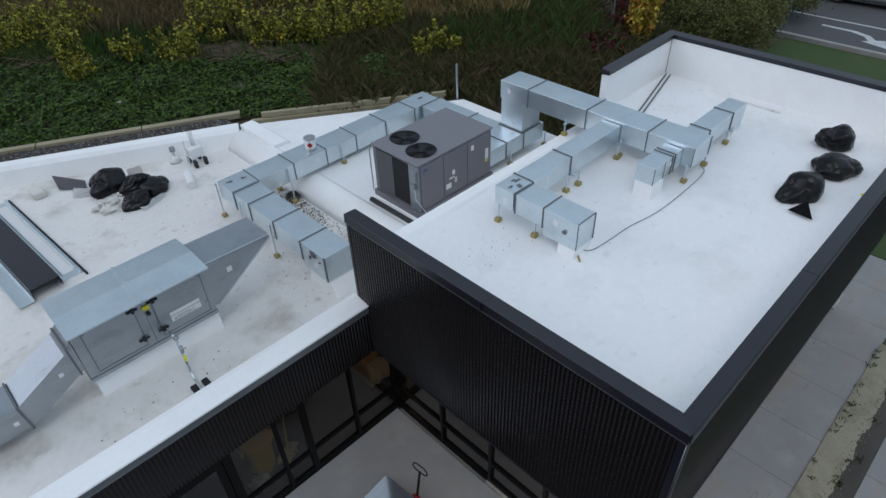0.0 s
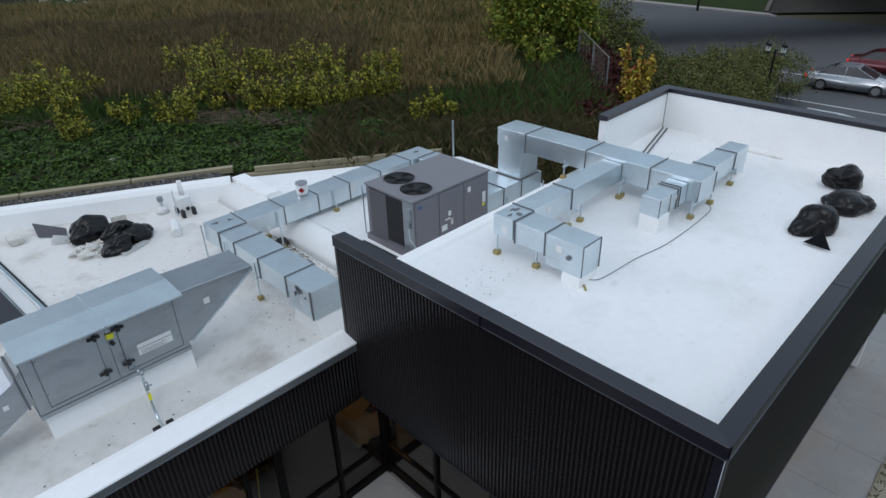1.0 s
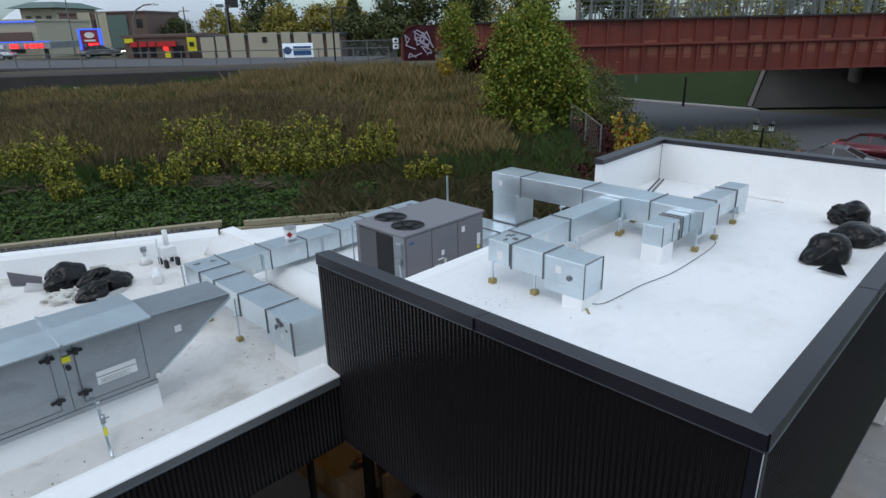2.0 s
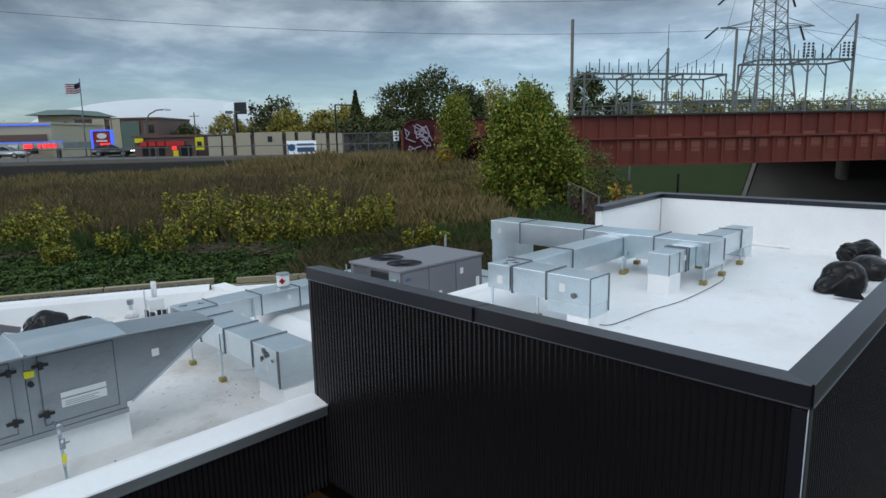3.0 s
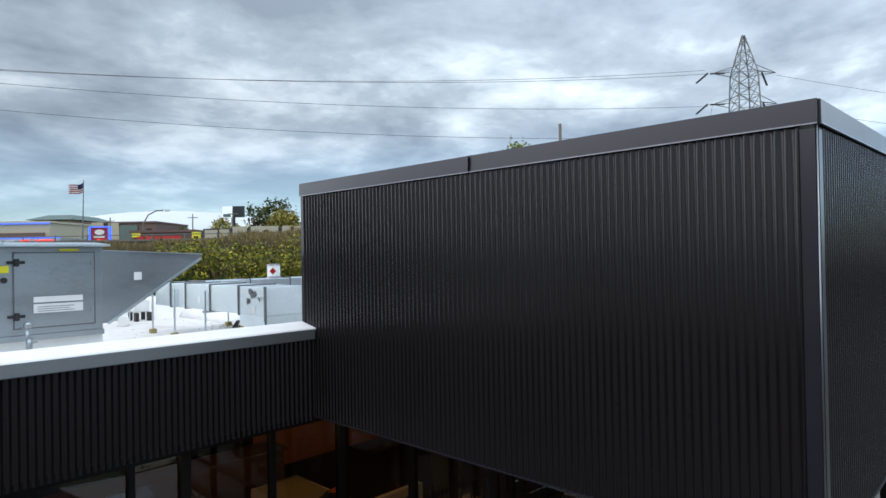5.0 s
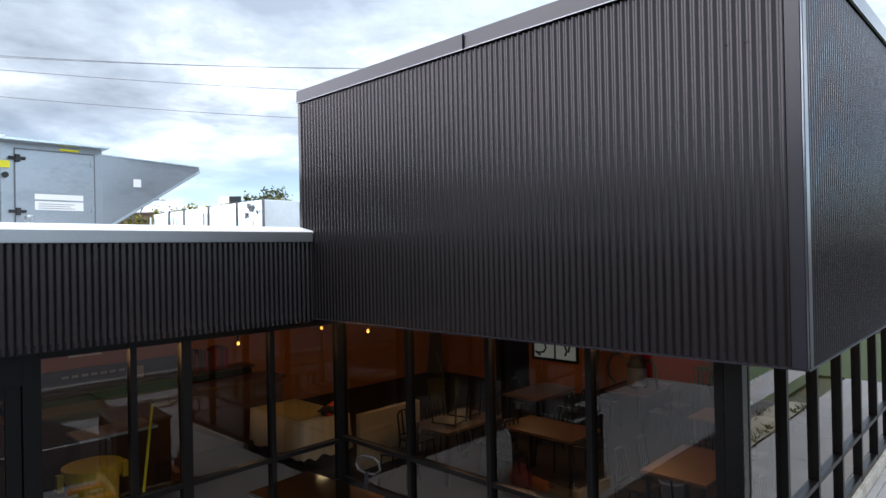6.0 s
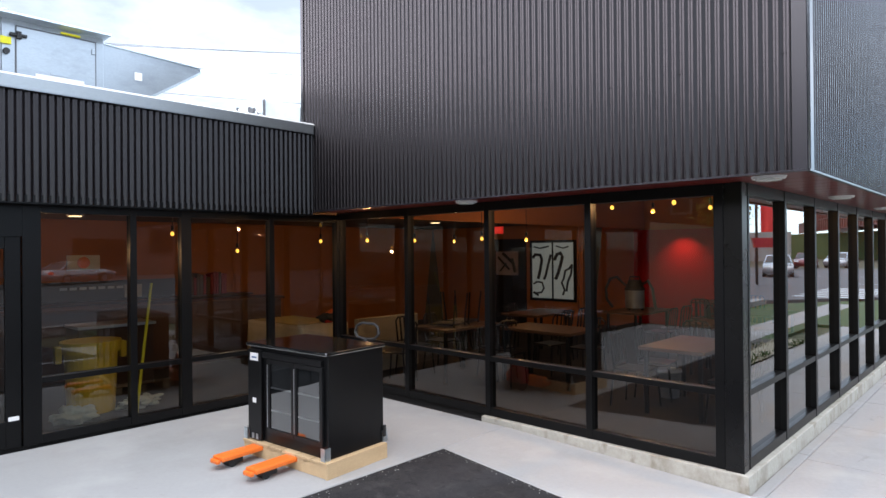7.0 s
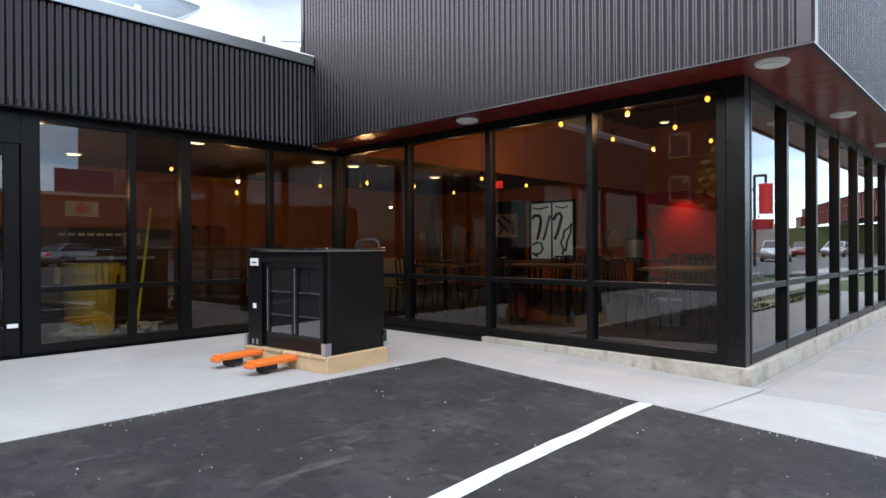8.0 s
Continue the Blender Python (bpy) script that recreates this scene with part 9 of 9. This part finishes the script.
for name_, m_, z0, z1, u0, u1 in [("stripe", M_FLAGRED if k % 2 == 0 else M_WHITE, 15.95 - 0.15 * k, 16.1 - 0.15 * k, 0.0, 1.0) for k in range(9)] + [("canton", M_FLAGBLUE, 15.4, 16.1, 0.0, 0.42)]:
    b = B()
    rows = []
    for j in range(nf + 1):
        u = u0 + (u1 - u0) * j / nf
        s, dd_, dz = -51.85 - 2.1 * u, 90 + 0.25 * math.sin(6 * u) - (0.04 if name_ == "canton" else 0), -0.45 * u - 0.1 * math.sin(5 * u)
        rows.append((b.verts.new(town(s, dd_, z0 + dz)), b.verts.new(town(s, dd_, z1 + dz))))
    for j in range(nf):
        b.faces.new((rows[j][0], rows[j + 1][0], rows[j + 1][1], rows[j][1]))
    bmesh.ops.solidify(b, geom=b.faces[:], thickness=0.01)
    part(name_, b, m_, flag)
house("brown_block", -71, -55.1, 120, 15, 5.8, 11.9, M_BROWNWALL, "brown and grey two storey block", windows=[(-70 + 2.6 * k, -68.9 + 2.6 * k, 9.3, 10.8) for k in range(6)] + [(-70 + 2.6 * k, -68.9 + 2.6 * k, 6.4, 8.0) for k in range(6)],
      trims=[(-67.5, -65.2, 5.8, 12.1, M_BEIGE, "pale tower bay"), (-64.2, -62.2, 5.8, 12.0, M_BEIGE, "pale tower bay"), (-62.1, -58.6, 5.8, 11.5, M_GREENROOF, "green grey bay")])
house("green_roof_block", -84.4, -77.5, 130, 15, 5.8, 13.3, M_BEIGE, "pale block with a flat green hipped roof", windows=[(-83.5 + 2 * k, -82.4 + 2 * k, 10, 12) for k in range(3)], roof=M_GREENROOF)
b = B()
vs = [b.verts.new(town(s, d, z)) for s, d, z in ((-86, 128, 13.4), (-76, 128, 13.4), (-76, 146, 13.4), (-86, 146, 13.4), (-83.5, 132, 14.6), (-78.5, 132, 14.6), (-78.5, 142, 14.6), (-83.5, 142, 14.6))]
for f in ((0, 1, 2, 3), (4, 5, 6, 7), (0, 1, 5, 4), (1, 2, 6, 5), (2, 3, 7, 6), (3, 0, 4, 7)):
    b.faces.new([vs[k] for k in f])
bmesh.ops.recalc_face_normals(b, faces=b.faces[:])
part("hipped_roof", b, M_GREENROOF, bpy.data.objects["green_roof_block"])
dome = B()
ball(dome, town(-120, 270, 4), 1, 1, 1, 0, 4)
for v in dome.verts:
    c = v.co - town(-120, 270, 4)
    q = town(-120, 270, 0)
    t = Vector((TR.x, TR.y, 0)) * c.x * 66 + Vector((TF.x, TF.y, 0)) * c.y * 30
    v.co = Vector((q.x + t.x, q.y + t.y, 4 + max(0, c.z) ** 0.8 * 22))
tagged(part("sports_dome", dome, M_DOME, smooth=True), "long white inflated sports dome in the distance", "dome")
bb = thing("billboard", town(-36.8, 110, 6), "roadside billboard half white and half dark", "billboard")
part("panel", tbox(B(), -38.7, -36.9, 110, 110.4, 12.0, 14.0), M_SIGNWHITE, bb)
part("panel", tbox(B(), -36.88, -34.8, 110, 110.4, 12.0, 14.0), M_DARKWIN, bb, "dark billboard half")
part("teal_strip", tbox(B(), -38.5, -37.2, 109.9, 109.98, 12.1, 12.6), M_GREENROOF, bb)
part("post", rod(B(), town(-36.9, 110.5, 5), town(-36.9, 110.5, 12.0), 0.35, 12), M_BLACK_METAL, bb)
cl = thing("street_light", town(-46, 95, 5.8), "curved arm street light", "street light")
part("pole", pipe(B(), [town(-45.8, 95, 5.0), town(-45.6, 95, 10.2), town(-44.8, 95, 11.6), town(-43.6, 95, 12.2), town(-42.0, 95, 12.3)], 0.10, 8), M_TOWER, cl)
part("head", bx(B(), *(town(-42, 95, 12.2) - Vector((0.4, 0.4, 0.1))), *(town(-42, 95, 12.2) + Vector((0.4, 0.4, 0.12)))), M_LENS, cl)
for k, (s, d, h) in enumerate(((-40.0, 100, 12.0), (-33.5, 100, 12.5), (-56, 105, 12), (-28, 108, 11))):
    up = thing("utility_pole", town(s, d, 5.8), "weathered wooden utility pole", "utility pole", "utility poles")
    part("pole", rod(B(), town(s, d, 5.4), town(s, d, h), 0.13, 8, 0.09), M_POLE, up)
    part("crossarm", rod(B(), town(s - 0.8, d, h - 0.6), town(s + 0.8, d, h - 0.6), 0.06, 6), M_POLE, up)
sf = thing("street_fence", town(-30, 58, 5.8), "grey pipe fence along the road", "fence")
for k in range(20):
    part("post", rod(B(), town(-62 + 3 * k, 57.5 - 0.15 * k, 5.5), town(-62 + 3 * k, 57.5 - 0.15 * k, 7.0), 0.05, 6), M_TOWER, sf)
part("rail", pipe(B(), [town(-62, 57.5, 6.9), town(-5, 54.65, 6.9)], 0.04, 6), M_TOWER, sf)
sheet("far_road", [tuple(town(s, d, 5.81)) for s, d in ((-120, 66), (-8, 53), (-6, 64), (-120, 90))], 0.2, M_ROAD, "grey road beyond the railway", "road")

# ---- far trees ----
for k, (s, d, zt, r, m_, lab) in enumerate((
        (-26.3, 98, 13.6, 3.9, M_TREE_DARK, "rounded dark green tree"), (-23.2, 94, 11.6, 3.2, M_TREE_YELLOW, "rounded yellowing tree"), (-18.8, 100, 12.0, 3.6, M_TREE_YELLOW, "yellowing tree"), (-15.0, 98, 12.5, 3.2, M_TREE_YELLOW, "yellowing tree"),
        (-41.0, 118, 12.0, 3.6, M_TREE_YELLOW, "thin yellowing tree"), (-36.0, 122, 11.0, 3.4, M_TREE_YELLOW, "low yellowing tree"), (-31, 112, 10.6, 2.6, M_TREE_DARK, "low dark tree"),
        (-10.5, 78, 9.8, 3.0, M_TREE_DARK, "dark tree behind the fence"), (-7.6, 76, 9.6, 2.8, M_TREE_DARK, "dark tree behind the fence"), (-5.0, 76, 9.2, 2.6, M_TREE_DARK, "dark tree behind the bridge end"),
        (-6.4, 92, 15.2, 3.9, M_TREE_DARK, "broad dark tree"), (-1.5, 91, 16.8, 4.4, M_TREE_DARK, "tall broad dark tree"), (3.0, 93, 14.6, 3.3, M_TREE_DARK, "dark tree"),
        (9.0, 112, 16.4, 4.4, M_TREE_YELLOW, "tan autumn tree"), (15.0, 108, 15.5, 3.6, M_TREE_DARK, "dark tree behind the bridge"), (21.5, 98, 16.3, 3.2, M_TREE_DARK, "dark spruce like tree"), (27.5, 99, 13.6, 3.6, M_TREE_DARK, "dark tree behind the switchyard"),
        (40, 105, 13.5, 5.0, M_TREE_YELLOW, "yellow green tree behind the switchyard"), (50, 108, 13.6, 5.2, M_TREE_YELLOW, "yellow green tree behind the switchyard"), (59, 112, 13.0, 5.0, M_TREE_DARK, "dark tree behind the switchyard"), (70, 115, 12.8, 5.5, M_TREE_DARK, "dark far tree"), (84, 120, 13.6, 6.0, M_TREE_DARK, "dark far tree"), (96, 126, 14.4, 6.0, M_TREE_DARK, "dark far tree"), (110, 130, 14, 6.5, M_TREE_DARK, "dark far tree"),
        (33, 110, 13.2, 4.4, M_TREE_YELLOW, "yellow tree behind the switchyard"), (45, 112, 13.0, 4.6, M_TREE_DARK, "dark tree behind the switchyard"), (65, 112, 13.2, 5.0, M_TREE_YELLOW, "yellow green tree behind the switchyard"), (77, 117, 13.6, 5.5, M_TREE_YELLOW, "yellow green far tree"), (90, 122, 14.2, 5.8, M_TREE_YELLOW, "yellow green far tree"), (-52, 126, 10.5, 3.2, M_TREE_DARK, "low dark tree"), (-95, 130, 12, 5, M_TREE_DARK, "dark far tree"), (-110, 126, 12, 5, M_TREE_YELLOW, "far tree"))):
    p = town(s, d)
    z0 = land(p.x, p.y)
    hgt = zt - z0
    rz = max(1.8, min(hgt * 0.46, r * 1.05))
    tree("far_tree", (p.x, p.y, z0), hgt, (r, r, rz), hgt - rz, 110, 44, 0.22, m_, lab + " in the distance", 500 + k, 0.22, r * 0.12, "distant trees", 5)
b = B()
cf = thing("spruce", town(-12.1, 85, 5.8), "small dark pointed spruce", "tree")
part("trunk", rod(B(), town(-12.1, 85, 5.0), town(-12.1, 85, 13.0), 0.15, 8, 0.03), M_BARK, cf)
rr = np.random.default_rng(3)
zz = rr.uniform(0.12, 1.0, 3200)
aa, qq = rr.uniform(0, 6.28, 3200), rr.uniform(0.3, 1, 3200) ** 0.5 * (1 - zz) * 1.75
c0 = town(-12.1, 85, 6.5)
vv, ff = leaf_cloud(np.stack([c0.x + qq * np.cos(aa), c0.y + qq * np.sin(aa), 6.5 + zz * 7.1], 1), 0.24, 9)
raw("crown", vv, ff, M_TREE_DARK, cf)

# ---- transmission tower, switchyard and wires ----
tw = thing("transmission_tower", town(42.6, 85, 1.0), "grey steel lattice transmission tower", "tower")
AX, AY = Vector((TR.x, TR.y, 0)), Vector((TF.x, TF.y, 0))
C = town(42.6, 85, 0)


def half_w(z):
    if z < 20.5:
        return 3.9 - 2.3 * (z - 1) / 19.5
    return 1.6 - 0.3 * (z - 20.5) / 8.5 if z < 29 else 1.3 - 1.18 * (z - 29) / 5.4


def corner(z, k):
    h = half_w(z)
    return C + AX * h * (1, 1, -1, -1)[k] + AY * h * (1, -1, -1, 1)[k] + Vector((0, 0, z))


for k in range(4):
    b = bar(B(), corner(1, k), corner(20.5, k), 0.20, 0.20)
    bar(b, corner(20.5, k), corner(29.0, k), 0.15, 0.15)
    bar(b, corner(29.0, k), corner(34.4, k), 0.12, 0.12)
    part("leg", b, M_TOWER, tw)
b = B()
zs = [1, 5, 8.6, 11.8, 14.6, 17.0, 19.0, 20.5, 22.3, 24.0, 25.8, 27.4, 29.0, 30.6, 32.2, 34.2]
for k in range(4):
    for j in range(len(zs) - 1):
        bar(b, corner(zs[j], k), corner(zs[j + 1], (k + 1) % 4), 0.06, 0.06); bar(b, corner(zs[j], (k + 1) % 4), corner(zs[j + 1], k), 0.06, 0.06)
        bar(b, corner(zs[j + 1], k), corner(zs[j + 1], (k + 1) % 4), 0.05, 0.05)
part("lattice", b, M_TOWER, tw)
for z, l in ((29.0, 4.4), (24.7, 4.5), (20.5, 6.0)):
    for sg in (-1, 1):
        b = B()
        tip = C + AX * sg * l + Vector((0, 0, z + 0.15))
        for o in (-1, 1):
            bar(b, C + AX * sg * half_w(z) + AY * o * half_w(z) + Vector((0, 0, z)), tip, 0.08, 0.08)
            bar(b, C + AX * sg * half_w(z + 1) + AY * o * half_w(z + 1) + Vector((0, 0, z + 1.0)), tip, 0.07, 0.07)
        part("cross_arm", b, M_TOWER, tw)
        strings = ((tip + AX * 1.6, tip - AX * 0.2, -0.02), (tip - AX * 0.7, tip - AX * 2.2, -1.25)) if sg < 0 else ((tip - AX * 1.9, tip - AX * 1.25, -1.7),)
        for p, q, fall_ in strings:
            b = B()
            for j in range(12):
                c_ = p.lerp(q + Vector((0, 0, fall_)), j / 11)
                bmesh.ops.create_cone(b, cap_ends=True, segments=8, radius1=0.16, radius2=0.12, depth=0.16, matrix=Matrix.Translation(c_))
            part("insulator", b, M_BLACK_METAL, tw, "dark insulator string")
# wires running west from the tower
for k, (z0, b1) in enumerate(((29.1, -12.1), (24.6, -7.96), (20.4, -6.17), (30.5, -13.2))):
    line = []
    for j in range(41):
        t = 1.25 * j / 40
        s, d, z = 37.5 - 118 * t + (1.0 if k == 3 else 0), 85 - 25 * t + (3 if k == 3 else 0), z0 + b1 * t + 10.1 * t * t
        line.append(town(s, d, z))
    tagged(part("power_line", tube(line, 0.028, 4), M_WIRE), "thin sagging overhead power line", "power line", "power lines")
for k, (z0, s1_, d1_, z1_) in enumerate(((28.8, 130, 90, 21), (24.4, 130, 90, 17), (20.3, 130, 90, 14), (24.4, 60, 78, 15.5), (20.3, 58, 76, 15.2), (24.7, 33, 80, 15.3), (20.4, 25, 78, 14.8))):
    line = []
    sg = 1 if s1_ > 42 else -1
    for j in range(21):
        t = j / 20
        line.append(town(42.6 + sg * 4.5 + (s1_ - 42.6 - sg * 4.5) * t, 85 + (d1_ - 85) * t, z0 + (z1_ - z0) * t - 4 * 1.6 * t * (1 - t)))
    tagged(part("power_line", tube(line, 0.024, 4), M_WIRE), "thin sagging overhead power line", "power line", "power lines")

def yard_z(s, d):
    """The switchyard stands on a bank that rises past the foot of the grass slope."""
    q = ((s - 17.6) * 0.736 + (d - 77.0) * 0.677)
    return 4.55 * min(1.0, max(0.0, q / 9.0)) - 0.1


sheet("yard_bank", [tuple(town(s, d, 4.5)) for s, d in ((8, 99.4), (37.4, 75.4), (66, 74.4), (140, 74.2), (140, 170), (8, 170))], 4.6, bpy.data.materials["mown_grass"], "grassy bank under the switchyard", "bank")
yard = thing("switchyard", town(28, 78, 1.0), "galvanised steel switchyard gantries with insulators", "switchyard")


def gantry(posts, z, dep):
    for s, d in posts:
        part("post", bar(B(), town(s, d, yard_z(s, d)), town(s, d, z), 0.18, 0.18), M_TOWER, yard)
        part("post", bar(B(), town(s, d + dep, yard_z(s, d + dep)), town(s, d + dep, z), 0.18, 0.18), M_TOWER, yard)
    for o in (0, dep):
        for k in range(len(posts) - 1):
            a, c = Vector((*posts[k], z)), Vector((*posts[k + 1], z))
            part("beam", bar(B(), town(a.x, a.y + o, z), town(c.x, c.y + o, z), 0.18, 0.22), M_TOWER, yard)
            for u in (0.0, 1.0):
                q = a.lerp(c, u)
                r = a.lerp(c, 0.22 if u == 0 else 0.78)
                part("knee_brace", bar(B(), town(q.x, q.y + o, z - 1.5), town(r.x, r.y + o, z - 0.1), 0.09, 0.09), M_TOWER, yard)
            for j in range(5):
                q = a.lerp(c, (j + 0.5) / 5)
                part("insulator", rod(B(), town(q.x, q.y + o, z + 0.14), town(q.x, q.y + o, z + 1.3 + 0.4 * (j % 2)), 0.06, 6), M_BLACK_METAL, yard)
    for s, d in posts:
        part("tie_beam", bar(B(), town(s, d, z), town(s, d + dep, z), 0.18, 0.2), M_TOWER, yard)


gantry([(16.4, 75), (22.5, 76.5), (29.0, 78), (35.2, 80)], 14.3, 7)
gantry([(36.2, 74), (42.2, 74.5), (47.6, 75)], 15.3, 5)
gantry([(26, 90), (36, 90), (46, 90)], 11.6, 4)
for s, d, z in ((14.9, 75, 20.4), (27.8, 80, 17.6), (47.7, 75, 20.3), (38.0, 84, 20.4)):
    part("mast", bar(B(), town(s, d, yard_z(s, d)), town(s, d, z), 0.26, 0.26), M_POLE if s < 16 else M_TOWER, yard)
part("rod", rod(B(), town(27.8, 80, 17.6), town(27.8, 80, 20.4), 0.04, 5), M_TOWER, yard)
part("strut", bar(B(), town(44.5, 75, 15.3), town(47.6, 75, 19.6), 0.14, 0.14), M_TOWER, yard)
part("strut", bar(B(), town(25.3, 80, 14.4), town(27.7, 80, 17.2), 0.12, 0.12), M_TOWER, yard)
for s, n in ((41.6, 3), (46.2, 3)):
    for j in range(n):
        b = B()
        for q in range(5):
            bmesh.ops.create_cone(b, cap_ends=True, segments=8, radius1=0.16, radius2=0.11, depth=0.22, matrix=Matrix.Translation(town(s + 0.5 * j, 74.5, 15.7 + 0.34 * q)))
        part("bushing", b, M_BLACK_METAL, yard, "dark ribbed bushing")
b = B()
rnd = random.Random(6)
for k in range(90):
    s = rnd.uniform(17, 64)
    d = rnd.uniform(max(78, 90 - (s - 17) * 0.9), 94)
    rod(b, town(s, d, yard_z(s, d)), town(s, d, rnd.uniform(9.6, 11.0)), 0.10, 5)
for z in (9.8, 10.4, 11.0):
    bar(b, town(18, 86, z), town(66, 84, z), 0.14, 0.14)
part("bus_work", b, M_TOWER, yard, "crowded grey bus bars and stands", kind="stuff")

# ---- across the main street, behind the camera ----
sheet("parking_lot", [(-60, -43.4, 0.008), (30, -43.4, 0.008), (30, -22.1, 0.008), (-60, -22.1, 0.008)], 0.32, M_ROAD, "grey asphalt lot across the main street", "parking lot")
wall("retaining_wall", bx(B(), 92, -48, 0, 92.6, -22, 4.2), M_CONCRETE_OLD, "pale concrete retaining wall far down the street")
house_l = thing("street_block", (2, -46, 0), "dark brick block across the main street", "building")
part("wall", bx(B(), -40, -56, 0, 62, -44, 5.5), M_BROWNWALL, house_l)
part("sign_band", bx(B(), 10.0, -44.4, 5.84, 14.4, -44.0, 7.75), mat("dim_purple_sign_band", (0.07, 0.05, 0.11), 0.6, vary=0.1, bump=0.0), house_l, "dim purple roof sign")
for k in range(9):
    part("window", bx(B(), -38 + 7 * k, -43.98, 0.9, -34 + 7 * k, -43.9, 3.2), M_DARKWIN, house_l, "dark shop window")
part("roof_edge", bx(B(), -40.2, -56, 5.5, 62.2, -43.7, 5.8), M_BEIGE, house_l)
tall_ = thing("brick_block", (29, -50, 0), "tall dark brick block across the main street", "building")
part("wall", bx(B(), 15.4, -57, 0, 44, -43.5, 17.0), M_BROWNWALL, tall_)
part("roof_edge", bx(B(), 15.2, -57.2, 17.0, 44.2, -43.3, 17.4), M_TIMBER, tall_)
for k in range(7):
    for z in (2.0, 6.0, 10.0, 13.6):
        part("window", bx(B(), 17 + 3.9 * k, -43.49, z, 19 + 3.9 * k, -43.4, z + 2.0), M_DARKWIN, tall_, "dark window")
# known only from reflections; made longer, taller and darker to block the low western sky
side = thing("side_block", (-46, 42, 0), "dark brick house out of view, lengthened to keep low sky out of the glass", "building")
part("wall", bx(B(), -54, -9, 0, -42, 66, 13.0), M_DARKBRICK, side)
part("roof_edge", bx(B(), -54.2, -9.2, 13.0, -41.7, 66.2, 13.4), M_TIMBER, side)
for k in range(12):
    for z in (1.2, 4.6, 8.0):
        w_ = part("window", bx(B(), -41.99, -7 + 6.2 * k, z, -41.9, -5.3 + 6.2 * k, z + 2.0), M_TIMBER, side, "dull window frame")
        part("pane", bx(B(), -41.89, -6.8 + 6.2 * k, z + 0.2, -41.86, -5.5 + 6.2 * k, z + 1.8), M_DARKWIN, w_)
sg = thing("lantern_sign", (30.0, -7.4, 0), "tall red drum shaped street sign on a pole", "sign")
part("pole", pipe(B(), [(30.0, -7.95, 0), (30.0, -7.95, 4.75), (30.0, -7.4, 4.75), (30.0, -7.4, 4.35)], 0.07, 10), M_BLACK_METAL, sg)
part("drum", rod(B(), (30.0, -7.4, 2.75), (30.0, -7.4, 4.3), 0.33, 16), M_LABELRED, sg, "red drum")
part("skirt", rod(B(), (30.0, -7.6, 1.95), (30.0, -7.6, 2.45), 0.50, 16, 0.58), M_SIGNRED, sg)
for k, (x, y, h) in enumerate(((-30, -60, 12), (-8, -62, 11), (-18, -58, 11), (44, -58, 9), (60, -45, 12), (85, -30, 12), (100, -5, 13), (-55, -40, 12), (-38, 12, 9))):
    tree("far_tree", (x, y, 0), h, (4, 4, 4), h - 4.2, 50, 28, 0.34, M_TREE_DARK if k % 2 else M_TREE_YELLOW, "street tree in autumn leaf in the distance", 700 + k, 0.2, 0.75, "distant trees", 5)
